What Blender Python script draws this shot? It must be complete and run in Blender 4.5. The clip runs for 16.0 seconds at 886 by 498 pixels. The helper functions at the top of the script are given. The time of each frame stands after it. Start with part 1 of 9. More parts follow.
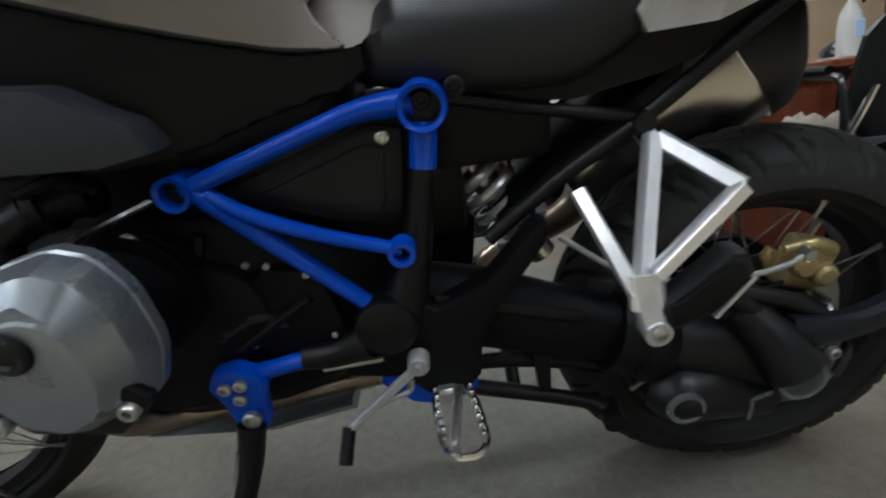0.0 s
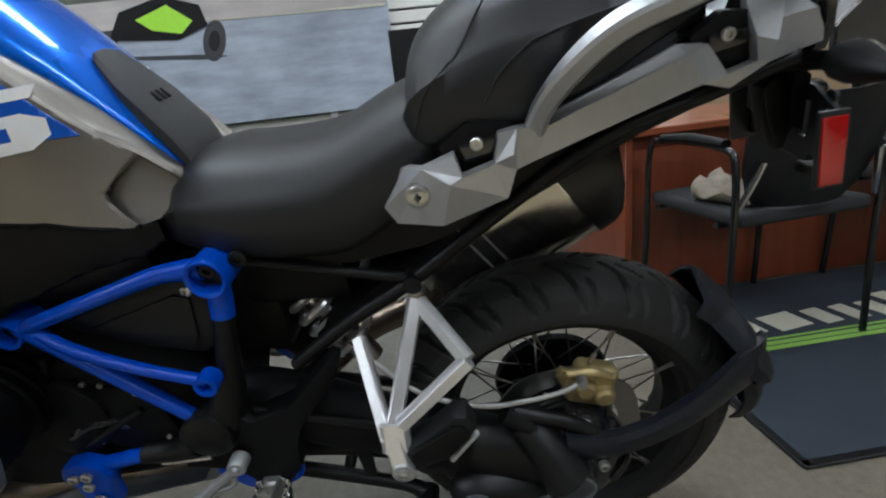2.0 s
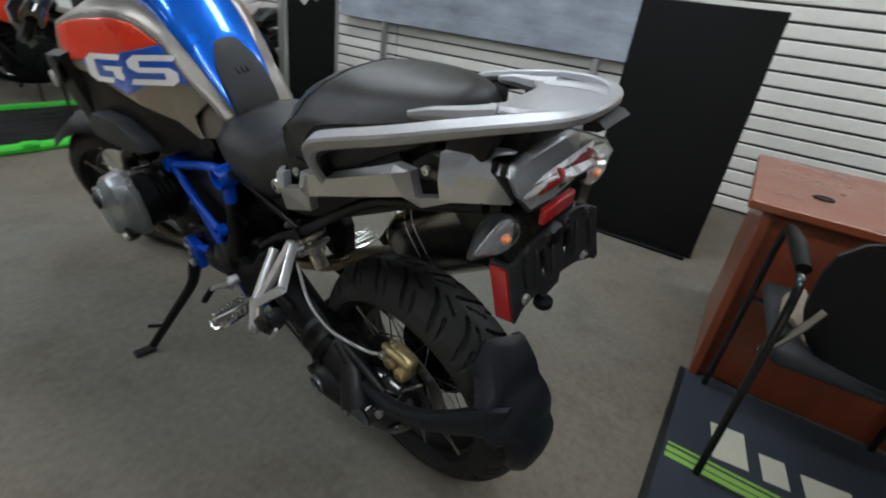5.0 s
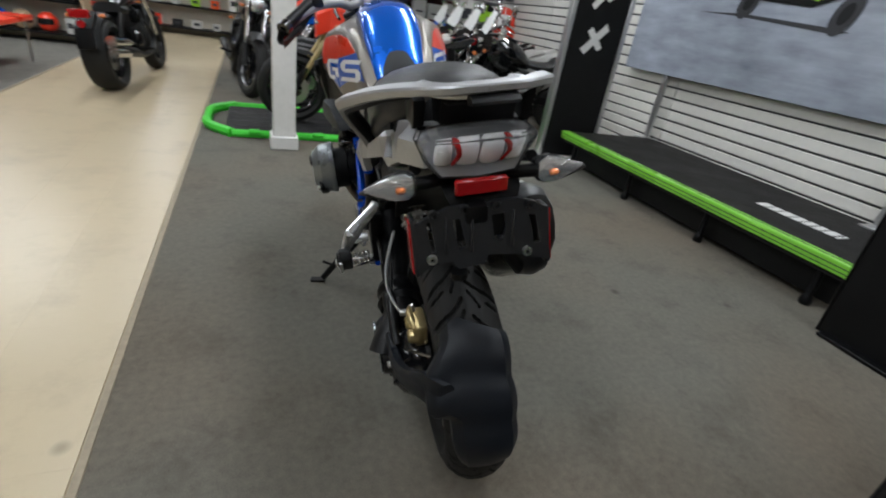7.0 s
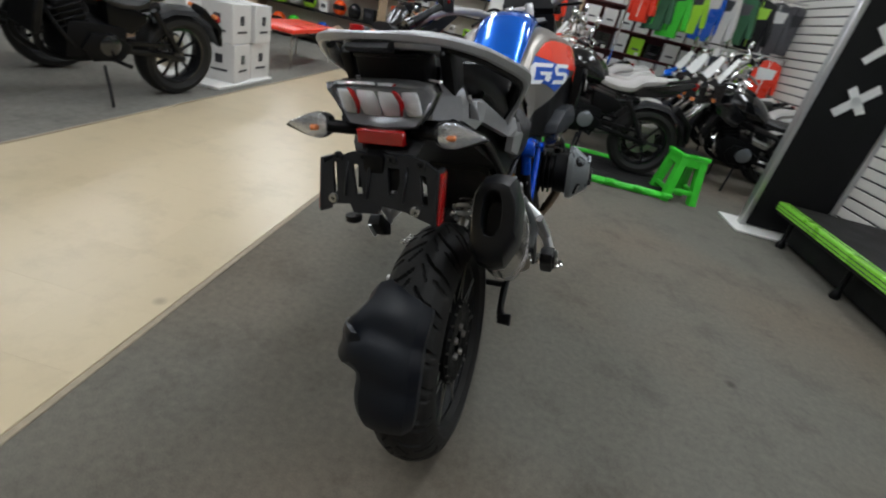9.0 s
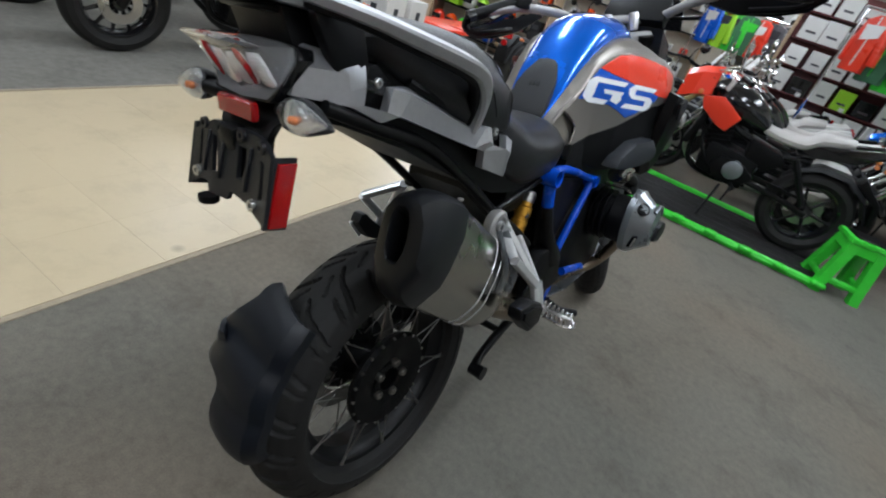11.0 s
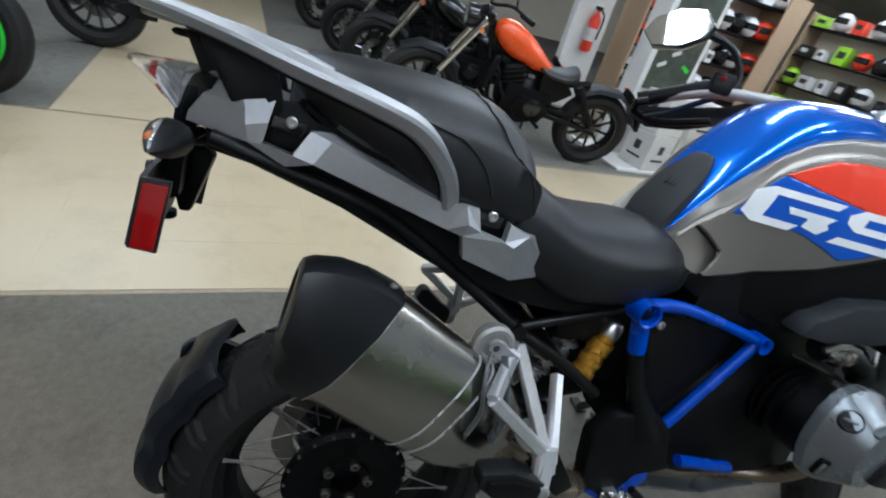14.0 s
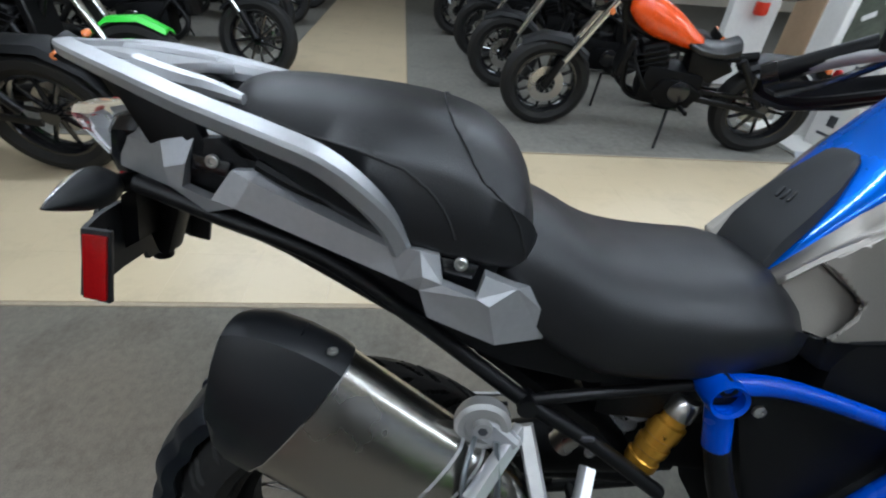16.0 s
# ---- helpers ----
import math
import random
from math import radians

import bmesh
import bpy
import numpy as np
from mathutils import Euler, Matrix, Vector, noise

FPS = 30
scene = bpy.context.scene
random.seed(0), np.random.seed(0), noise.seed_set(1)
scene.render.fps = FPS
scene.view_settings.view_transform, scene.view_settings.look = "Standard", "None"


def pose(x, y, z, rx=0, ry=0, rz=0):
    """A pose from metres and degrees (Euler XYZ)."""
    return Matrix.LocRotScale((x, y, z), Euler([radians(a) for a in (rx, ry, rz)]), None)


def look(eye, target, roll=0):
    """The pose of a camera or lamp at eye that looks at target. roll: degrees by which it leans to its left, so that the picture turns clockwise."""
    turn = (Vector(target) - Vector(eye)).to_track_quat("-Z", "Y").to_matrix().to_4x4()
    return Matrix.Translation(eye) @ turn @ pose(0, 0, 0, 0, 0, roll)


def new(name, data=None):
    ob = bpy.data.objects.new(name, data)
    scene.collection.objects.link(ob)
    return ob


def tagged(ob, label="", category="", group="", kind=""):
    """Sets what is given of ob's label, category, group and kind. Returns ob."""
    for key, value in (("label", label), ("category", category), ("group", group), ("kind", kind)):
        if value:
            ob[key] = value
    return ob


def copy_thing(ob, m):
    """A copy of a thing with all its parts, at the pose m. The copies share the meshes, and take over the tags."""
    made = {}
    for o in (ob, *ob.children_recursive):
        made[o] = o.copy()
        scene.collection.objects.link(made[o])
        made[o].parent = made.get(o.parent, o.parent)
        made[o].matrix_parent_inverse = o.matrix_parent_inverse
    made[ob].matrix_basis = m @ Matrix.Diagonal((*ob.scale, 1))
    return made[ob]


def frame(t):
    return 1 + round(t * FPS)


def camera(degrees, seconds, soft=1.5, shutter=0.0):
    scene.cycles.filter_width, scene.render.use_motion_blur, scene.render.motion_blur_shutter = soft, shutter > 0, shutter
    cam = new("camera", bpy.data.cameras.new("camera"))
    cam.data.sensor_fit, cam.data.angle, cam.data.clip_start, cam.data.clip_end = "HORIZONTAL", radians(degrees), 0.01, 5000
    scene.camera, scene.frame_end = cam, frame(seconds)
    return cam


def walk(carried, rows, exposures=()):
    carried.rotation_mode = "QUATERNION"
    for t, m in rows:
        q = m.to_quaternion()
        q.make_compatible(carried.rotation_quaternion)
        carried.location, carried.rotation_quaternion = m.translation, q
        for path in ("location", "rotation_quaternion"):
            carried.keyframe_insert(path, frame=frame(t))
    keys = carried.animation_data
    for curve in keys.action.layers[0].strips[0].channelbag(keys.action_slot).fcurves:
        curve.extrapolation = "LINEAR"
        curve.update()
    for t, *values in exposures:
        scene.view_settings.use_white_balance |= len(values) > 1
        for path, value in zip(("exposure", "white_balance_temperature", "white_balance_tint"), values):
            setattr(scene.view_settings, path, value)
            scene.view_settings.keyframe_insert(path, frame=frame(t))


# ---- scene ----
cam = camera(86.34, 16.0, soft=2.0, shutter=0.5)
PATH = [
    (0, (-0.8397, 0.4593, 0.6911), (1.0935, 0.5256, 0.1829), -8.31),
    (0.5, (-0.8434, 0.3839, 0.7224), (1.0881, 0.3755, 0.2032), -8.53),
    (0.8, (-0.8414, 0.3423, 0.746), (1.0934, 0.3122, 0.2403), -8.19),
    (1, (-0.8427, 0.3144, 0.7629), (1.0933, 0.2766, 0.2626), -8.11),
    (1.5, (-0.8556, 0.227, 0.8251), (1.08, 0.2314, 0.3215), -7.55),
    (2, (-0.864, 0.1437, 0.8911), (1.0432, 0.2517, 0.2985), -6.62),
    (2.5, (-0.8651, 0.0363, 0.9558), (1.0061, 0.1934, 0.2675), -4.03),
    (2.8, (-0.8656, -0.0367, 1.0), (0.9589, 0.1831, 0.2107), -2.53),
    (3, (-0.8691, -0.0776, 1.0177), (0.9346, 0.1932, 0.1972), -1.09),
    (3.2, (-0.8679, -0.1124, 1.0429), (0.9065, 0.2044, 0.1762), 0.36),
    (5.3, (-0.7625, -0.6398, 1.1355), (0.5395, 0.568, 0.2158), 8.19),
    (5.5, (-0.7371, -0.6801, 1.1345), (0.4781, 0.6114, 0.2097), 8.06),
    (6, (-0.6598, -0.7923, 1.1356), (0.3237, 0.6925, 0.2257), 8.36),
    (6.5, (-0.5695, -0.8995, 1.1378), (0.1857, 0.7181, 0.2361), 8.91),
    (7, (-0.432, -0.9709, 1.1277), (0.086, 0.7462, 0.2427), 9.32),
    (7.5, (-0.3017, -1.0091, 1.1215), (-0.0237, 0.7617, 0.2343), 9.34),
    (7.6, (-0.2825, -1.0352, 1.1279), (-0.0418, 0.7407, 0.2399), 9.52),
    (8, (-0.152, -1.064, 1.1155), (-0.1365, 0.7437, 0.26), 8.81),
    (8.2, (-0.0796, -1.0704, 1.1241), (-0.1993, 0.722, 0.2447), 11.60),
    (8.5, (-0.0208, -1.0805, 1.1194), (-0.2189, 0.7018, 0.2338), 11.55),
    (8.6, (0.0065, -1.0749, 1.1138), (-0.2192, 0.7067, 0.2335), 11.64),
    (9, (0.1109, -1.0321, 1.1158), (-0.2484, 0.7129, 0.207), 13.58),
    (11.3, (0.4055, -0.6061, 1.1568), (-0.4953, 0.8708, 0.1531), 21.20),
    (11.5, (0.4117, -0.5724, 1.1739), (-0.5194, 0.8901, 0.1768), 22.45),
    (12, (0.4346, -0.498, 1.1932), (-0.5711, 0.9123, 0.1934), 25.20),
    (12.5, (0.5007, -0.3865, 1.198), (-0.6384, 0.92, 0.2002), 26.76),
    (13, (0.5426, -0.2952, 1.1958), (-0.8065, 0.7664, 0.1696), 24.24),
    (13.5, (0.5353, -0.2341, 1.1911), (-0.9766, 0.5803, 0.166), 19.97),
    (14, (0.5105, -0.1454, 1.1834), (-1.0976, 0.4802, 0.1722), 16.79),
    (14.5, (0.4819, -0.0693, 1.199), (-1.174, 0.3655, 0.165), 14.42),
    (15, (0.4574, -0.025, 1.1926), (-1.2358, 0.2683, 0.1693), 9.93),
    (15.5, (0.4152, 0.0327, 1.192), (-1.2629, 0.1771, 0.1135), 7.17),
    (16, (0.3741, 0.107, 1.1953), (-1.2823, 0.0925, 0.0746), 4.91),
]
walk(cam, [(t, look(eye, target, roll)) for t, eye, target, roll in PATH], [(0, -0.12, 6180, 10), (3, -0.16, 6200, 10), (5.5, -0.37, 6400, 11), (7, -0.34, 6480, 12), (9, -0.38, 6500, 12), (11.5, -0.09, 6080, 12), (13.5, -0.13, 5880, 10), (15, -0.09, 5850, 9), (16, -0.03, 5900, 10)])

# ---- world and large lights ----
ROOM = pose(0, 0, 0, 0, 0, 7.16)          # the room's axes against the motorcycle's heading
world = bpy.data.worlds.new("world")
scene.world = world
world.use_nodes = True
world.node_tree.nodes["Background"].inputs[0].default_value = (1.0, 0.96, 0.9, 1)
world.node_tree.nodes["Background"].inputs[1].default_value = 0.012
CEIL = 3.3
# (0.6, 0.9) is an extra, unseen fitting, added to light motorcycle and floor from above
LAMP_ROWS = [(x, y, 0) for x, y in ((2.0, 3.6), (0.6, 0.9), (2.0, -1.6), (-1.75, 5.5), (-1.75, 2.0), (-1.75, -1.5), (-5.2, 3.6), (-5.2, -1.6), (0.3, 8.0), (-5.2, 9.0), (-3.6, 6.6), (2.0, 10.0), (-2.4, 11.0))] + [(-0.6, 15.3, 90), (-0.5, 17.6, 90), (-0.4, 20.2, 90)]
LAMP_WATTS = 47
for lx, ly, turn in LAMP_ROWS:
    la = bpy.data.lights.new("tube_light", "AREA")
    la.shape, la.size, la.size_y, la.energy = "RECTANGLE", 0.30, 2.40, LAMP_WATTS
    la.color = (0.86, 0.94, 1.0)
    lo = new("tube_light", la)
    lo.matrix_basis = ROOM @ pose(lx, ly, CEIL - 0.13, 0, 0, turn)
# added fill: an upward lamp at each fitting, bounced to lift the ambient light
for lx, ly, turn in LAMP_ROWS:
    la = bpy.data.lights.new("tube_uplight", "AREA")
    la.shape, la.size, la.size_y, la.energy = "RECTANGLE", 0.20, 2.40, 12
    la.color = (0.86, 0.94, 1.0)
    lo = new("tube_uplight", la)
    lo.matrix_basis = ROOM @ pose(lx, ly, CEIL - 0.10, 180, 0, turn)
scene.view_settings.exposure = 0.0

# ---- materials ----


def mat(name, color, rough=0.5, metal=0.0, vary=0.12, grain=60.0, bump=0.0, bump_scale=200.0, spec=0.5, coat=0.0, blotch=3.0, rough_vary=0.1, color2=None, stretch=None, rand=0.0, stain=0.0, world=False, spots=0.0, tint=None):
    """A procedural surface: two scales of colour variation, uneven gloss and a fine relief."""
    m = bpy.data.materials.new(name)
    m.use_nodes = True
    nt = m.node_tree
    bsdf = nt.nodes["Principled BSDF"]
    L = nt.links.new

    def node(kind, **kw):
        n = nt.nodes.new(kind)
        for k, v in kw.items():
            n.inputs[k].default_value = v
        return n

    tc = nt.nodes.new("ShaderNodeTexCoord")
    where = nt.nodes.new("ShaderNodeNewGeometry").outputs["Position"] if world else tc.outputs["Object"]
    src = where
    if stretch:
        mp = nt.nodes.new("ShaderNodeMapping")
        mp.inputs["Scale"].default_value = stretch
        L(src, mp.inputs["Vector"])
        src = mp.outputs["Vector"]
    fine = node("ShaderNodeTexNoise", Scale=grain, Detail=4.0, Roughness=0.6)
    big = node("ShaderNodeTexNoise", Scale=blotch, Detail=5.0, Roughness=0.6)
    L(src, fine.inputs["Vector"])
    L(where, big.inputs["Vector"])
    mixn = node("ShaderNodeMath")
    mixn.operation = "ADD"
    L(fine.outputs["Fac"], mixn.inputs[0])
    L(big.outputs["Fac"], mixn.inputs[1])
    ramp = nt.nodes.new("ShaderNodeMapRange")
    ramp.inputs["From Min"].default_value, ramp.inputs["From Max"].default_value = 0.65, 1.35
    ramp.inputs["To Min"].default_value, ramp.inputs["To Max"].default_value = 0.0, 1.0
    L(mixn.outputs[0], ramp.inputs["Value"])
    c = Vector(color[:3])
    mx = nt.nodes.new("ShaderNodeMix")
    mx.data_type = "RGBA"
    lo = c * (1 - vary)
    hi = Vector(color2) if color2 else c * (1 + vary)
    mx.inputs[6].default_value = (*lo, 1)
    mx.inputs[7].default_value = (*[min(1, v) for v in hi], 1)
    L(ramp.outputs[0], mx.inputs[0])
    out = mx.outputs[2]
    if rand:
        info = nt.nodes.new("ShaderNodeObjectInfo")
        rr = nt.nodes.new("ShaderNodeMapRange")
        rr.inputs["To Min"].default_value, rr.inputs["To Max"].default_value = 1 - rand, 1 + rand
        L(info.outputs["Random"], rr.inputs["Value"])
        mul = nt.nodes.new("ShaderNodeVectorMath")
        mul.operation = "SCALE"
        L(out, mul.inputs[0])
        L(rr.outputs[0], mul.inputs["Scale"])
        out = mul.outputs[0]
    if tint:
        tn = node("ShaderNodeTexNoise", Scale=0.55, Detail=2.0, Roughness=0.5)
        L(where, tn.inputs["Vector"])
        tr = nt.nodes.new("ShaderNodeMapRange")
        tr.inputs["From Min"].default_value, tr.inputs["From Max"].default_value = 0.42, 0.60
        L(tn.outputs["Fac"], tr.inputs["Value"])
        tm = nt.nodes.new("ShaderNodeMix")
        tm.data_type = "RGBA"
        tm.inputs[6].default_value = (1, 1, 1, 1)
        tm.inputs[7].default_value = (*tint, 1)
        L(tr.outputs[0], tm.inputs[0])
        tv = nt.nodes.new("ShaderNodeVectorMath")
        tv.operation = "MULTIPLY"
        L(out, tv.inputs[0])
        L(tm.outputs[2], tv.inputs[1])
        out = tv.outputs[0]
    if stain:
        sp = node("ShaderNodeTexNoise", Scale=3.1, Detail=6.0, Roughness=0.7)
        L(where, sp.inputs["Vector"])
        sr = nt.nodes.new("ShaderNodeMapRange")
        sr.inputs["From Min"].default_value, sr.inputs["From Max"].default_value = 0.50, 0.72
        sr.inputs["To Min"].default_value, sr.inputs["To Max"].default_value = 1.0, 1.0 - 2 * stain
        L(sp.outputs["Fac"], sr.inputs["Value"])
        sm = nt.nodes.new("ShaderNodeVectorMath")
        sm.operation = "SCALE"
        L(out, sm.inputs[0])
        L(sr.outputs[0], sm.inputs["Scale"])
        out = sm.outputs[0]
    if spots:
        vo = node("ShaderNodeTexVoronoi", Scale=1.7, Randomness=1.0)
        L(where, vo.inputs["Vector"])
        vr = nt.nodes.new("ShaderNodeMapRange")
        vr.inputs["From Min"].default_value, vr.inputs["From Max"].default_value = 0.02, 0.055
        vr.inputs["To Min"].default_value, vr.inputs["To Max"].default_value = 1.0 - spots, 1.0
        L(vo.outputs["Distance"], vr.inputs["Value"])
        vm = nt.nodes.new("ShaderNodeVectorMath")
        vm.operation = "SCALE"
        L(out, vm.inputs[0])
        L(vr.outputs[0], vm.inputs["Scale"])
        out = vm.outputs[0]
    L(out, bsdf.inputs["Base Color"])
    rv = nt.nodes.new("ShaderNodeMapRange")
    rv.inputs["From Min"].default_value, rv.inputs["From Max"].default_value = 0.3, 0.7
    rv.inputs["To Min"].default_value, rv.inputs["To Max"].default_value = max(0.02, rough - rough_vary), min(1, rough + rough_vary)
    L(big.outputs["Fac"], rv.inputs["Value"])
    L(rv.outputs[0], bsdf.inputs["Roughness"])
    bsdf.inputs["Metallic"].default_value = metal
    bsdf.inputs["Specular IOR Level"].default_value = spec
    bsdf.inputs["Coat Weight"].default_value = coat
    bsdf.inputs["Coat Roughness"].default_value = 0.03
    if bump:
        bn = node("ShaderNodeTexNoise", Scale=bump_scale, Detail=3.0)
        L(src, bn.inputs["Vector"])
        bp = node("ShaderNodeBump", Strength=bump, Distance=0.002)
        L(bn.outputs["Fac"], bp.inputs["Height"])
        L(bp.outputs["Normal"], bsdf.inputs["Normal"])
    return m


def glow(name, color, strength):
    m = bpy.data.materials.new(name)
    m.use_nodes = True
    b = m.node_tree.nodes["Principled BSDF"]
    b.inputs["Base Color"].default_value = (0.8, 0.8, 0.8, 1)
    b.inputs["Emission Color"].default_value = (*color, 1)
    b.inputs["Emission Strength"].default_value = strength
    return m


def frosted(name, color, rough, weight):
    """Clear plastic that scatters a little."""
    m = bpy.data.materials.new(name)
    m.use_nodes = True
    b = m.node_tree.nodes["Principled BSDF"]
    b.inputs["Base Color"].default_value = (*color, 1)
    b.inputs["Roughness"].default_value = rough
    b.inputs["IOR"].default_value = 1.12
    b.inputs["Transmission Weight"].default_value = weight
    b.inputs["Coat Weight"].default_value = 0.5
    return m


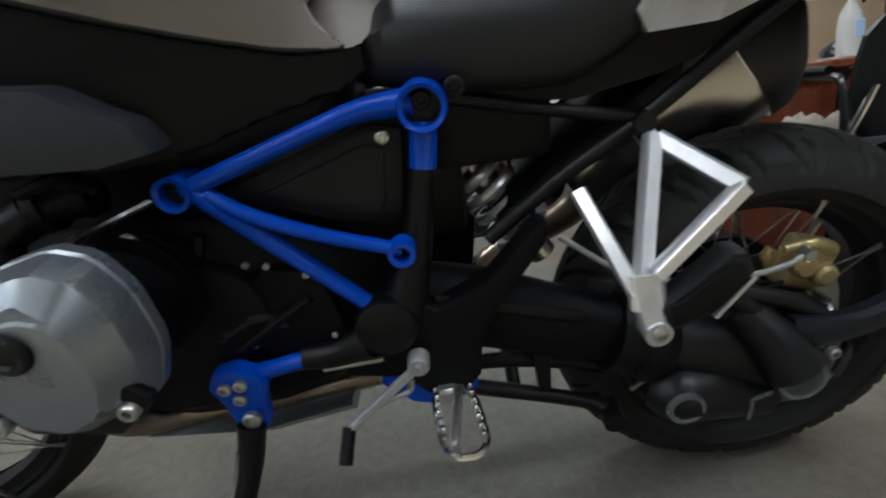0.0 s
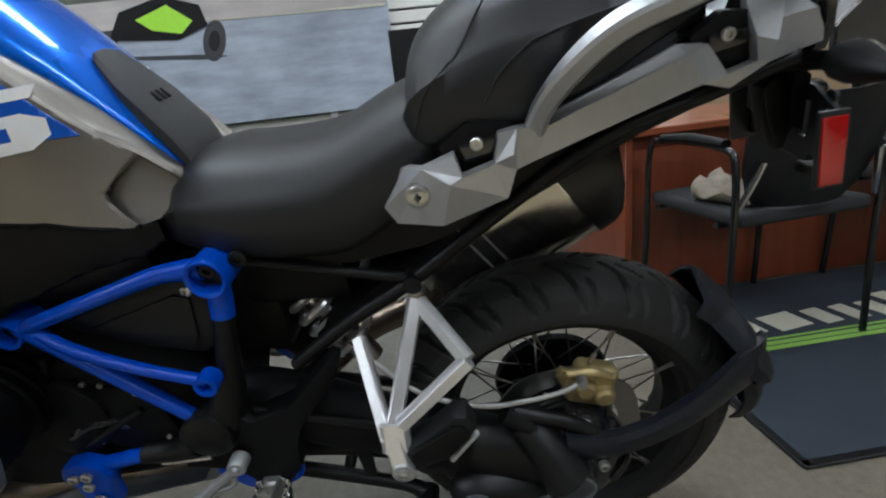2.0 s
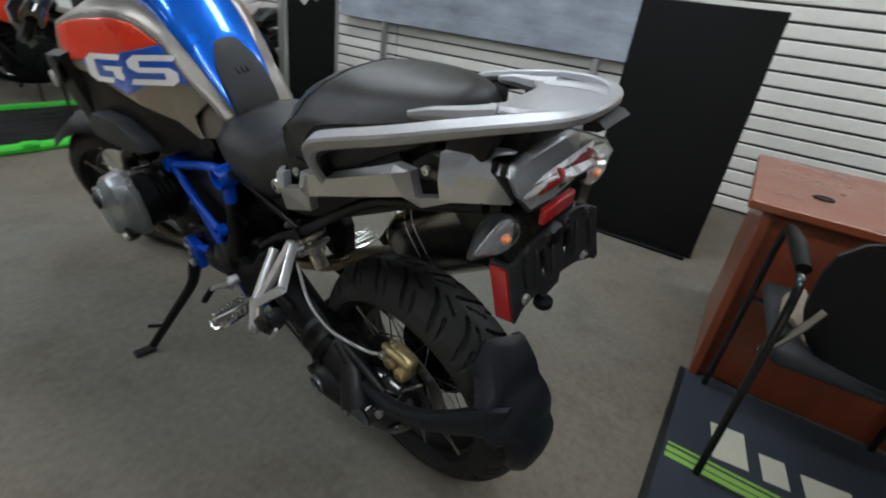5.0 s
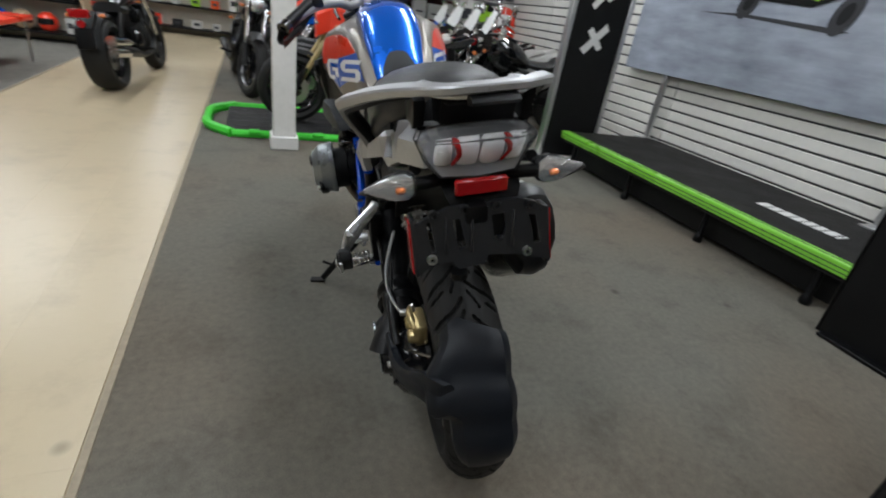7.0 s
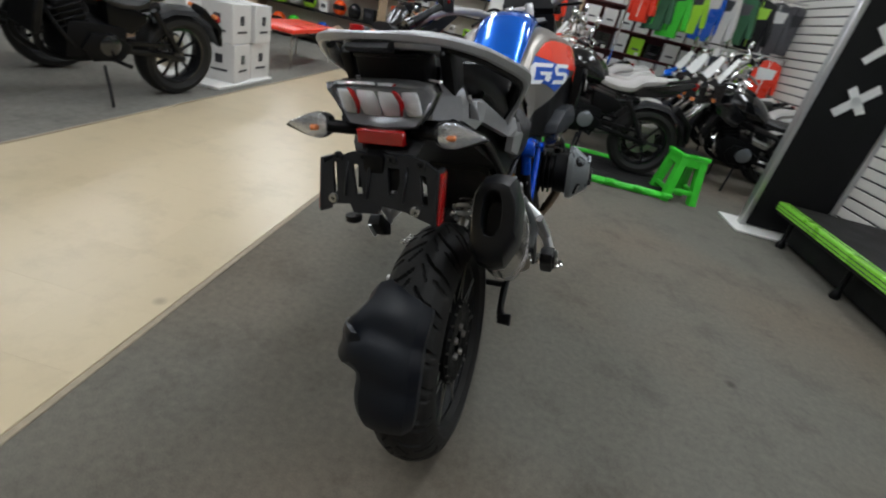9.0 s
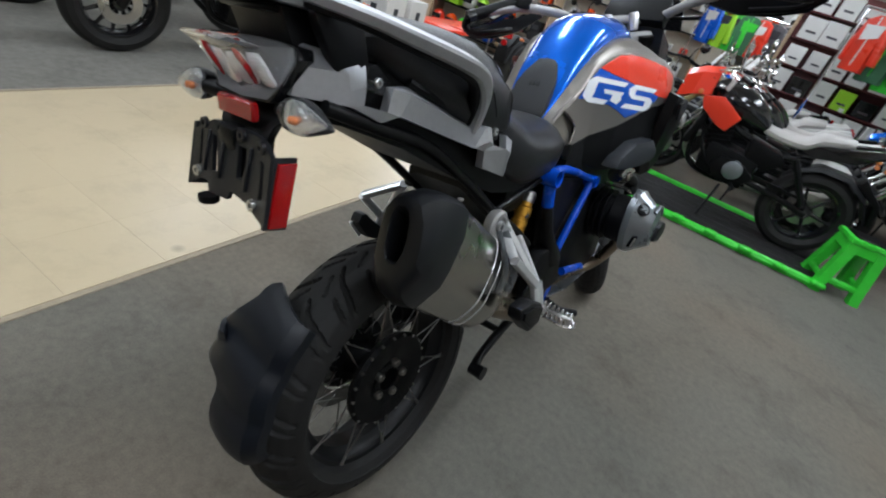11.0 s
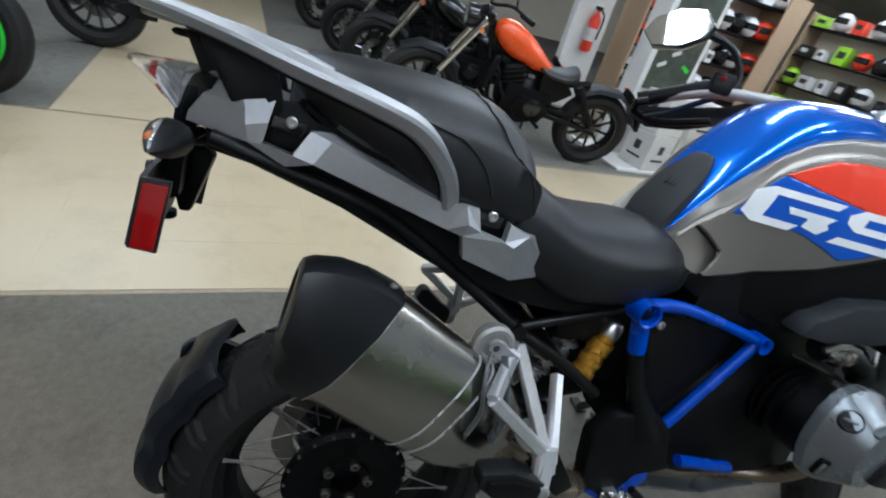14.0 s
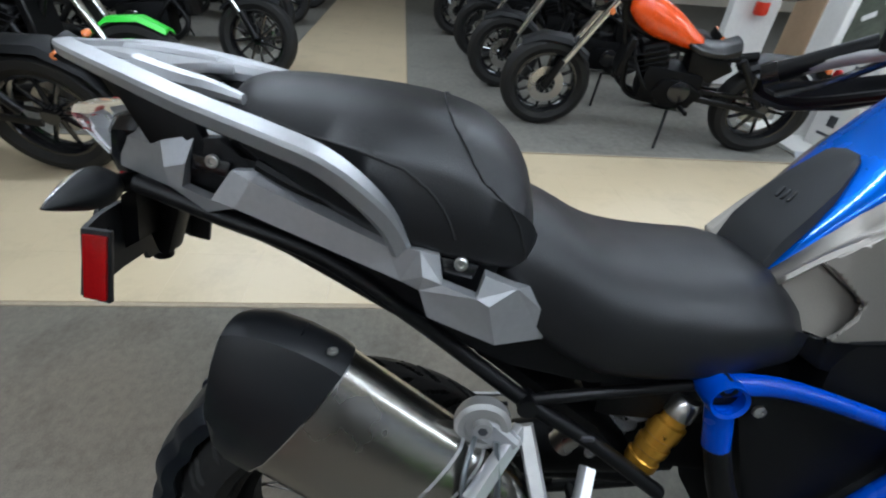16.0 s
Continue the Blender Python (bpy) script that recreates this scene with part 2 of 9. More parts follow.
M = dict(
    carpet=mat("carpet", (0.146, 0.139, 0.118), 0.95, vary=0.24, grain=240, bump=1.0, bump_scale=400, spec=0.1, blotch=40.0, stain=0.14, spots=0.45, tint=(1.09, 0.98, 0.91)),
    carpet_far=mat("carpet_far", (0.180, 0.172, 0.150), 0.95, vary=0.30, grain=200, bump=0.8, bump_scale=300, spec=0.1, blotch=20.0, stain=0.10, spots=0.3),
    tile=mat("vinyl_tile", (0.510, 0.417, 0.273), 0.32, vary=0.012, grain=30, blotch=0.6, rand=0.014, color2=(0.517, 0.425, 0.281), world=True, spots=0.40, stain=0.085, rough_vary=0.0),
    tile_joint=mat("tile_joint", (0.42, 0.335, 0.21), 0.6, vary=0.2, grain=40),
    trim_strip=mat("edge_strip", (0.30, 0.245, 0.17), 0.6, vary=0.2, grain=40),
    wall=mat("wall_paint", (0.74, 0.68, 0.57), 0.8, vary=0.05, grain=30, bump=0.1),
    slat=mat("slat_board", (0.74, 0.72, 0.67), 0.5, vary=0.05, grain=20),
    ceiling=mat("ceiling_tile", (0.72, 0.70, 0.65), 0.9, vary=0.08, grain=90, bump=0.3),
    rubber_mat=mat("rubber_mat", (0.034, 0.041, 0.053), 0.85, vary=0.3, grain=300, bump=0.6, bump_scale=500, spec=0.2),
    mat_cream=mat("mat_cream", (0.52, 0.50, 0.40), 0.85, vary=0.12, grain=200),
    mat_green=mat("mat_green", (0.22, 0.42, 0.07), 0.8, vary=0.15, grain=200),
    wood_red=mat("red_veneer", (0.165, 0.034, 0.014), 0.34, vary=0.3, grain=18, stretch=(1, 1, 0.12), color2=(0.24, 0.055, 0.022), coat=0.2),
    wood_top=mat("desk_top_veneer", (0.22, 0.055, 0.022), 0.3, vary=0.25, grain=18, stretch=(1, 0.15, 1), coat=0.3),
    black_board=mat("black_board", (0.0040, 0.0040, 0.0040), 0.55, vary=0.25, grain=50, spec=0.25),
    plat_top=mat("ribbed_black", (0.013, 0.012, 0.0115), 0.7, vary=0.3, grain=120, bump=0.5, bump_scale=300, spec=0.3),
    green_alu=mat("green_trim", (0.22, 0.62, 0.05), 0.3, vary=0.1, grain=20, stretch=(1, 0.05, 1)),
    green_plastic=mat("green_plastic", (0.05, 0.62, 0.04), 0.35, vary=0.1, grain=20, bump=0.05),
    silver_trim=mat("silver_extrusion", (0.55, 0.55, 0.55), 0.35, metal=0.9, vary=0.06, grain=50),
    white_paint=mat("white_paint", (0.74, 0.73, 0.70), 0.45, vary=0.06, grain=30, bump=0.08, bump_scale=120),
    white_print=mat("white_print", (0.78, 0.78, 0.76), 0.5, vary=0.04, grain=80),
    card_white=mat("white_card", (0.60, 0.585, 0.565), 0.7, vary=0.05, grain=30),
    ink=mat("ink", (0.03, 0.03, 0.035), 0.6, vary=0.1),
    black_plastic=mat("black_plastic", (0.0023, 0.0023, 0.0027), 0.45, vary=0.25, grain=200, bump=0.12, bump_scale=700, spec=0.20),
    black_gloss=mat("black_gloss", (0.008, 0.008, 0.009), 0.16, vary=0.2, grain=30, coat=0.3),
    dark_plastic=mat("dark_grey_plastic", (0.0060, 0.0063, 0.0072), 0.48, vary=0.2, grain=250, bump=0.25, bump_scale=900, spec=0.28),
    guard=mat("mudguard_plastic", (0.0062, 0.0080, 0.0120), 0.42, vary=0.2, grain=150, bump=0.15, bump_scale=500, spec=0.32),
    frame_black=mat("black_powder_coat", (0.0026, 0.0026, 0.0030), 0.38, vary=0.25, grain=200, bump=0.2, bump_scale=800, spec=0.26),
    cast_black=mat("black_casting", (0.0020, 0.0020, 0.0024), 0.50, vary=0.3, grain=120, bump=0.4, bump_scale=500, spec=0.15),
    plate_plastic=mat("plate_holder_plastic", (0.0135, 0.0142, 0.0165), 0.45, vary=0.2, grain=250, bump=0.2, bump_scale=900, spec=0.4),
    satin_black=mat("satin_black_casting", (0.0040, 0.0041, 0.0047), 0.44, vary=0.25, grain=120, bump=0.15, bump_scale=400, spec=0.34),
    blue_frame=mat("blue_powder_coat", (0.0003, 0.050, 0.40), 0.24, vary=0.12, grain=60, bump=0.05, bump_scale=400, spec=0.28),
    blue_paint=mat("blue_paint", (0.0002, 0.135, 0.74), 0.24, metal=0.5, vary=0.05, grain=200, coat=1.0, spec=0.2),
    silver_paint=mat("silver_paint", (0.33, 0.324, 0.314), 0.50, metal=0.55, vary=0.05, grain=400),
    warm_silver=mat("matt_warm_silver", (0.235, 0.216, 0.192), 0.42, metal=0.80, vary=0.06, grain=500),
    red_paint=mat("red_paint", (0.80, 0.045, 0.016), 0.32, vary=0.06, grain=100, coat=0.25),
    decal_blue=mat("decal_blue", (0.001, 0.085, 0.50), 0.3, vary=0.05, coat=0.3),
    grey_seat=mat("grey_seat_vinyl", (0.42, 0.40, 0.38), 0.5, vary=0.1, grain=200, bump=0.2, bump_scale=500),
    maroon=mat("maroon_board", (0.10, 0.016, 0.018), 0.5, vary=0.2, grain=40),
    jacket_green=mat("dark_green_cloth", (0.05, 0.16, 0.08), 0.85, vary=0.3, grain=90, bump=0.5, bump_scale=120),
    jacket_grey=mat("grey_cloth", (0.10, 0.10, 0.11), 0.85, vary=0.35, grain=60, bump=0.5, bump_scale=120),
    decal_white=mat("decal_white", (0.86, 0.87, 0.89), 0.35, vary=0.04, coat=0.3),
    decal_pale=mat("decal_pale_blue", (0.42, 0.60, 0.82), 0.25, vary=0.05, coat=0.6),
    cap_black=mat("satin_cap_black", (0.0060, 0.0066, 0.0080), 0.34, vary=0.2, grain=250, bump=0.12, bump_scale=900, spec=0.45),
    duct_grey=mat("duct_grey_plastic", (0.020, 0.0225, 0.027), 0.5, vary=0.15, grain=250, bump=0.2, bump_scale=900, spec=0.35),
    alu=mat("satin_aluminium", (0.400, 0.406, 0.418), 0.42, metal=0.70, vary=0.07, grain=120, bump=0.08, bump_scale=600),
    alu_bright=mat("polished_aluminium", (0.70, 0.70, 0.71), 0.30, metal=0.75, vary=0.08, grain=90, bump=0.06, bump_scale=500),
    grey_cast=mat("grey_casting", (0.215, 0.235, 0.250), 0.30, metal=0.65, vary=0.1, grain=120, bump=0.08, bump_scale=500),
    chrome=mat("chrome", (0.72, 0.72, 0.72), 0.12, metal=1.0, vary=0.05),
    steel=mat("steel", (0.48, 0.47, 0.45), 0.3, metal=1.0, vary=0.1, grain=80),
    brushed=mat("brushed_steel", (0.42, 0.405, 0.375), 0.22, metal=1.0, vary=0.08, grain=60, stretch=(1, 0.03, 1), bump=0.08, bump_scale=80),
    zinc=mat("zinc_bolt", (0.50, 0.50, 0.48), 0.32, metal=0.9, vary=0.1),
    gold=mat("gold_anodised", (0.42, 0.33, 0.16), 0.36, metal=0.7, vary=0.12, grain=80, bump=0.1),
    gold_bright=mat("orange_gold", (0.72, 0.38, 0.05), 0.28, metal=0.8, vary=0.1, grain=60),
    heat_steel=mat("heat_tinted_steel", (0.34, 0.26, 0.18), 0.30, metal=0.9, vary=0.3, grain=20, blotch=8, color2=(0.30, 0.25, 0.20)),
    seat=mat("seat_vinyl", (0.0095, 0.0096, 0.0106), 0.42, vary=0.15, grain=300, bump=0.22, bump_scale=650, blotch=4, spec=0.38),
    seat_side=mat("seat_vinyl_smooth", (0.0085, 0.0085, 0.0094), 0.46, vary=0.15, grain=300, bump=0.12, bump_scale=900),
    thread=mat("stitching", (0.006, 0.006, 0.006), 0.8, vary=0.1),
    tyre=mat("tyre_rubber", (0.0135, 0.0130, 0.0124), 0.62, vary=0.25, grain=180, bump=0.2, bump_scale=500, blotch=6, spec=0.28),
    pad_rubber=mat("pad_rubber", (0.018, 0.019, 0.021), 0.55, vary=0.2, grain=250, bump=0.2, bump_scale=900, spec=0.4),
    spoke=mat("spoke_steel", (0.34, 0.33, 0.31), 0.35, metal=1.0, vary=0.1),
    red_lens=mat("red_reflector", (0.34, 0.005, 0.006), 0.22, vary=0.15, grain=400, coat=0.3),
    red_lens_dark=mat("dark_red_lens", (0.20, 0.006, 0.006), 0.15, vary=0.2, grain=300, coat=0.6),
    amber=mat("amber_bulb", (0.70, 0.20, 0.06), 0.25, vary=0.1, coat=0.5),
    reflector=mat("lamp_reflector", (0.74, 0.76, 0.80), 0.12, metal=0.85, vary=0.08, grain=120, bump=0.7, bump_scale=140),
    bottle_plastic=frosted("bottle_plastic", (0.86, 0.88, 0.84), 0.25, 0.55),
    lens_plastic=frosted("lens_plastic", (0.94, 0.95, 0.96), 0.03, 0.975),
    lamp_white=mat("lamp_cell_white", (0.88, 0.88, 0.90), 0.16, metal=0.12, vary=0.08, grain=150, bump=0.25, bump_scale=220),
    bowl_grey=mat("lamp_bowl_grey", (0.20, 0.20, 0.21), 0.25, metal=0.3, vary=0.10, grain=60),
    screen_glass=mat("dash_screen", (0.03, 0.035, 0.045), 0.1, vary=0.1),
    mirror=mat("mirror_glass", (0.90, 0.90, 0.90), 0.03, metal=1.0, vary=0.01, rough_vary=0.01),
    orange_paint=mat("orange_paint", (0.80, 0.085, 0.006), 0.28, vary=0.06, coat=0.35),
    cloth=mat("chair_fabric", (0.020, 0.021, 0.023), 0.9, vary=0.2, grain=400, bump=0.4, bump_scale=600),
    glove=mat("glove_leather", (0.24, 0.195, 0.15), 0.8, vary=0.3, grain=60, bump=0.4, bump_scale=150),
    asphalt_print=mat("printed_asphalt", (0.25, 0.28, 0.34), 0.5, vary=0.30, grain=6, blotch=1.6, color2=(0.42, 0.46, 0.54), stretch=(1, 0.35, 1.6)),
    verge_print=mat("printed_verge", (0.40, 0.36, 0.34), 0.5, vary=0.25, grain=5, blotch=2.0, stretch=(1, 0.3, 2.0)),
    hedge_print=mat("printed_hedge", (0.06, 0.07, 0.05), 0.5, vary=0.5, grain=14, blotch=4),
    lime=mat("lime_plastic", (0.35, 0.70, 0.03), 0.35, vary=0.1),
    tan_board=mat("tan_board", (0.42, 0.30, 0.19), 0.7, vary=0.08, grain=25),
)

# ---- mesh helpers ----


def part(name, bm, material, parent=None, label="", m=None, sharp=38):
    """Links a bmesh as one mesh object under a thing or a part."""
    me = bpy.data.meshes.new(name)
    bmesh.ops.recalc_face_normals(bm, faces=bm.faces)
    bm.to_mesh(me)
    bm.free()
    me.materials.append(material)
    if sharp:
        me.shade_smooth()
        me.set_sharp_from_angle(angle=radians(sharp))
    ob = new(name, me)
    if parent:
        ob.parent = parent
    if m is not None:
        ob.matrix_basis = m
    if label:
        tagged(ob, label)
    return ob


def again(ob, m, parent=None):
    """One more object on the same mesh, beside ob."""
    o = ob.copy()
    scene.collection.objects.link(o)
    o.parent = parent or ob.parent
    o.matrix_basis = m
    return o


def thing(name, label, category, m=None, group="", kind=""):
    ob = tagged(new(name), label, category, group, kind)
    if m is not None:
        ob.matrix_basis = m
    return ob


def box(c, s, rot=None, bev=0.004, bm=None, seg=1):
    bm = bm or bmesh.new()
    m = Matrix.Translation(c) @ (rot or Matrix()) @ Matrix.Diagonal((*s, 1))
    r = bmesh.ops.create_cube(bm, size=1, matrix=m)
    if bev:
        es = list({e for v in r["verts"] for e in v.link_edges})
        bmesh.ops.bevel(bm, geom=es, offset=min(bev, min(s) * 0.45), segments=seg, profile=0.6, affect="EDGES")
    return bm


def loft(rings, bm=None, caps=True, closed=True):
    """Skin over rings of equally many points."""
    bm = bm or bmesh.new()
    vs = [[bm.verts.new(p) for p in ring] for ring in rings]
    n = len(rings[0])
    for a, b in zip(vs, vs[1:]):
        for i in range(n if closed else n - 1):
            j = (i + 1) % n
            bm.faces.new((a[i], a[j], b[j], b[i]))
    if caps and closed:
        bm.faces.new(vs[0][::-1])
        bm.faces.new(vs[-1])
    return bm


def curve_points(pts, n=6):
    """Catmull-Rom points through pts."""
    P = [Vector(p) for p in pts]
    if len(P) < 3:
        return P
    P = [2 * P[0] - P[1]] + P + [2 * P[-1] - P[-2]]
    out = []
    for i in range(1, len(P) - 2):
        a, b, c, d = P[i - 1 : i + 3]
        for k in range(n):
            t = k / n
            out.append(0.5 * (2 * b + (c - a) * t + (2 * a - 5 * b + 4 * c - d) * t * t + (3 * b - a - 3 * c + d) * t**3))
    return out + [P[-2]]


def tube(pts, r, seg=10, bm=None, n=5, flat=1.0, up=(0, 0, 1)):
    """A round or flattened bar along points; r is one radius or one for each given point."""
    P = curve_points(pts, n)
    rs = list(r) if isinstance(r, (list, tuple)) else None
    rings = []
    prev = None
    for i, p in enumerate(P):
        d = (P[min(i + 1, len(P) - 1)] - P[max(i - 1, 0)]).normalized()
        ref = prev if prev is not None else Vector(up)
        if abs(d.dot(ref)) > 0.95:
            ref = Vector((1, 0, 0)) if abs(d.x) < 0.9 else Vector((0, 1, 0))
        s = d.cross(ref).normalized()
        u = s.cross(d).normalized()
        prev = u
        if rs:
            k = i / (len(P) - 1) * (len(rs) - 1)
            a = min(int(k), len(rs) - 2) if len(rs) > 1 else 0
            rad = rs[a] + (rs[a + 1] - rs[a]) * (k - a)
        else:
            rad = r
        rings.append([p + s * (rad * flat * math.cos(q)) + u * (rad * math.sin(q)) for q in [2 * math.pi * j / seg for j in range(seg)]])
    return loft(rings, bm)


def rod(a, b, r, seg=10, bm=None, r2=None):
    return tube([a, b], r if r2 is None else [r, r2], seg, bm)


def lathe(profile, seg=24, m=None, bm=None, axis="x"):
    """Turns (along, radius) points round an axis."""
    bm = bm or bmesh.new()
    m = m or Matrix()
    rings = []
    for a, r in profile:
        ring = []
        for j in range(seg):
            q = 2 * math.pi * j / seg
            c, s = r * math.cos(q), r * math.sin(q)
            p = {"x": (a, c, s), "y": (s, a, c), "z": (c, s, a)}[axis]
            ring.append(m @ Vector(p))
        rings.append(ring)
    whole = tuple(profile[0]) == tuple(profile[-1])
    loft(rings, bm, caps=not whole)
    if whole:
        bmesh.ops.remove_doubles(bm, verts=bm.verts, dist=1e-6)
    return bm


def prism(poly, x0, x1, bev=0.004, bm=None, xf=None, seg=2):
    """A plate with the outline poly in y and z, between two values of x; xf(y, z) shifts it sideways."""
    own = bmesh.new()
    xf = xf or (lambda y, z: 0)
    a = [own.verts.new((x0 + xf(y, z), y, z)) for y, z in poly]
    b = [own.verts.new((x1 + xf(y, z), y, z)) for y, z in poly]
    own.faces.new(a[::-1])
    own.faces.new(b)
    for i in range(len(poly)):
        j = (i + 1) % len(poly)
        own.faces.new((a[i], a[j], b[j], b[i]))
    bmesh.ops.recalc_face_normals(own, faces=own.faces)
    if bev:
        bmesh.ops.bevel(own, geom=list(own.edges), offset=bev, segments=seg, profile=0.6, affect="EDGES", clamp_overlap=True)
    if bm is None:
        return own
    tmp = bpy.data.meshes.new("tmp")
    own.to_mesh(tmp)
    own.free()
    bm.from_mesh(tmp)
    bpy.data.meshes.remove(tmp)
    return bm


def bolt(p, r=0.007, h=0.006, axis="x", sign=-1, bm=None):
    """A hexagon-socket cap screw head."""
    m = Matrix.Translation(p)
    prof = [(0, r), (sign * h * 0.8, r), (sign * h, r * 0.82), (sign * h, r * 0.5), (sign * h * 0.4, r * 0.42), (sign * h * 0.4, 0.0005)]
    return lathe(prof, 12, m, bm, axis)


def resample(poly, step):
    """More points along a closed outline."""
    out = []
    for i, a in enumerate(poly):
        b = poly[(i + 1) % len(poly)]
        n = max(1, int(math.hypot(b[0] - a[0], b[1] - a[1]) / step))
        out += [(a[0] + (b[0] - a[0]) * k / n, a[1] + (b[1] - a[1]) * k / n) for k in range(n)]
    return out


def curve_points4(rows, n):
    A = np.array(rows, float)
    t = np.linspace(0, len(A) - 1, (len(A) - 1) * n + 1)
    P = np.vstack([2 * A[0] - A[1], A, 2 * A[-1] - A[-2]])
    out = []
    for v in t:
        i = min(int(v), len(A) - 2)
        f = v - i
        a, b, c, d = P[i], P[i + 1], P[i + 2], P[i + 3]
        out.append(0.5 * (2 * b + (c - a) * f + (2 * a - 5 * b + 4 * c - d) * f * f + (3 * b - a - 3 * c + d) * f**3))
    return out

# ---- room ----
X0, X1, Y0, Y1 = -13.0, 3.3, -6.0, 24.0


def slab(name, c, s, material, label, category="wall", bev=0.0):
    ob = part(name, box(c, s, None, bev), material, None, label, ROOM, sharp=0)
    return tagged(ob, "", category, "", "structure")


slab("ground", ((X0 + X1) / 2, (Y0 + Y1) / 2, -0.105), (X1 - X0, Y1 - Y0, 0.2), M["trim_strip"], "concrete slab under the floor coverings", "ground")
TX0, TX1 = -2.53, -0.978                     # the tiled aisle
CY0, CY1 = -1.11, 0.11                       # the tiled cross aisle
slab("floor_carpet", ((TX1 + 0.012 + X1) / 2, (Y0 + Y1) / 2, -0.003), (X1 - TX1 - 0.012, Y1 - Y0, 0.006), M["carpet"], "grey-brown short-pile carpet", "carpet")
slab("floor_carpet_2", ((X0 + TX0) / 2 - 0.006, (CY1 + Y1) / 2 + 0.006, -0.003), (TX0 - X0 - 0.012, Y1 - CY1 - 0.012, 0.006), M["carpet_far"], "grey carpet under a row of motorcycles", "carpet")
slab("floor_carpet_3", ((X0 + TX0) / 2 - 0.006, (Y0 + CY0) / 2 - 0.006, -0.003), (TX0 - X0 - 0.012, CY0 - Y0 - 0.012, 0.006), M["carpet_far"], "grey carpet under a row of motorcycles", "carpet")
slab("trim_carpet_edge", (TX1 + 0.004, (Y0 + Y1) / 2, -0.0005), (0.022, Y1 - Y0, 0.009), M["trim_strip"], "brown rubber carpet edge strip", "edge strip", 0.002)
slab("trim_far_edge", (TX0 - 0.004, (CY1 + Y1) / 2, -0.0005), (0.018, Y1 - CY1, 0.008), M["trim_strip"], "brown rubber carpet edge strip", "edge strip", 0.002)

for name, c, s, lab in (
    ("wall_west", (X0 - 0.1, (Y0 + Y1) / 2, CEIL / 2), (0.2, Y1 - Y0 + 0.4, CEIL), "cream painted wall"),
    ("wall_east", (X1 + 0.1, (Y0 + Y1) / 2, CEIL / 2), (0.2, Y1 - Y0 + 0.4, CEIL), "cream painted wall behind the slat boards"),
    ("wall_south", ((X0 + X1) / 2, Y0 - 0.1, CEIL / 2), (X1 - X0, 0.2, CEIL), "cream painted wall"),
    ("wall_north", ((X0 + X1) / 2, Y1 + 0.1, CEIL / 2), (X1 - X0, 0.2, CEIL), "cream painted wall"),
):
    slab(name, c, s, M["wall"], lab)
slab("ceiling", ((X0 + X1) / 2, (Y0 + Y1) / 2, CEIL + 0.1), (X1 - X0 + 0.4, Y1 - Y0 + 0.4, 0.2), M["ceiling"], "white suspended ceiling", "ceiling")
tube_glow = glow("tube_glow", (0.95, 0.98, 1.0), 7.0)
fix = None
for lx, ly, turn in LAMP_ROWS:
    m = ROOM @ pose(lx, ly, CEIL, 0, 0, turn)
    if fix is None:
        fix = thing("ceiling_light", "white twin-tube ceiling light", "ceiling light", m, "ceiling lights")
        part("housing", box((0, 0, -0.03), (0.34, 2.46, 0.06), None, 0.008), M["white_paint"], fix)
        for sx in (-0.08, 0.08):
            part("tube", rod((sx, -1.2, -0.085), (sx, 1.2, -0.085), 0.019, 10), tube_glow, fix)
        for sy in (-1.21, 1.21):
            part("end_plate", box((0, sy, -0.08), (0.30, 0.02, 0.06), None, 0.004), M["white_paint"], fix)
    else:
        copy_thing(fix, m)

# slat wall: separate boards with dark gaps
slatwall = tagged(part("wall_slats", box((3.28, 4.05, 1.2), (0.02, 12.7, 2.4), None, 0), M["ink"], None, "white slat wall boards with dark grooves", ROOM, sharp=0), "", "slat wall", "", "structure")
first = None
for k in range(24):
    z = 0.06 + 0.1 * k
    for j in range(5):
        yc = -2.3 + 1.27 + 2.54 * j
        if first is None:
            first = part("slat", box((0, 0, 0), (0.022, 2.53, 0.084), None, 0.006), M["slat"], slatwall, m=Matrix.Translation((3.258, yc, z)))
        else:
            again(first, Matrix.Translation((3.258, yc, z)))
pin = thing("notice_board", "tan pin board on the wall", "board", ROOM @ pose(3.22, -3.2, 0))
part("board", box((0, 0, 1.35), (0.05, 1.7, 2.5), None, 0.006), M["tan_board"], pin)

# display platform with a green edge
plat = thing("display_platform", "low black display platform with lime green aluminium edge", "platform", ROOM)
part("deck", box((2.72, 1.59, 0.255), (1.04, 2.64, 0.09), None, 0.005), M["plat_top"], plat)
part("edge_band", box((2.188, 1.59, 0.270), (0.024, 2.66, 0.062), None, 0.004), M["green_alu"], plat)
for dz in (-0.012, 0.012):
    part("edge_groove", box((2.1765, 1.59, 0.270 + dz), (0.004, 2.66, 0.005), None, 0), M["ink"], plat)
part("edge_top", box((2.215, 1.59, 0.3015), (0.075, 2.66, 0.006), None, 0.002), M["green_alu"], plat)
part("edge_top_groove", box((2.222, 1.59, 0.3050), (0.006, 2.66, 0.002), None, 0), M["ink"], plat)
part("kick_board", box((2.30, 1.59, 0.12), (0.02, 2.5, 0.16), None, 0.003), M["black_board"], plat)
leg = None
for x in (2.24, 3.1):
    for y in (0.42, 1.18, 1.95, 2.72):
        part("foot", lathe([(0, 0.03), (0.02, 0.034), (0.05, 0.025), (0.06, 0.018), (0.21, 0.018)], 12, Matrix.Translation((x, y, 0)), axis="z"), M["black_plastic"], plat)
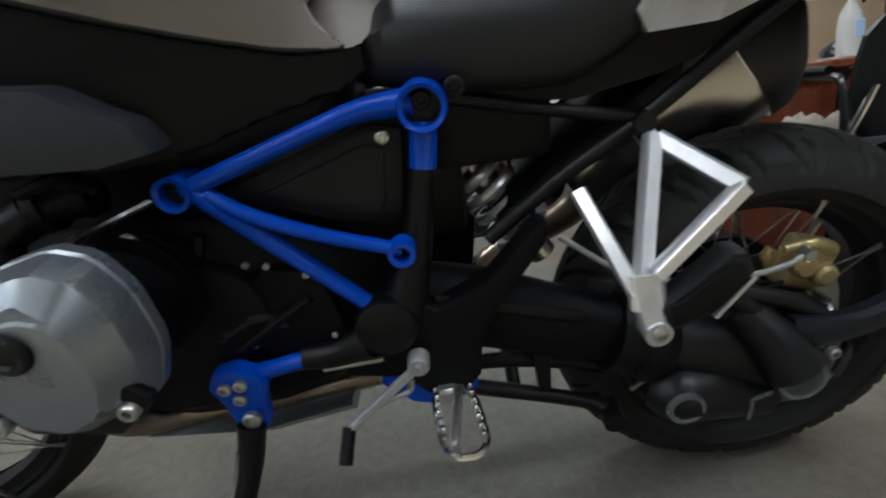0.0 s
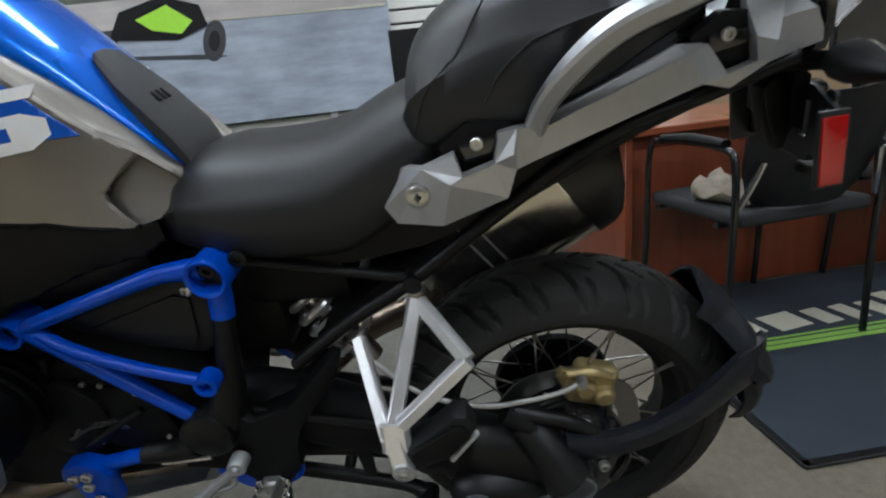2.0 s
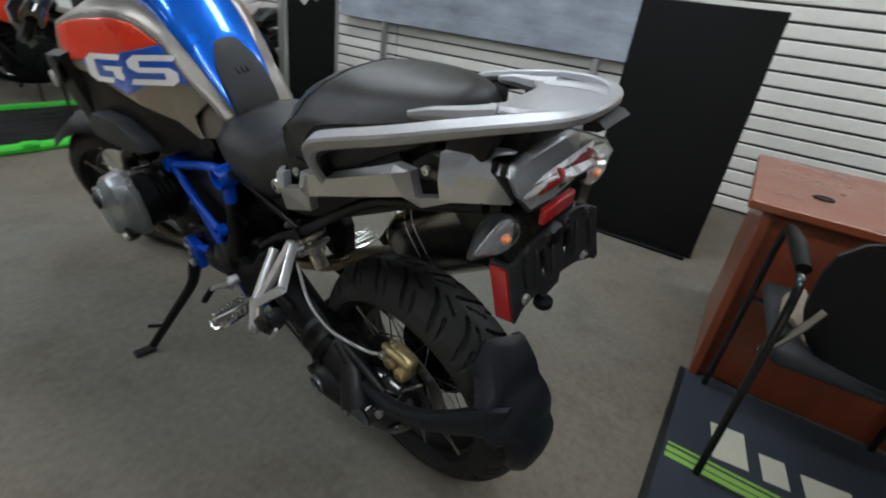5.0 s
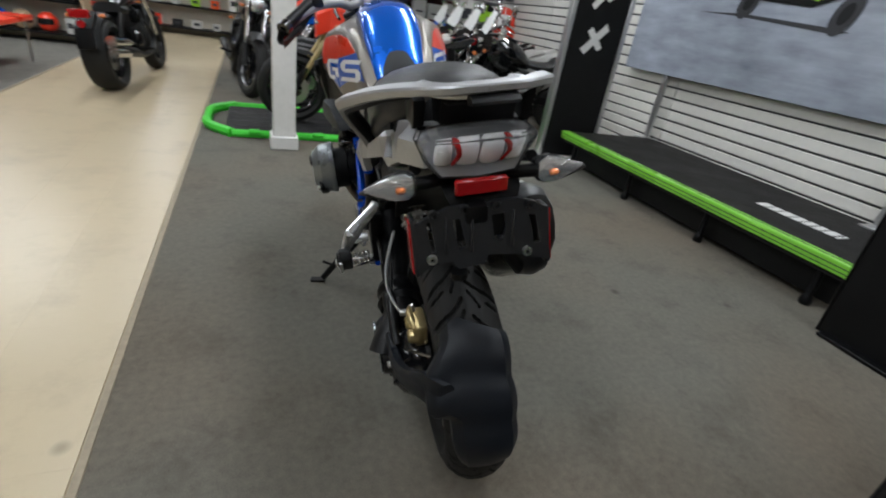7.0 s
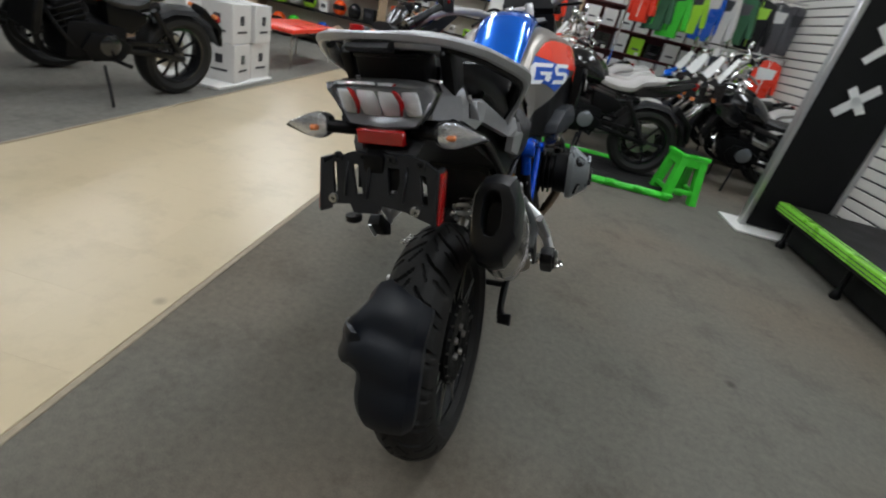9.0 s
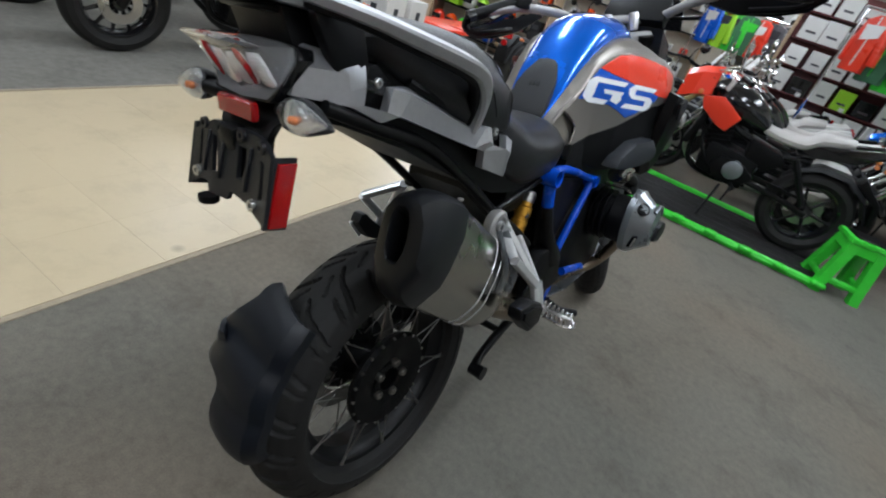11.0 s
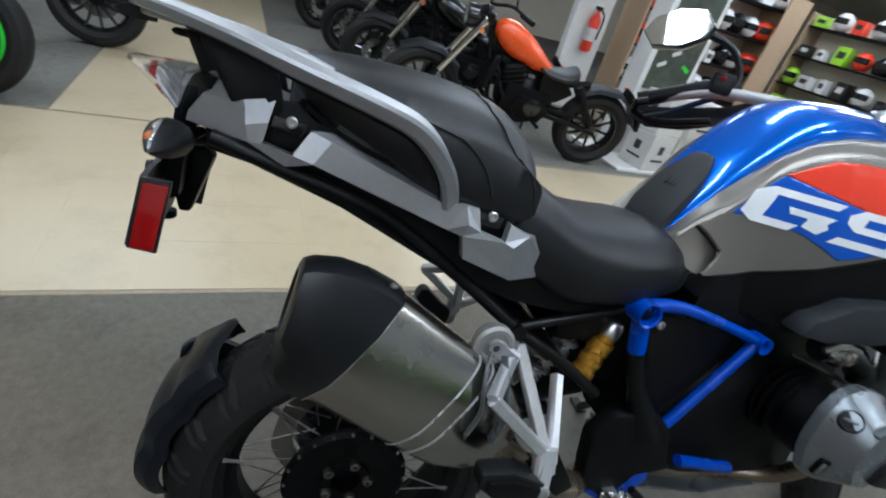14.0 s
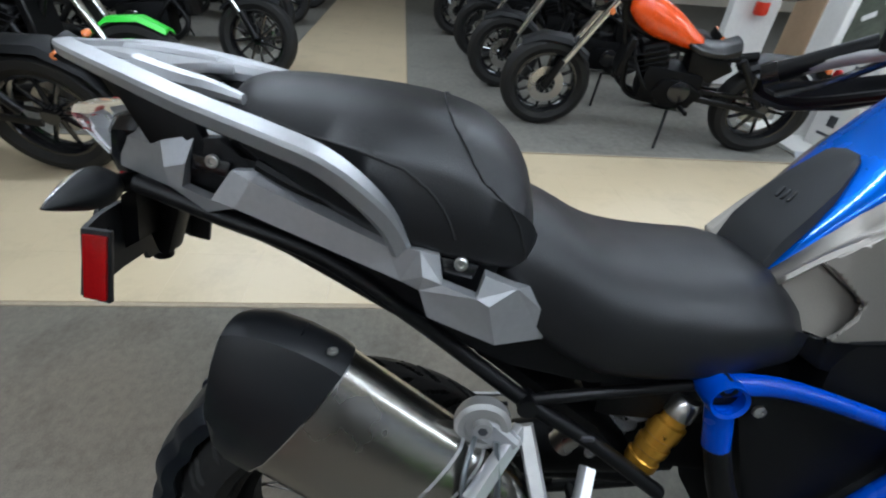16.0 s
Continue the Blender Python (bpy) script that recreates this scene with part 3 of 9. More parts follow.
# plain light bars where the maker's name stands
z = 0.3045
yy = 1.135
for w in (0.075, 0.065, 0.085, 0.065, 0.06, 0.06, 0.07, 0.03):
    part("name_bar", box((2.62, yy - w / 2, z), (0.105, w - 0.012, 0.004), None, 0.001), M["white_print"], plat)
    yy -= w + 0.006

# poster on posts
post = thing("poster_stand", "wide printed banner of a grey road on silver posts", "banner", ROOM)
part("print", box((3.16, 1.83, 1.56), (0.012, 3.30, 1.30), None, 0.002), M["asphalt_print"], post)
part("print_hedge", box((3.152, 1.83, 2.02), (0.006, 3.29, 0.36), None, 0), M["hedge_print"], post)
part("print_verge", box((3.151, 1.83, 1.745), (0.006, 3.29, 0.19), None, 0), M["verge_print"], post)
part("print_kerb", prism([(0.2, 1.630), (3.46, 1.668), (3.46, 1.685), (0.2, 1.650)], 3.1485, 3.1515, 0.0), M["mat_cream"], post)
part("print_shadow", prism([(1.42, 1.40), (1.55, 1.385), (2.35, 1.455), (2.75, 1.470), (2.30, 1.475), (1.60, 1.425)], 3.1515, 3.153, 0.0), M["ink"], post)
for y, z, ry, rz in ((2.27, 1.555, 0.085, 0.12), (1.50, 1.51, 0.085, 0.14)):
    wheel = part("print_wheel", prism([(y + ry * math.cos(q) - 0.25 * rz * math.sin(q), z + rz * math.sin(q)) for q in [2 * math.pi * j / 24 for j in range(24)]], 3.1485, 3.1505, 0.0), M["ink"], post)
    part("print_disc", prism([(y + 0.5 * ry * math.cos(q) - 0.12 * rz * math.sin(q), z + 0.5 * rz * math.sin(q)) for q in [2 * math.pi * j / 24 for j in range(24)]], 3.1470, 3.1480, 0.0), M["dark_plastic"], wheel)
part("print_body", prism([(2.24, 1.58), (2.12, 1.76), (1.80, 1.84), (1.55, 1.76), (1.52, 1.62), (1.75, 1.54), (2.0, 1.56)], 3.1455, 3.1465, 0.0), M["black_plastic"], post)
part("print_body_lime", prism([(2.02, 1.70), (1.78, 1.78), (1.62, 1.66), (1.72, 1.58), (1.92, 1.62)], 3.1440, 3.1450, 0.0), M["lime"], post)
for y in (0.72, 2.9):
    part("post", box((3.19, y, 1.25), (0.035, 0.06, 1.90), None, 0.006), M["silver_trim"], post)
    part("post_foot", box((3.14, y, 0.306), (0.14, 0.10, 0.012), None, 0.003), M["silver_trim"], post)

# black board beside the platform
pan = thing("display_board", "tall plain black board standing on the carpet", "panel", ROOM)
part("board_face", box((2.05, -0.12, 0.650), (0.035, 0.66, 1.296), None, 0.004), M["black_board"], pan)
part("panel_edge", box((2.05, 0.214, 0.650), (0.042, 0.010, 1.30), None, 0.002), M["black_plastic"], pan)
part("panel_base", box((2.12, -0.12, 0.010), (0.30, 0.60, 0.018), None, 0.004), M["black_plastic"], pan)
# tall sign at the far end of the platform
kx = thing("sign_totem", "tall black sign with plain white shapes and a silver edge", "sign", ROOM)
part("panel", box((2.36, 3.06, 1.15), (0.56, 0.05, 2.24), None, 0.004), M["black_board"], kx)
part("edge", box((2.06, 3.06, 1.15), (0.045, 0.075, 2.28), None, 0.006), M["silver_trim"], kx)
part("edge", box((2.66, 3.06, 1.15), (0.045, 0.075, 2.28), None, 0.006), M["silver_trim"], kx)
part("base", box((2.33, 3.05, 0.010), (0.78, 0.42, 0.018), None, 0.004), M["white_paint"], kx)
SLANT = [[(2.22, 1.02), (2.27, 0.98), (2.48, 1.20), (2.44, 1.25)], [(2.30, 1.21), (2.26, 1.17), (2.40, 1.02), (2.45, 1.05)], [(2.23, 1.38), (2.27, 1.35), (2.50, 1.62), (2.45, 1.66)], [(2.26, 1.63), (2.22, 1.58), (2.40, 1.42), (2.45, 1.46)], [(2.21, 1.76), (2.26, 1.73), (2.50, 1.97), (2.45, 2.02)], [(2.21, 2.06), (2.21, 2.00), (2.50, 1.98), (2.50, 2.04)]]
for poly in SLANT:
    bm = bmesh.new()
    f = [bm.verts.new((x, 3.032, zz)) for x, zz in poly]
    b = [bm.verts.new((x, 3.027, zz)) for x, zz in poly]
    bm.faces.new(f)
    bm.faces.new(b[::-1])
    for k in range(4):
        bm.faces.new((f[k], f[(k + 1) % 4], b[(k + 1) % 4], b[k]))
    part("white_shape", bm, M["white_print"], kx)

# white column
col = thing("column", "white boxed-in square column", "column", ROOM @ pose(-0.335, 2.985, 0), kind="structure")
part("shaft", box((0, 0, CEIL / 2), (0.165, 0.165, CEIL), None, 0.006), M["white_paint"], col)
part("plinth", box((0, 0, 0.05), (0.205, 0.205, 0.10), None, 0.008), M["white_paint"], col)

# sales desk
desk = thing("desk", "red-brown veneered office desk with things on top", "desk", ROOM)
DH = 0.715
part("desk_top", box((1.29, -1.75, DH - 0.015), (0.84, 2.40, 0.030), None, 0.005), M["wood_top"], desk)
part("front_panel", box((0.945, -1.75, 0.355), (0.025, 2.28, 0.69), None, 0.003), M["wood_red"], desk)
part("end_panel", box((1.29, -0.615, 0.352), (0.78, 0.030, 0.70), None, 0.003), M["wood_red"], desk)
part("end_panel", box((1.29, -2.90, 0.352), (0.78, 0.030, 0.70), None, 0.003), M["wood_red"], desk)
part("drawer_unit", box((1.40, -0.90, 0.40), (0.50, 0.42, 0.58), None, 0.004), M["wood_red"], desk)
part("cable_cap", lathe([(0, 0.032), (0.004, 0.032), (0.005, 0.025), (0.002, 0.022), (0.002, 0.001)], 24, Matrix.Translation((1.12, -0.76, DH)), axis="z"), M["black_plastic"], desk)
spray = thing("spray_bottle", "clear spray bottle with a black trigger head on the desk", "bottle", ROOM @ pose(0.99, -1.29, DH))
part("bottle", lathe([(0, 0.034), (0.008, 0.041), (0.12, 0.041), (0.16, 0.036), (0.20, 0.017), (0.215, 0.014), (0.215, 0.003)], 20, axis="z"), M["bottle_plastic"], spray, "translucent bottle with a little cleaner in it")
part("spray_label", box((-0.0405, 0.0, 0.105), (0.004, 0.042, 0.060), None, 0.001), M["decal_pale"], spray)
part("neck_ring", lathe([(0.212, 0.017), (0.232, 0.017), (0.234, 0.012), (0.234, 0.002)], 16, axis="z"), M["black_plastic"], spray)
part("trigger_head", loft([[(x, y * w, z) for y, z in ((-1, 0.232 + 0.25 * abs(x)), (-1, 0.262 - 0.05 * abs(x)), (1, 0.262 - 0.05 * abs(x)), (1, 0.232 + 0.25 * abs(x)))] for x, w in ((-0.062, 0.010), (-0.03, 0.013), (0.02, 0.014), (0.032, 0.012))]), M["black_plastic"], spray)
part("trigger", tube([(-0.038, 0, 0.240), (-0.050, 0, 0.215), (-0.046, 0, 0.190)], 0.006, 8), M["black_plastic"], spray)
for k, (x, y, r) in enumerate(((1.05, -1.46, 8), (1.30, -2.15, -12))):
    pp = thing("paper_stack", "small stack of white papers on the desk", "papers", ROOM @ pose(x, y, DH, 0, 0, r), "papers on the desk")
    for j in range(3):
        part("sheet", box((0.004 * j, 0.003 * j, 0.003 + 0.004 * j), (0.21, 0.297, 0.003), pose(0, 0, 0, 0, 0, 3 * j), 0), M["card_white"], pp)
mon = thing("monitor", "black computer monitor on the desk", "monitor", ROOM @ pose(1.20, -1.86, DH, 0, 0, 14))
part("screen", box((0, 0, 0.27), (0.03, 0.50, 0.31), None, 0.006), M["black_gloss"], mon)
part("stand", box((0.02, 0, 0.08), (0.03, 0.06, 0.15), None, 0.006), M["black_plastic"], mon)
part("foot", box((0, 0, 0.008), (0.18, 0.24, 0.014), None, 0.005), M["black_plastic"], mon)
bag = thing("carry_bag", "black shiny bag with a grey band lying on the desk", "bag", ROOM @ pose(1.27, -1.60, DH, 0, 0, 12))
part("bag_body", loft([[(0.075 * w * math.cos(q), y, 0.045 * h + 0.045 * h * math.sin(q)) for q in [2 * math.pi * j / 14 for j in range(14)]] for y, w, h in ((-0.15, 0.3, 0.5), (-0.14, 0.7, 0.8), (-0.08, 1.0, 1.05), (0.0, 0.94, 0.96), (0.07, 1.0, 1.0), (0.13, 0.75, 0.8), (0.145, 0.3, 0.5))]), M["black_gloss"], bag, sharp=60)
part("bag_band", loft([[(0.077 * math.cos(q), y, 0.0455 + 0.0465 * math.sin(q)) for q in [2 * math.pi * j / 14 for j in range(14)]] for y in (-0.03, 0.0)]), M["cloth"], bag)
helm = thing("glove_pair", "black gloves with a lime edge hanging on the slat wall", "gloves", ROOM @ pose(3.22, -2.16, 1.10))
part("glove", prism([(-0.05, 0.0), (0.05, 0.0), (0.055, 0.12), (0.07, 0.20), (0.03, 0.30), (-0.03, 0.30), (-0.06, 0.18)], 0, 0.03, 0.01), M["black_plastic"], helm)
part("glove_trim", prism([(-0.05, 0.02), (0.05, 0.05), (0.05, 0.07), (-0.05, 0.04)], -0.006, -0.001, 0.001), M["lime"], helm)

# logo mat in front of the desk
mt = thing("floor_mat", "black rubber floor mat with cream bars and green stripes", "mat", ROOM)
part("mat", box((0.44, -1.85, 0.006), (0.96, 2.54, 0.008), None, 0.003), M["rubber_mat"], mt)
part("mat_border", box((-0.030, -1.85, 0.0055), (0.024, 2.56, 0.010), None, 0.003), M["dark_plastic"], mt)
part("mat_border", box((0.44, -0.580, 0.0055), (0.96, 0.024, 0.010), None, 0.003), M["dark_plastic"], mt)
for x, w in ((0.425, 0.020), (0.452, 0.020), (0.478, 0.010)):
    part("stripe", box((x, -1.85, 0.011), (w, 2.50, 0.002), None, 0), M["mat_green"], mt)
yy = -0.70
for w, h, o in ((0.13, 0.16, 0.02), (0.10, 0.11, 0), (0.16, 0.11, 0), (0.10, 0.11, 0), (0.09, 0.11, 0), (0.10, 0.11, 0), (0.10, 0.16, 0.02), (0.04, 0.16, 0.02)):
    bm = box((0.575 + o, yy - w / 2, 0.011), (h, w - 0.030, 0.002), pose(0, 0, 0, 0, 0, 8), 0)
    part("word_bar", bm, M["mat_cream"], mt)
    yy -= w + 0.012

# visitor chairs
def chair(m, label):
    ch = thing("visitor_chair", label, "chair", m, "chairs at the desk")
    part("seat", box((0, 0, 0.445), (0.45, 0.46, 0.045), None, 0.02, seg=3), M["cloth"], ch)
    cols = []
    for j in range(11):
        v = j / 10
        half = float(np.interp(v, [0, 0.15, 0.45, 0.8, 1.0], [0.150, 0.190, 0.222, 0.228, 0.222]))
        row = []
        for i in range(15):
            u = -1 + 2 * i / 14
            top = 0.795 + 0.022 * u * u - 0.070 * max(0.0, abs(u) - 0.72) ** 1.6 / 0.28 ** 1.6
            row.append(Vector((-0.195 - 0.055 * (1 - u * u) - 0.050 * v, u * half, 0.475 + (top - 0.475) * v)))
        cols.append(row)
    part("backrest", loft([[p for p in row] + [p + Vector((0.013, 0, 0)) for p in row[::-1]] for row in cols]), M["dark_plastic"], ch, "curved dark plastic backrest", sharp=50)
    for s in (-1, 1):
        part("leg_frame", tube([(-0.235, s * 0.255, 0.002), (-0.225, s * 0.250, 0.30), (-0.215, s * 0.248, 0.60), (-0.15, s * 0.248, 0.660), (0.12, s * 0.248, 0.665), (0.205, s * 0.248, 0.62), (0.215, s * 0.250, 0.30), (0.225, s * 0.255, 0.002)], 0.011, 10), M["black_gloss"], ch, "black tubular leg frame")
        part("armrest", tube([(-0.17, s * 0.248, 0.672), (-0.02, s * 0.248, 0.680), (0.13, s * 0.248, 0.674)], [0.014, 0.018, 0.014], 10, flat=1.3), M["black_plastic"], ch)
        part("back_bracket", tube([(-0.215, s * 0.24, 0.47), (-0.235, s * 0.21, 0.55), (-0.25, s * 0.19, 0.62)], 0.010, 8), M["chrome"], ch)
    for x in (-0.15, 0.15):
        part("cross_bar", rod((x, -0.248, 0.42), (x, 0.248, 0.42), 0.010, 8), M["black_gloss"], ch)
    return ch


ch = chair(ROOM @ pose(0.66, -0.93, 0.010, 0, 0, 4), "black visitor chair with a curved plastic backrest")
copy_thing(ch, ROOM @ pose(0.66, -1.72, 0.010, 0, 0, -5))
gl = thing("work_gloves", "crumpled tan and black work gloves on the chair seat", "gloves", ROOM @ pose(0.66, -0.88, 0.479))
for x, y, r, k in ((-0.08, 0.10, 20, 1.0), (0.02, 0.05, -30, 0.9), (-0.05, -0.12, 70, 1.1)):
    mm = pose(x, y, 0, 0, 0, r)
    rings = []
    for j in range(9):
        a = j / 8
        w = 0.05 * k * (0.6 + 0.5 * math.sin(a * 3.0))
        h = 0.018 + 0.020 * math.sin(a * 5 + k * 3) ** 2
        rings.append([mm @ Vector((-0.10 + 0.20 * a, w * c, max(0.0, h + h * s + 0.006 * math.sin(9 * a + 4 * c)))) for c, s in [(math.cos(q), math.sin(q)) for q in [2 * math.pi * i / 10 for i in range(10)]]])
    part("glove", loft(rings), M["glove"], gl, sharp=50)

# ---- the motorcycle ----
LEAN = pose(0, 0, 0, 0, -11.33, 0)
moto = thing("motorcycle", "blue and silver adventure motorcycle leaning on its side stand", "motorcycle", LEAN)
AX = Vector((0, 0, 0.319))


def tyre_mesh(R, half, rim_r, pitches, depth, per=30):
    """A tyre with slanted tread grooves cut into the crown."""
    dr_x = np.array([0, 0.35, 0.65, 0.88, 1.0]) * half
    dr_y = np.array([0, 0.004, 0.017, 0.037, 0.070])
    xs = list(np.linspace(-0.93, 0.93, 44) * half)
    prof = [(x, R - np.interp(abs(x), dr_x, dr_y)) for x in xs]
    left = [(-half * 0.62, rim_r), (-half * 0.84, rim_r + 0.006), (-half * 0.96, rim_r + 0.022), (-half, R - 0.073), (-half * 0.985, R - 0.058)]
    right = [(-x, r) for x, r in left[::-1]]
    prof = left + prof + right
    N = pitches * per
    verts, faces = [], []
    p = 2 * math.pi / pitches
    for i in range(N):
        th = 2 * math.pi * i / N
        for x, r in prof:
            a = abs(x) / half
            cut = 0.0
            if depth and r > R - 0.045:
                ph = (th + (0.5 * p if x > 0 else 0)) / p
                long = (ph - (0.95 * a**1.2 + 0.12 * math.sin(5 * a) + 0.1)) % 1.0
                if 0.10 < a < 0.90 and min(long, 1 - long) < 0.050 + 0.018 * a:
                    cut = depth
                short = (ph - (0.55 * a + 0.62)) % 1.0
                if 0.52 < a < 0.92 and min(short, 1 - short) < 0.045:
                    cut = depth * 0.8
                mid = (ph - (1.9 * a + 0.35)) % 1.0
                if 0.08 < a < 0.34 and min(mid, 1 - mid) < 0.045:
                    cut = depth * 0.8
            rr = r - cut
            verts.append((x, rr * math.cos(th), rr * math.sin(th)))
    n = len(prof)
    for i in range(N):
        a, b = i * n, (i + 1) % N * n
        for k in range(n - 1):
            faces.append((a + k, a + k + 1, b + k + 1, b + k))
    me = bpy.data.meshes.new("tyre")
    me.from_pydata(verts, [], faces)
    me.materials.append(M["tyre"])
    me.shade_smooth()
    me.set_sharp_from_angle(angle=radians(40))
    return me


def spoked_wheel(name, center, R, half, rim_r, spokes, parent, pitches, depth, label):
    prof = [(-half * 0.66, rim_r + 0.004), (-half * 0.70, rim_r + 0.010), (-half * 0.62, rim_r + 0.006), (-half * 0.58, rim_r - 0.008), (-half * 0.40, rim_r - 0.012), (-half * 0.25, rim_r - 0.028), (half * 0.25, rim_r - 0.028), (half * 0.40, rim_r - 0.012), (half * 0.58, rim_r - 0.008), (half * 0.62, rim_r + 0.006), (half * 0.70, rim_r + 0.010), (half * 0.66, rim_r + 0.004), (half * 0.3, rim_r - 0.010), (-half * 0.3, rim_r - 0.010)]
    bm = bmesh.new()
    rings = []
    for j in range(72):
        q = 2 * math.pi * j / 72
        rings.append([(x, r * math.cos(q), r * math.sin(q)) for x, r in prof])
    loft(rings + [rings[0]], bm, caps=False)
    bmesh.ops.remove_doubles(bm, verts=bm.verts, dist=1e-6)
    wheel = part(name, bm, M["satin_black"], parent, label, Matrix.Translation(center))
    t = new("tyre", tyre_mesh(R, half, rim_r, pitches, depth))
    t.parent = wheel
    hub = [(-0.055, 0.02), (-0.055, 0.062), (-0.047, 0.066), (-0.043, 0.045), (-0.02, 0.036), (0.02, 0.036), (0.036, 0.046), (0.040, 0.066), (0.048, 0.066), (0.05, 0.05), (0.062, 0.044), (0.062, 0.028), (0.035, 0.026), (0.035, 0.004)]
    part("hub", lathe(hub, 36), M["cast_black"], wheel)
    meshes = []
    for side in (-1, 1):
        for lean in (-1, 1):
            a0, a1 = 0.0, lean * radians(32)
            s = Vector((side * 0.046, 0.062 * math.cos(a0), 0.062 * math.sin(a0)))
            e = Vector((side * half * 0.60, (rim_r - 0.004) * math.cos(a1), (rim_r - 0.004) * math.sin(a1)))
            bm = rod(s, e, 0.0017, 6)
            rod(e - (e - s).normalized() * 0.016, e + (e - s).normalized() * 0.006, 0.0036, 6, bm)
            meshes.append(bm)
    first = []
    for bm in meshes:
        first.append(part("spoke", bm, M["spoke"], wheel))
    for k in range(spokes // 4):
        for i, o in enumerate(first):
            turn = pose(0, 0, 0, 360 * (k + (0.0, 0.25, 0.5, 0.75)[i]) / (spokes // 4), 0, 0)
            if k == 0:
                o.matrix_basis = turn
            else:
                again(o, turn)
    return wheel


rear = spoked_wheel("rear_wheel", AX, 0.318, 0.081, 0.222, 40, moto, 22, 0.010, "black rim with steel cross spokes")
front = spoked_wheel("front_wheel", (0, 1.507, 0.326), 0.326, 0.062, 0.248, 40, moto, 26, 0.004, "black rim with steel cross spokes")
# brake disc, hub carrier and sensor ring of the rear wheel
bm = bmesh.new()
rings = []
for j in range(64):
    q = 2 * math.pi * j / 64
    ro = 0.138 + 0.0025 * math.sin(8 * q)
    rings.append([(-0.064, 0.098 * math.cos(q), 0.098 * math.sin(q)), (-0.064, ro * math.cos(q), ro * math.sin(q)), (-0.059, ro * math.cos(q), ro * math.sin(q)), (-0.059, 0.098 * math.cos(q), 0.098 * math.sin(q))])
loft(rings + [rings[0]], bm, caps=False)
bmesh.ops.remove_doubles(bm, verts=bm.verts, dist=1e-6)
part("brake_disc", bm, M["spoke"], rear)
rings = []
for j in range(60):
    q = 2 * math.pi * j / 60
    ri = 0.030
    rings.append([(0.050, ri * math.cos(q), ri * math.sin(q)), (0.046, 0.112 * math.cos(q), 0.112 * math.sin(q)), (0.058, 0.116 * math.cos(q), 0.116 * math.sin(q)), (0.066, 0.108 * math.cos(q), 0.108 * math.sin(q)), (0.066, 0.066 * math.cos(q), 0.060 * math.sin(q)), (0.058, 0.050 * math.cos(q), 0.050 * math.sin(q)), (0.058, ri * math.cos(q), ri * math.sin(q))])
bm = loft(rings + [rings[0]], bmesh.new(), caps=False)
bmesh.ops.remove_doubles(bm, verts=bm.verts, dist=1e-6)
carrier = part("hub_carrier", bm, M["cast_black"], rear)
for k in range(5):
    q = 2 * math.pi * k / 5
    part("wheel_bolt", lathe([(0, 0.010), (0.010, 0.010), (0.013, 0.008), (0.013, 0.005), (0.006, 0.004), (0.006, 0.0005)], 12), M["spoke"], rear, m=Matrix.Translation((0.058, 0.042 * math.cos(q), 0.042 * math.sin(q))))
for k in range(20):
    q = 2 * math.pi * k / 20
    part("nipple", lathe([(-0.004, 0.0032), (0.002, 0.0032), (0.003, 0.002), (0.003, 0.0004)], 8), M["spoke"], rear, m=Matrix.Translation((0.0640, 0.111 * math.cos(q), 0.111 * math.sin(q))))
for k in range(10):
    q = 2 * math.pi * (k + 0.5) / 10
    part("carrier_hole", lathe([(0, 0.0085), (0.001, 0.0085), (0.001, 0.007), (-0.004, 0.006), (-0.004, 0.0005)], 14), M["cast_black"], rear, m=Matrix.Translation((0.0655, 0.094 * math.cos(q), 0.094 * math.sin(q))))

# ---- swing arm, final drive and brake ----
bm = tube([(-0.085, 0.54, 0.475), (-0.095, 0.44, 0.450), (-0.105, 0.34, 0.418), (-0.112, 0.25, 0.390)], [0.060, 0.063, 0.058, 0.052], 16, flat=0.82)
swing = part("swing_arm", bm, M["cast_black"], moto, "black cast swing arm with a smooth tube")
rings = []
part("swing_arm_rib", prism([(0.50, 0.515), (0.30, 0.455), (0.30, 0.440), (0.50, 0.497)], -0.152, -0.146, 0.002), M["satin_black"], swing)
part("rubber_boot", tube([(-0.112, 0.255, 0.39), (-0.113, 0.235, 0.383), (-0.114, 0.215, 0.377), (-0.115, 0.195, 0.37), (-0.116, 0.175, 0.364)], [0.060, 0.066, 0.060, 0.067, 0.058], 18, n=4), M["black_plastic"], swing)
drive = part("final_drive", lathe([(-0.172, 0.004), (-0.172, 0.050), (-0.165, 0.062), (-0.150, 0.082), (-0.125, 0.096), (-0.095, 0.102), (-0.070, 0.095), (-0.062, 0.06), (-0.06, 0.01)], 40, Matrix.Translation((0.0, 0.005, 0.318))), M["black_gloss"], moto, "black bevel drive housing with ribs")
part("drive_neck", tube([(-0.118, 0.19, 0.365), (-0.118, 0.12, 0.345), (-0.112, 0.04, 0.325)], [0.060, 0.068, 0.082], 16, flat=0.8), M["satin_black"], drive)
part("drive_cap", lathe([(-0.196, 0.004), (-0.196, 0.030), (-0.192, 0.037), (-0.178, 0.040), (-0.165, 0.044)], 28, Matrix.Translation((0, 0.012, 0.326))), M["black_gloss"], drive)
part("drive_cap_ring", lathe([(-0.1975, 0.034), (-0.199, 0.031), (-0.1975, 0.027)], 28, Matrix.Translation((0, 0.012, 0.326))), M["grey_cast"], drive)
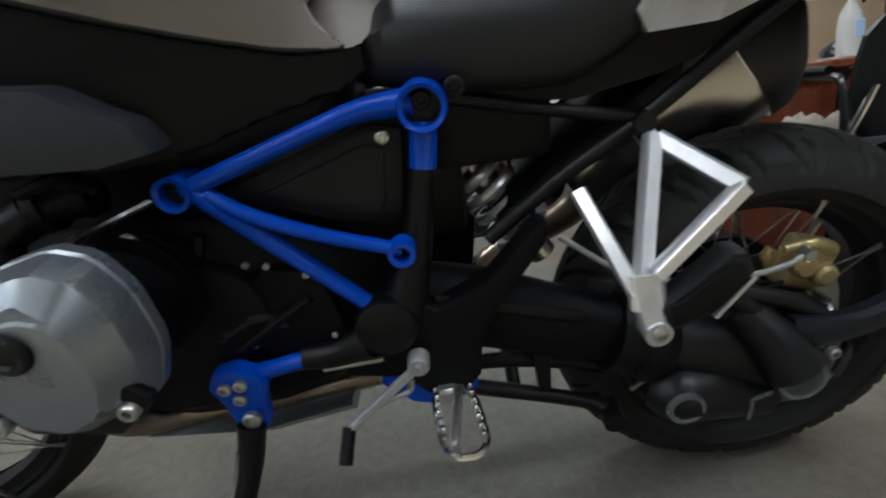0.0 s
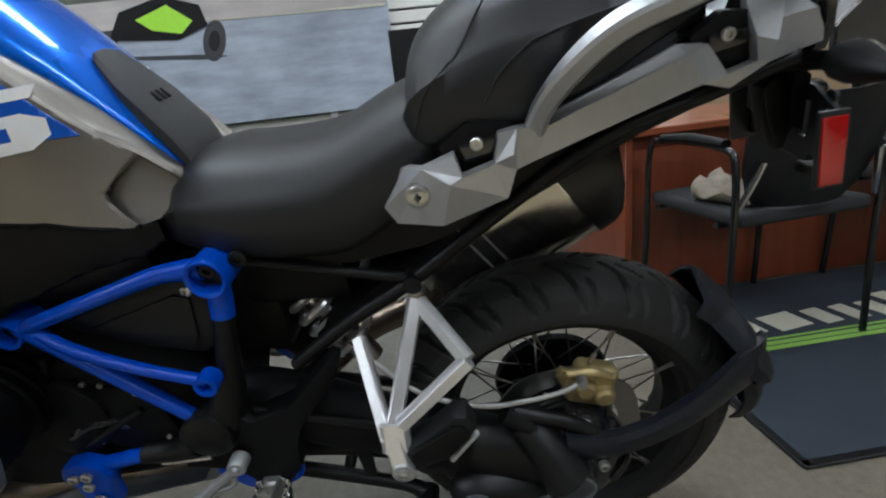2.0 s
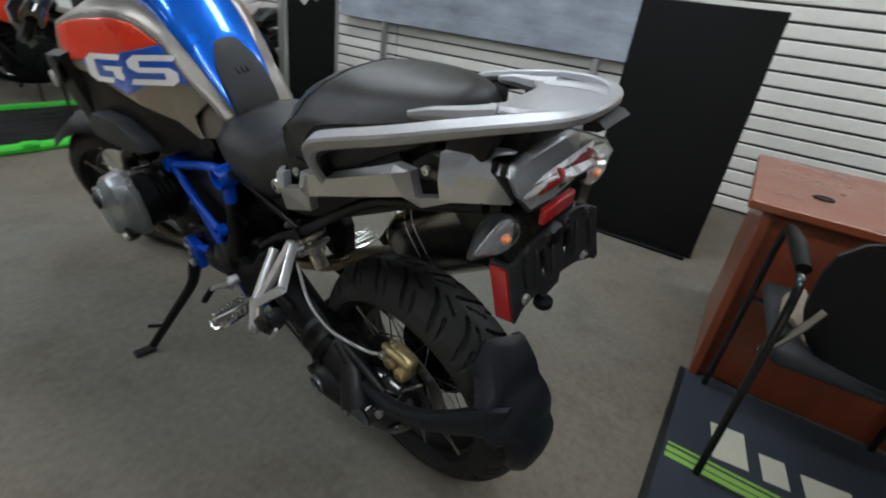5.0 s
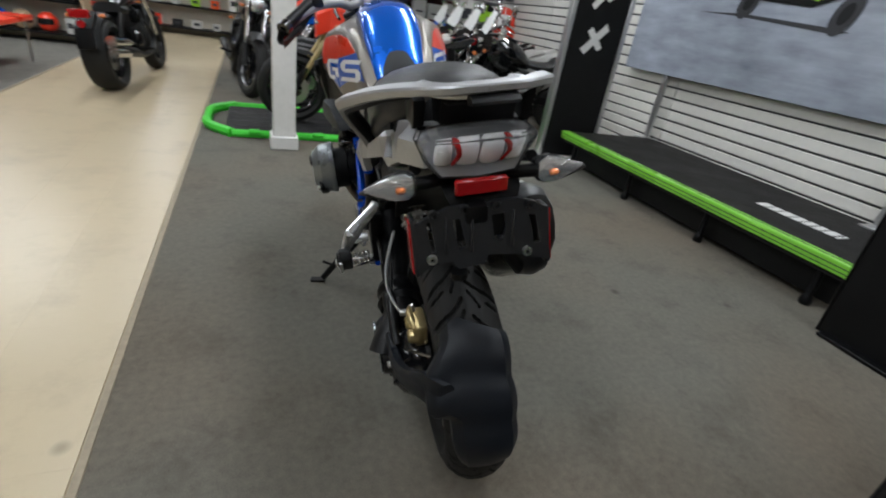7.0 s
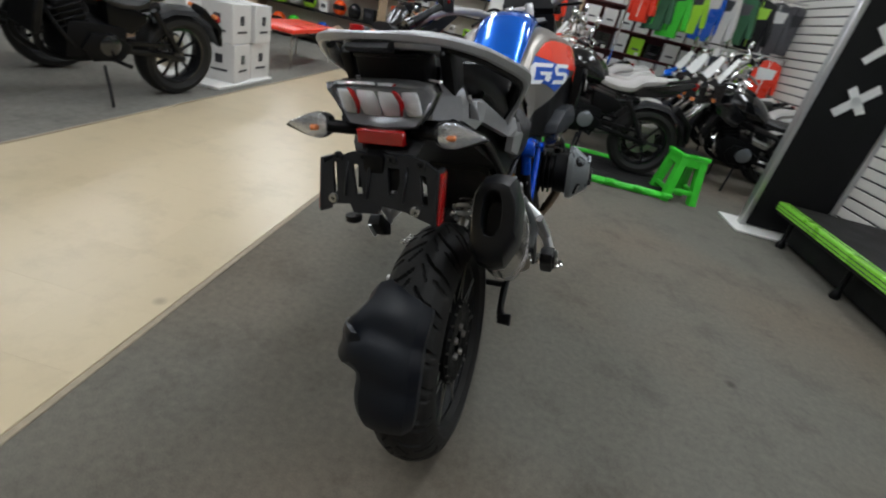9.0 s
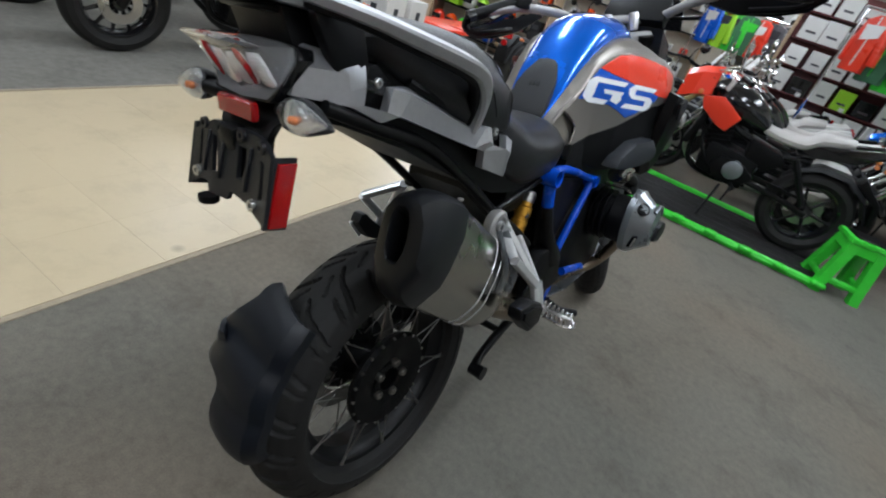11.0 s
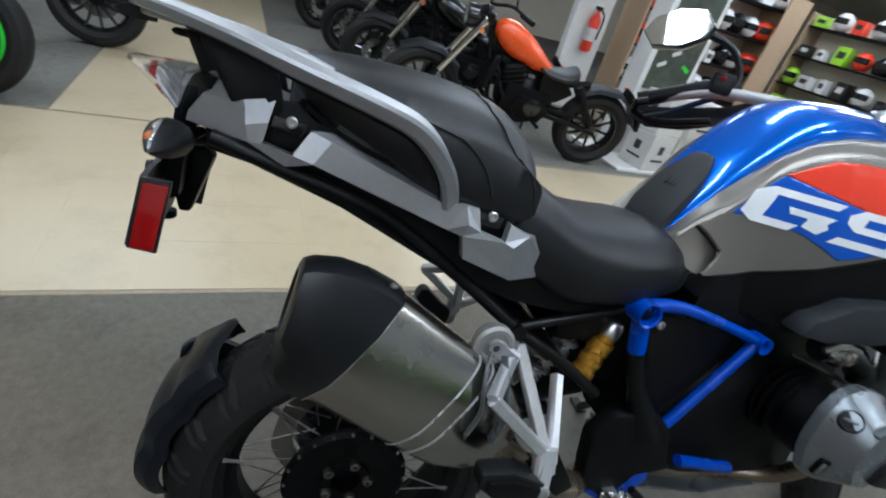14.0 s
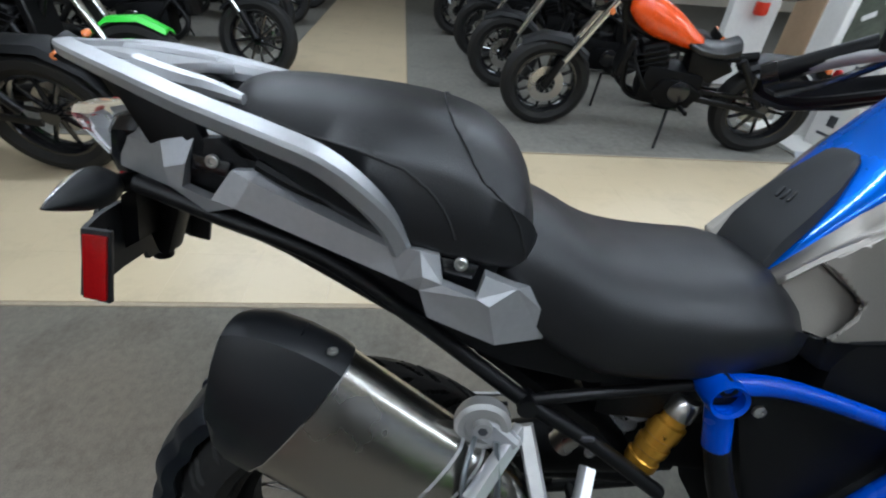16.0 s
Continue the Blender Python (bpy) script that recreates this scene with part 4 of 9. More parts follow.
for a in (60, 95, 130, 165):
    q = radians(a)
    part("drive_rib", tube([(-0.168, -0.012 + 0.045 * math.cos(q), 0.29 + 0.045 * math.sin(q)), (-0.150, 0.0 + 0.085 * math.cos(q), 0.30 + 0.085 * math.sin(q)), (-0.12, 0.0 + 0.100 * math.cos(q), 0.312 + 0.100 * math.sin(q))], 0.007, 8), M["black_gloss"], drive)
part("drive_cone", tube([(-0.140, 0.085, 0.425), (-0.165, 0.050, 0.385), (-0.186, 0.022, 0.342)], [0.026, 0.034, 0.041], 20), M["satin_black"], drive)
part("drive_foot", tube([(-0.145, 0.20, 0.305), (-0.160, 0.17, 0.300), (-0.150, 0.10, 0.285), (-0.140, 0.03, 0.265)], [0.03, 0.045, 0.045, 0.04], 14), M["satin_black"], drive)
part("plug_ring", lathe([(-0.196, 0.027), (-0.203, 0.026), (-0.203, 0.020), (-0.197, 0.018), (-0.197, 0.0005)], 26, Matrix.Translation((0, 0.172, 0.304))), M["grey_cast"], drive, "plug with a bright ring")
part("cast_mark", prism([(0.075, 0.255), (0.069, 0.255), (0.069, 0.295), (0.075, 0.295)], -0.190, -0.186, 0.001), M["grey_cast"], drive)
part("cast_mark", prism([(0.075, 0.289), (0.045, 0.300), (0.045, 0.306), (0.075, 0.295)], -0.190, -0.186, 0.001), M["grey_cast"], drive)
part("torque_arm", tube([(-0.100, 0.50, 0.355), (-0.105, 0.36, 0.345), (-0.110, 0.20, 0.300)], 0.014, 10, flat=0.7), M["frame_black"], moto)
# caliper
cal = part("brake_caliper", box((-0.092, -0.034, 0.452), (0.036, 0.072, 0.080), pose(0, 0, 0, 18, 0, 0), 0.015, seg=3), M["gold"], moto, "gold brake caliper")
for y, z in ((-0.020, 0.458), (-0.052, 0.440)):
    part("piston_housing", lathe([(-0.124, 0.002), (-0.124, 0.012), (-0.120, 0.017), (-0.100, 0.020)], 18, Matrix.Translation((0, y, z))), M["gold"], cal)
part("caliper_bridge", tube([(-0.104, 0.004, 0.484), (-0.112, -0.030, 0.492), (-0.104, -0.064, 0.470)], 0.009, 10), M["gold"], cal)
part("caliper_bracket", prism([(0.012, 0.480), (0.022, 0.462), (0.004, 0.425), (-0.040, 0.412), (-0.066, 0.420), (-0.040, 0.445)], -0.086, -0.076, 0.004), M["gold"], cal)
part("brake_pad_pin", rod((-0.125, -0.058, 0.402), (-0.075, -0.075, 0.385), 0.005, 8), M["steel"], cal)
part("banjo_bolt", lathe([(-0.134, 0.003), (-0.134, 0.008), (-0.128, 0.009), (-0.118, 0.009)], 10, Matrix.Translation((0, -0.012, 0.486))), M["zinc"], cal)
part("bleed_nipple", rod((-0.10, -0.03, 0.50), (-0.105, -0.035, 0.522), 0.004, 8), M["steel"], cal)
part("brake_line", tube([(-0.125, -0.012, 0.486), (-0.135, 0.02, 0.478), (-0.145, 0.08, 0.475), (-0.150, 0.15, 0.478), (-0.135, 0.24, 0.50), (-0.10, 0.32, 0.55)], 0.0042, 8), M["silver_paint"], moto, "braided steel brake line")
part("sensor_cable", tube([(-0.12, 0.01, 0.44), (-0.135, 0.06, 0.44), (-0.14, 0.13, 0.455), (-0.12, 0.25, 0.49)], 0.004, 8), M["black_plastic"], moto)
part("drive_strut", tube([(-0.150, 0.115, 0.46), (-0.158, 0.06, 0.415), (-0.165, 0.02, 0.36)], [0.017, 0.013, 0.012], 10), M["satin_black"], moto)
part("drive_strut", tube([(-0.145, 0.10, 0.455), (-0.150, 0.02, 0.430), (-0.150, -0.03, 0.40)], [0.014, 0.012, 0.012], 10), M["satin_black"], moto)

# ---- mudguard behind the rear wheel ----
def guard_q(x, k):
    """The angle from the top of the wheel, backwards, at step k of 24; the upper edge is drawn up to a tip beside the middle."""
    start = float(np.interp(x, [-0.11, -0.06, -0.03, 0.0, 0.06], [46, 40, 37, 40, 44]))
    return radians(start + (93 - start) * k / 24)


rings = []
for k in range(25):
    # three swollen segments with a crease between them, and a wing on the side of the arm
    lobe = (k % 8) / 8
    swell = math.sin(math.pi * min(1.0, 0.10 + 0.9 * lobe)) ** 0.6 if 0 < k < 24 else 0.2
    r = 0.342 + 0.015 * swell + 0.010 * max(0.0, 1 - k / 3) ** 2 + 0.004 * math.sin(math.pi * k / 24)
    w = 0.066 + 0.006 * swell - 0.010 * max(0, (k - 16) / 8) + 0.004 * max(0.0, 1 - k / 6)
    wing = max(0.0, 1 - ((k - 8.0) / 5.5) ** 4) if abs(k - 8.0) < 5.5 else 0.0
    wl = 0.067 + 0.007 * swell - 0.010 * max(0, (k - 16) / 8) + 0.044 * wing
    d = 0.046
    def at(x, rr, k=k):
        q = guard_q(x, k)
        return (x - 0.006, -rr * math.sin(q), 0.319 + rr * math.cos(q))
    outer = [at(-wl, r - d), at(-wl * 0.995, r - d * 0.55), at(-wl * 0.92, r - 0.016), at(-wl * 0.72, r - 0.004), at(-wl * 0.40, r), at(0, r + 0.002), at(w * 0.40, r), at(w * 0.74, r - 0.005), at(w * 0.92, r - 0.018), at(w * 0.995, r - d * 0.55), at(w, r - d)]
    inner = [at(w - 0.004, r - d), at(w * 0.86, r - 0.022), at(w * 0.4, r - 0.006), at(-wl * 0.4, r - 0.006), at(-wl * 0.86, r - 0.022), at(-wl + 0.004, r - d)]
    rings.append(outer + inner)
guard = part("mudguard", loft(rings), M["guard"], moto, "dark blue-black plastic mudguard in three swollen segments", sharp=24)
ARM = [(0.02, 0.385, 0.026, 0.0), (-0.05, 0.385, 0.022, 0.0), (-0.12, 0.402, 0.024, 0.006), (-0.19, 0.435, 0.030, 0.020), (-0.25, 0.468, 0.038, 0.042), (-0.290, 0.478, 0.040, 0.062), (-0.308, 0.480, 0.034, 0.082)]
part("mudguard_arm", loft([[(x, y, z + dz) for x, dz in ((-0.170 + o, -h), (-0.152 + o, -h), (-0.148 + o, -h * 0.6), (-0.148 + o, h * 0.7), (-0.154 + o, h), (-0.168 + o, h), (-0.175 + o, h * 0.6), (-0.175 + o, -h * 0.7))] for y, z, h, o in curve_points4(ARM, 3)]), M["guard"], guard)
part("wheel_nut", bolt((-0.160, -0.013, 0.392), 0.009, 0.010), M["zinc"], guard)
part("wheel_nut", bolt((-0.172, -0.038, 0.351), 0.009, 0.010), M["zinc"], guard)
part("guard_screw", bolt((-0.150, -0.165, 0.425), 0.005, 0.004), M["zinc"], guard)

# ---- frame ----
frame_l = part("trellis_frame", tube([(-0.160, 0.765, 0.704), (-0.158, 0.70, 0.722), (-0.154, 0.60, 0.750), (-0.150, 0.548, 0.762), (-0.146, 0.490, 0.764)], [0.0110, 0.0110, 0.0112, 0.0125, 0.016], 14), M["blue_frame"], moto, "blue powder-coated tubular frame")
part("frame_tube", rod((-0.160, 0.755, 0.700), (-0.165, 0.582, 0.522), 0.0115, 14), M["blue_frame"], frame_l)
part("frame_tube", tube([(-0.160, 0.740, 0.695), (-0.168, 0.70, 0.668), (-0.174, 0.62, 0.632), (-0.178, 0.527, 0.600)], [0.0095, 0.0095, 0.009, 0.009], 12), M["blue_frame"], frame_l)
part("frame_eye", lathe([(-0.190, 0.010), (-0.190, 0.0165), (-0.164, 0.0165), (-0.164, 0.010), (-0.190, 0.010)], 22, Matrix.Translation((0, 0.527, 0.598))), M["blue_frame"], frame_l)
part("frame_lug", lathe([(-0.168, 0.021), (-0.171, 0.026), (-0.167, 0.028), (-0.110, 0.028), (-0.110, 0.021), (-0.168, 0.021)], 28, Matrix.Translation((0, 0.478, 0.758))), M["blue_frame"], frame_l)
part("lug_core", rod((-0.150, 0.478, 0.758), (-0.115, 0.478, 0.758), 0.0215, 16), M["frame_black"], frame_l)
part("lug_core", rod((-0.160, 0.772, 0.704), (-0.125, 0.772, 0.704), 0.0155, 14), M["frame_black"], frame_l)
part("frame_lug", lathe([(-0.174, 0.015), (-0.176, 0.021), (-0.12, 0.022), (-0.12, 0.015), (-0.174, 0.015)], 24, Matrix.Translation((0, 0.772, 0.704))), M["blue_frame"], frame_l)
part("lug_bolt", bolt((-0.152, 0.478, 0.765), 0.011, 0.008), M["frame_black"], frame_l)
part("frame_drop", tube([(-0.142, 0.480, 0.740), (-0.144, 0.484, 0.712), (-0.145, 0.488, 0.688)], 0.0165, 14), M["blue_frame"], frame_l)
part("frame_post", tube([(-0.145, 0.485, 0.705), (-0.146, 0.50, 0.64), (-0.148, 0.515, 0.575), (-0.150, 0.545, 0.50)], [0.015, 0.016, 0.020, 0.034], 14), M["frame_black"], moto, "black frame post")
part("frame_casting", prism([(0.620, 0.445), (0.64, 0.41), (0.56, 0.395), (0.53, 0.36), (0.48, 0.35), (0.45, 0.385), (0.445, 0.43), (0.432, 0.470), (0.352, 0.575), (0.345, 0.60), (0.36, 0.605), (0.432, 0.528), (0.50, 0.50), (0.55, 0.545), (0.60, 0.51)], -0.168, -0.125, 0.010), M["cast_black"], moto, "black cast pivot plate")
part("pivot_cap", lathe([(-0.190, 0.003), (-0.190, 0.030), (-0.184, 0.040), (-0.165, 0.044)], 30, Matrix.Translation((0, 0.566, 0.492))), M["frame_black"], moto)
part("frame_lower", tube([(-0.158, 0.60, 0.462), (-0.162, 0.645, 0.450), (-0.166, 0.690, 0.452)], [0.026, 0.020, 0.0165], 12), M["frame_black"], moto)
part("frame_lower_tube", rod((-0.166, 0.672, 0.452), (-0.174, 0.775, 0.440), 0.0125, 12), M["blue_frame"], frame_l)
stand_plate = part("stand_bracket", prism([(0.748, 0.452), (0.776, 0.466), (0.806, 0.462), (0.818, 0.440), (0.806, 0.412), (0.798, 0.362), (0.780, 0.350), (0.756, 0.362), (0.752, 0.400), (0.740, 0.430)], -0.195, -0.165, 0.006), M["blue_frame"], moto, "blue side stand bracket")
for y, z in ((0.793, 0.440), (0.771, 0.443), (0.778, 0.420)):
    part("bracket_bolt", bolt((-0.196, y, z), 0.009, 0.006), M["zinc"], stand_plate)
part("stand_pivot_bolt", bolt((-0.199, 0.770, 0.388), 0.013, 0.010), M["zinc"], stand_plate)
stand = part("side_stand", tube([(-0.198, 0.776, 0.375), (-0.225, 0.795, 0.30), (-0.30, 0.835, 0.20), (-0.385, 0.862, 0.105)], [0.020, 0.016, 0.014, 0.013], 12), M["frame_black"], moto, "black side stand touching the carpet")
part("stand_foot", box((-0.412, 0.874, 0.0905), (0.062, 0.036, 0.010), pose(0, 0, 0, 0, 11.33, 0), 0.003), M["frame_black"], stand)
part("stand_tab", rod((-0.33, 0.845, 0.165), (-0.375, 0.86, 0.185), 0.006, 8), M["frame_black"], stand)
part("stand_spring", tube([(-0.212, 0.80, 0.34), (-0.225, 0.815, 0.29), (-0.262, 0.832, 0.24)], 0.006, 8), M["steel"], stand)
# centre stand, folded up
for s in (-1, 1):
    c = part("centre_stand_leg", tube([(s * 0.115, 0.53, 0.335), (s * 0.118, 0.42, 0.305), (s * 0.125, 0.30, 0.270), (s * 0.135, 0.262, 0.255)], [0.013, 0.013, 0.012, 0.016], 10), M["frame_black"], moto)
    part("stand_pad", lathe([(-0.02, 0.004), (-0.02, 0.017), (0.02, 0.019), (0.02, 0.004)], 12, Matrix.Translation((s * 0.145, 0.258, 0.252))), M["frame_black"], c)
part("centre_stand_bar", rod((-0.116, 0.40, 0.30), (0.116, 0.40, 0.30), 0.011, 10), M["frame_black"], moto)
part("centre_stand_post", prism([(0.345, 0.41), (0.375, 0.41), (0.365, 0.30), (0.345, 0.30)], -0.128, -0.118, 0.003), M["frame_black"], moto)
# rear subframe tubes, both sides
for s in (-1, 1):
    sub = part("subframe_tube", tube([(s * 0.130, 0.42, 0.575), (s * 0.125, 0.32, 0.645), (s * 0.122, 0.225, 0.700), (s * 0.118, 0.09, 0.795), (s * 0.112, -0.03, 0.868), (s * 0.105, -0.15, 0.905), (s * 0.10, -0.245, 0.935)], 0.0105, 12), M["frame_black"], moto, "black subframe tube")
    part("subframe_tube", tube([(s * 0.125, 0.455, 0.760), (s * 0.122, 0.35, 0.732), (s * 0.122, 0.225, 0.703)], 0.0080, 10), M["frame_black"], moto)
    part("subframe_clamp", lathe([(-0.014, 0.005), (-0.014, 0.013), (0.014, 0.013), (0.014, 0.005)], 14, Matrix.Translation((s * 0.124, 0.224, 0.700))), M["frame_black"], sub)
    part("subframe_bolt", bolt((s * 0.142, 0.440, 0.772), 0.012, 0.008, sign=s), M["frame_black"], sub)

# ---- silver passenger footrest carriers ----
def bar(a, b, w, t, bm=None):
    """A cast bar with chamfered edges between two points; w in the plane of the carrier, t across."""
    a, b = Vector(a), Vector(b)
    d = (b - a).normalized()
    n = Vector((1, 0, 0)) - d * d.x
    n.normalize()
    s = d.cross(n)
    rings = []
    for p in (a, b):
        rings.append([p + s * x + n * y for x, y in ((-w, -t * 0.5), (-w * 0.7, -t), (w * 0.7, -t), (w, -t * 0.5), (w, t * 0.5), (w * 0.7, t), (-w * 0.7, t), (-w, t * 0.5))])
    return loft(rings, bm)


for s in (-1, 1):
    def P3(x, y, z, s=s):
        return (s * x, y, z)
    TOPC, LEFTC, RIGHTC, BOTC, JC = P3(0.150, 0.221, 0.688), P3(0.153, 0.308, 0.632), P3(0.228, 0.158, 0.643), P3(0.262, 0.258, 0.508), P3(0.246, 0.266, 0.545)
    carrier = part("footrest_carrier", bar(TOPC, JC, 0.0105, 0.010), M["alu_bright"], moto, "bright aluminium passenger footrest carrier")
    part("carrier_strut", bar(LEFTC, P3(0.252, 0.272, 0.540), 0.0095, 0.009), M["alu_bright"], carrier)
    part("carrier_strut", bar(P3(0.153, 0.216, 0.684), RIGHTC, 0.010, 0.009), M["alu_bright"], carrier)
    part("carrier_strut", bar(RIGHTC, P3(0.247, 0.252, 0.562), 0.010, 0.009), M["alu_bright"], carrier)
    part("carrier_foot", bar(JC, BOTC, 0.014, 0.012), M["alu_bright"], carrier)
    part("carrier_web", bar(P3(0.244, 0.262, 0.562), P3(0.256, 0.262, 0.525), 0.019, 0.009), M["alu_bright"], carrier)
    part("carrier_boss", lathe([(-0.014, 0.005), (-0.014, 0.015), (0.014, 0.015), (0.014, 0.005)], 16, Matrix.Translation(P3(0.262, 0.256, 0.502))), M["alu_bright"], carrier)
    part("carrier_bolt", bolt(P3(0.277, 0.256, 0.505), 0.009, 0.006, sign=s), M["zinc"], carrier)
    peg = [(0.252, 0.528), (0.205, 0.566), (0.182, 0.588), (0.166, 0.586), (0.154, 0.562), (0.194, 0.512), (0.246, 0.492)] if s < 0 else [(0.262, 0.520), (0.255, 0.470), (0.215, 0.462), (0.150, 0.520), (0.148, 0.548), (0.20, 0.548)]
    px = 0.2500 if s < 0 else 0.2575
    part("passenger_footrest", prism(peg, s * px - 0.0175, s * px + 0.0175, 0.008), M["dark_plastic"], carrier)
    cy, cz = sum(p[0] for p in peg) / len(peg), sum(p[1] for p in peg) / len(peg)
    part("footrest_rubber", prism([((y - cy) * 0.8 + cy, (z - cz) * 0.7 + cz) for y, z in peg], s * (px + 0.019) - 0.004, s * (px + 0.019) + 0.004, 0.002), M["black_plastic"], carrier)
    if s < 0:
        part("footrest_edge", bar((s * (px + 0.014), 0.192, 0.509), (s * (px + 0.014), 0.156, 0.556), 0.0035, 0.004), M["alu_bright"], carrier)
hang = part("exhaust_hanger", lathe([(0.150, 0.006), (0.150, 0.030), (0.158, 0.034), (0.170, 0.034), (0.174, 0.029), (0.174, 0.022), (0.170, 0.020), (0.170, 0.012), (0.178, 0.011), (0.178, 0.0005)], 30, Matrix.Translation((0, 0.168, 0.697))), M["silver_paint"], moto, "round aluminium exhaust hanger with a screw")
for q in (10, 130, 250):
    part("hanger_window", box((0.1712, 0.168, 0.713), (0.004, 0.016, 0.009), Matrix.Translation((0, 0.168, 0.697)) @ pose(0, 0, 0, q, 0, 0) @ Matrix.Translation((0, -0.168, -0.697)), 0.002), M["ink"], hang)
part("screw_socket", rod((0.176, 0.168, 0.697), (0.1788, 0.168, 0.697), 0.006, 6), M["ink"], hang)
part("hanger_arm", bar((0.163, 0.168, 0.697), (0.172, 0.205, 0.672), 0.016, 0.008), M["alu"], hang)

# ---- rider's footrests and levers ----
for s in (-1, 1):
    b = part("footrest_bracket", prism([(0.585, 0.43), (0.595, 0.385), (0.555, 0.345), (0.505, 0.330), (0.455, 0.360), (0.465, 0.395), (0.53, 0.41)], s * 0.152 - 0.012, s * 0.152 + 0.012, 0.006), M["blue_frame"], moto, "blue footrest bracket")
    base, tip = Vector((s * 0.165, 0.500, 0.365)), Vector((s * 0.285, 0.484, 0.372))
    fr = part("footrest", box(base.lerp(tip, 0.52), (0.105, 0.010, 0.026), pose(0, 0, 0, 0, 0, s * 6), 0.003), M["steel"], moto, "toothed steel footrest")
    for k in range(7):
        x = 0.185 + 0.0145 * k
        for dy in (-0.024, 0.024):
            part("footrest_tooth", box((s * x, 0.494 + dy - 0.12 * (x - 0.185), 0.378), (0.009, 0.006, 0.022), None, 0.002), M["chrome"], fr)
    rim = [Vector((s * x, y - 0.12 * (x - 0.185), 0.370)) for x, y in ((0.172, 0.478), (0.20, 0.466), (0.265, 0.466), (0.288, 0.478), (0.292, 0.494), (0.288, 0.510), (0.265, 0.522), (0.20, 0.522), (0.172, 0.510), (0.172, 0.478))]
    part("footrest_frame", tube(rim, 0.0048, 8, n=2), M["chrome"], fr)
    part("footrest_clevis", box((s * 0.170, 0.503, 0.360), (0.026, 0.034, 0.030), None, 0.005), M["zinc"], fr)
lev = part("shift_lever", bar((-0.192, 0.536, 0.432), (-0.215, 0.622, 0.376), 0.0062, 0.006), M["alu"], moto, "aluminium gear lever with rubber tip")
part("lever_web", tube([(-0.190, 0.548, 0.412), (-0.194, 0.552, 0.396), (-0.200, 0.575, 0.392), (-0.206, 0.592, 0.388)], 0.005, 8), M["alu"], lev)
part("lever_pivot", lathe([(-0.206, 0.004), (-0.206, 0.006), (-0.200, 0.007), (-0.200, 0.013), (-0.196, 0.015), (-0.175, 0.015)], 18, Matrix.Translation((0, 0.533, 0.436))), M["alu"], lev)
part("lever_arm", rod((-0.215, 0.618, 0.378), (-0.220, 0.640, 0.362), 0.006, 8), M["alu"], lev)
part("lever_tip", rod((-0.216, 0.638, 0.366), (-0.248, 0.646, 0.332), 0.0095, 10), M["black_plastic"], lev)
part("shift_linkage", rod((-0.175, 0.58, 0.440), (-0.172, 0.665, 0.432), 0.004, 8), M["steel"], moto)
part("brake_pedal", tube([(0.175, 0.55, 0.375), (0.20, 0.61, 0.33), (0.235, 0.66, 0.312)], [0.009, 0.008, 0.012], 10), M["frame_black"], moto)

# ---- engine ----
eng = part("engine_case", loft([[(x * w, y, z0 + (z1 - z0) * t) for x, t in ((-0.7, 0), (-1, 0.15), (-1, 0.85), (-0.75, 1), (0.75, 1), (1, 0.85), (1, 0.15), (0.7, 0))] for y, w, z0, z1 in ((0.58, 0.10, 0.40, 0.56), (0.64, 0.135, 0.36, 0.62), (0.76, 0.145, 0.33, 0.66), (0.90, 0.15, 0.32, 0.68), (1.02, 0.14, 0.33, 0.68), (1.08, 0.11, 0.36, 0.62))]), M["cast_black"], moto, "black engine case with covers and bolts")
part("gearbox_cover", prism([(0.62, 0.47), (0.68, 0.44), (0.745, 0.46), (0.755, 0.55), (0.71, 0.59), (0.64, 0.575)], -0.158, -0.13, 0.010), M["cast_black"], eng)
part("clutch_cover", lathe([(-0.170, 0.005), (-0.170, 0.055), (-0.162, 0.072), (-0.14, 0.078)], 28, Matrix.Translation((0, 0.79, 0.53))), M["cast_black"], eng)
for y, z in ((0.655, 0.575), (0.70, 0.595), (0.74, 0.545), (0.75, 0.48), (0.69, 0.452), (0.64, 0.48), (0.725, 0.60), (0.83, 0.61), (0.86, 0.55)):
    part("case_bolt", bolt((-0.160, y, z), 0.0045, 0.005), M["steel"], eng)
part("engine_hose", tube([(-0.15, 0.70, 0.50), (-0.165, 0.735, 0.525), (-0.165, 0.78, 0.505), (-0.15, 0.82, 0.47)], 0.008, 8), M["black_gloss"], eng)
part("engine_hose", tube([(-0.16, 0.66, 0.54), (-0.17, 0.72, 0.51), (-0.168, 0.77, 0.48)], 0.006, 8), M["black_plastic"], eng)
part("engine_hose", tube([(-0.14, 0.775, 0.40), (-0.155, 0.79, 0.47), (-0.15, 0.80, 0.56), (-0.14, 0.78, 0.64)], 0.009, 8), M["black_plastic"], eng)
part("hex_plug", bolt((-0.172, 0.842, 0.655), 0.013, 0.010), M["zinc"], eng)
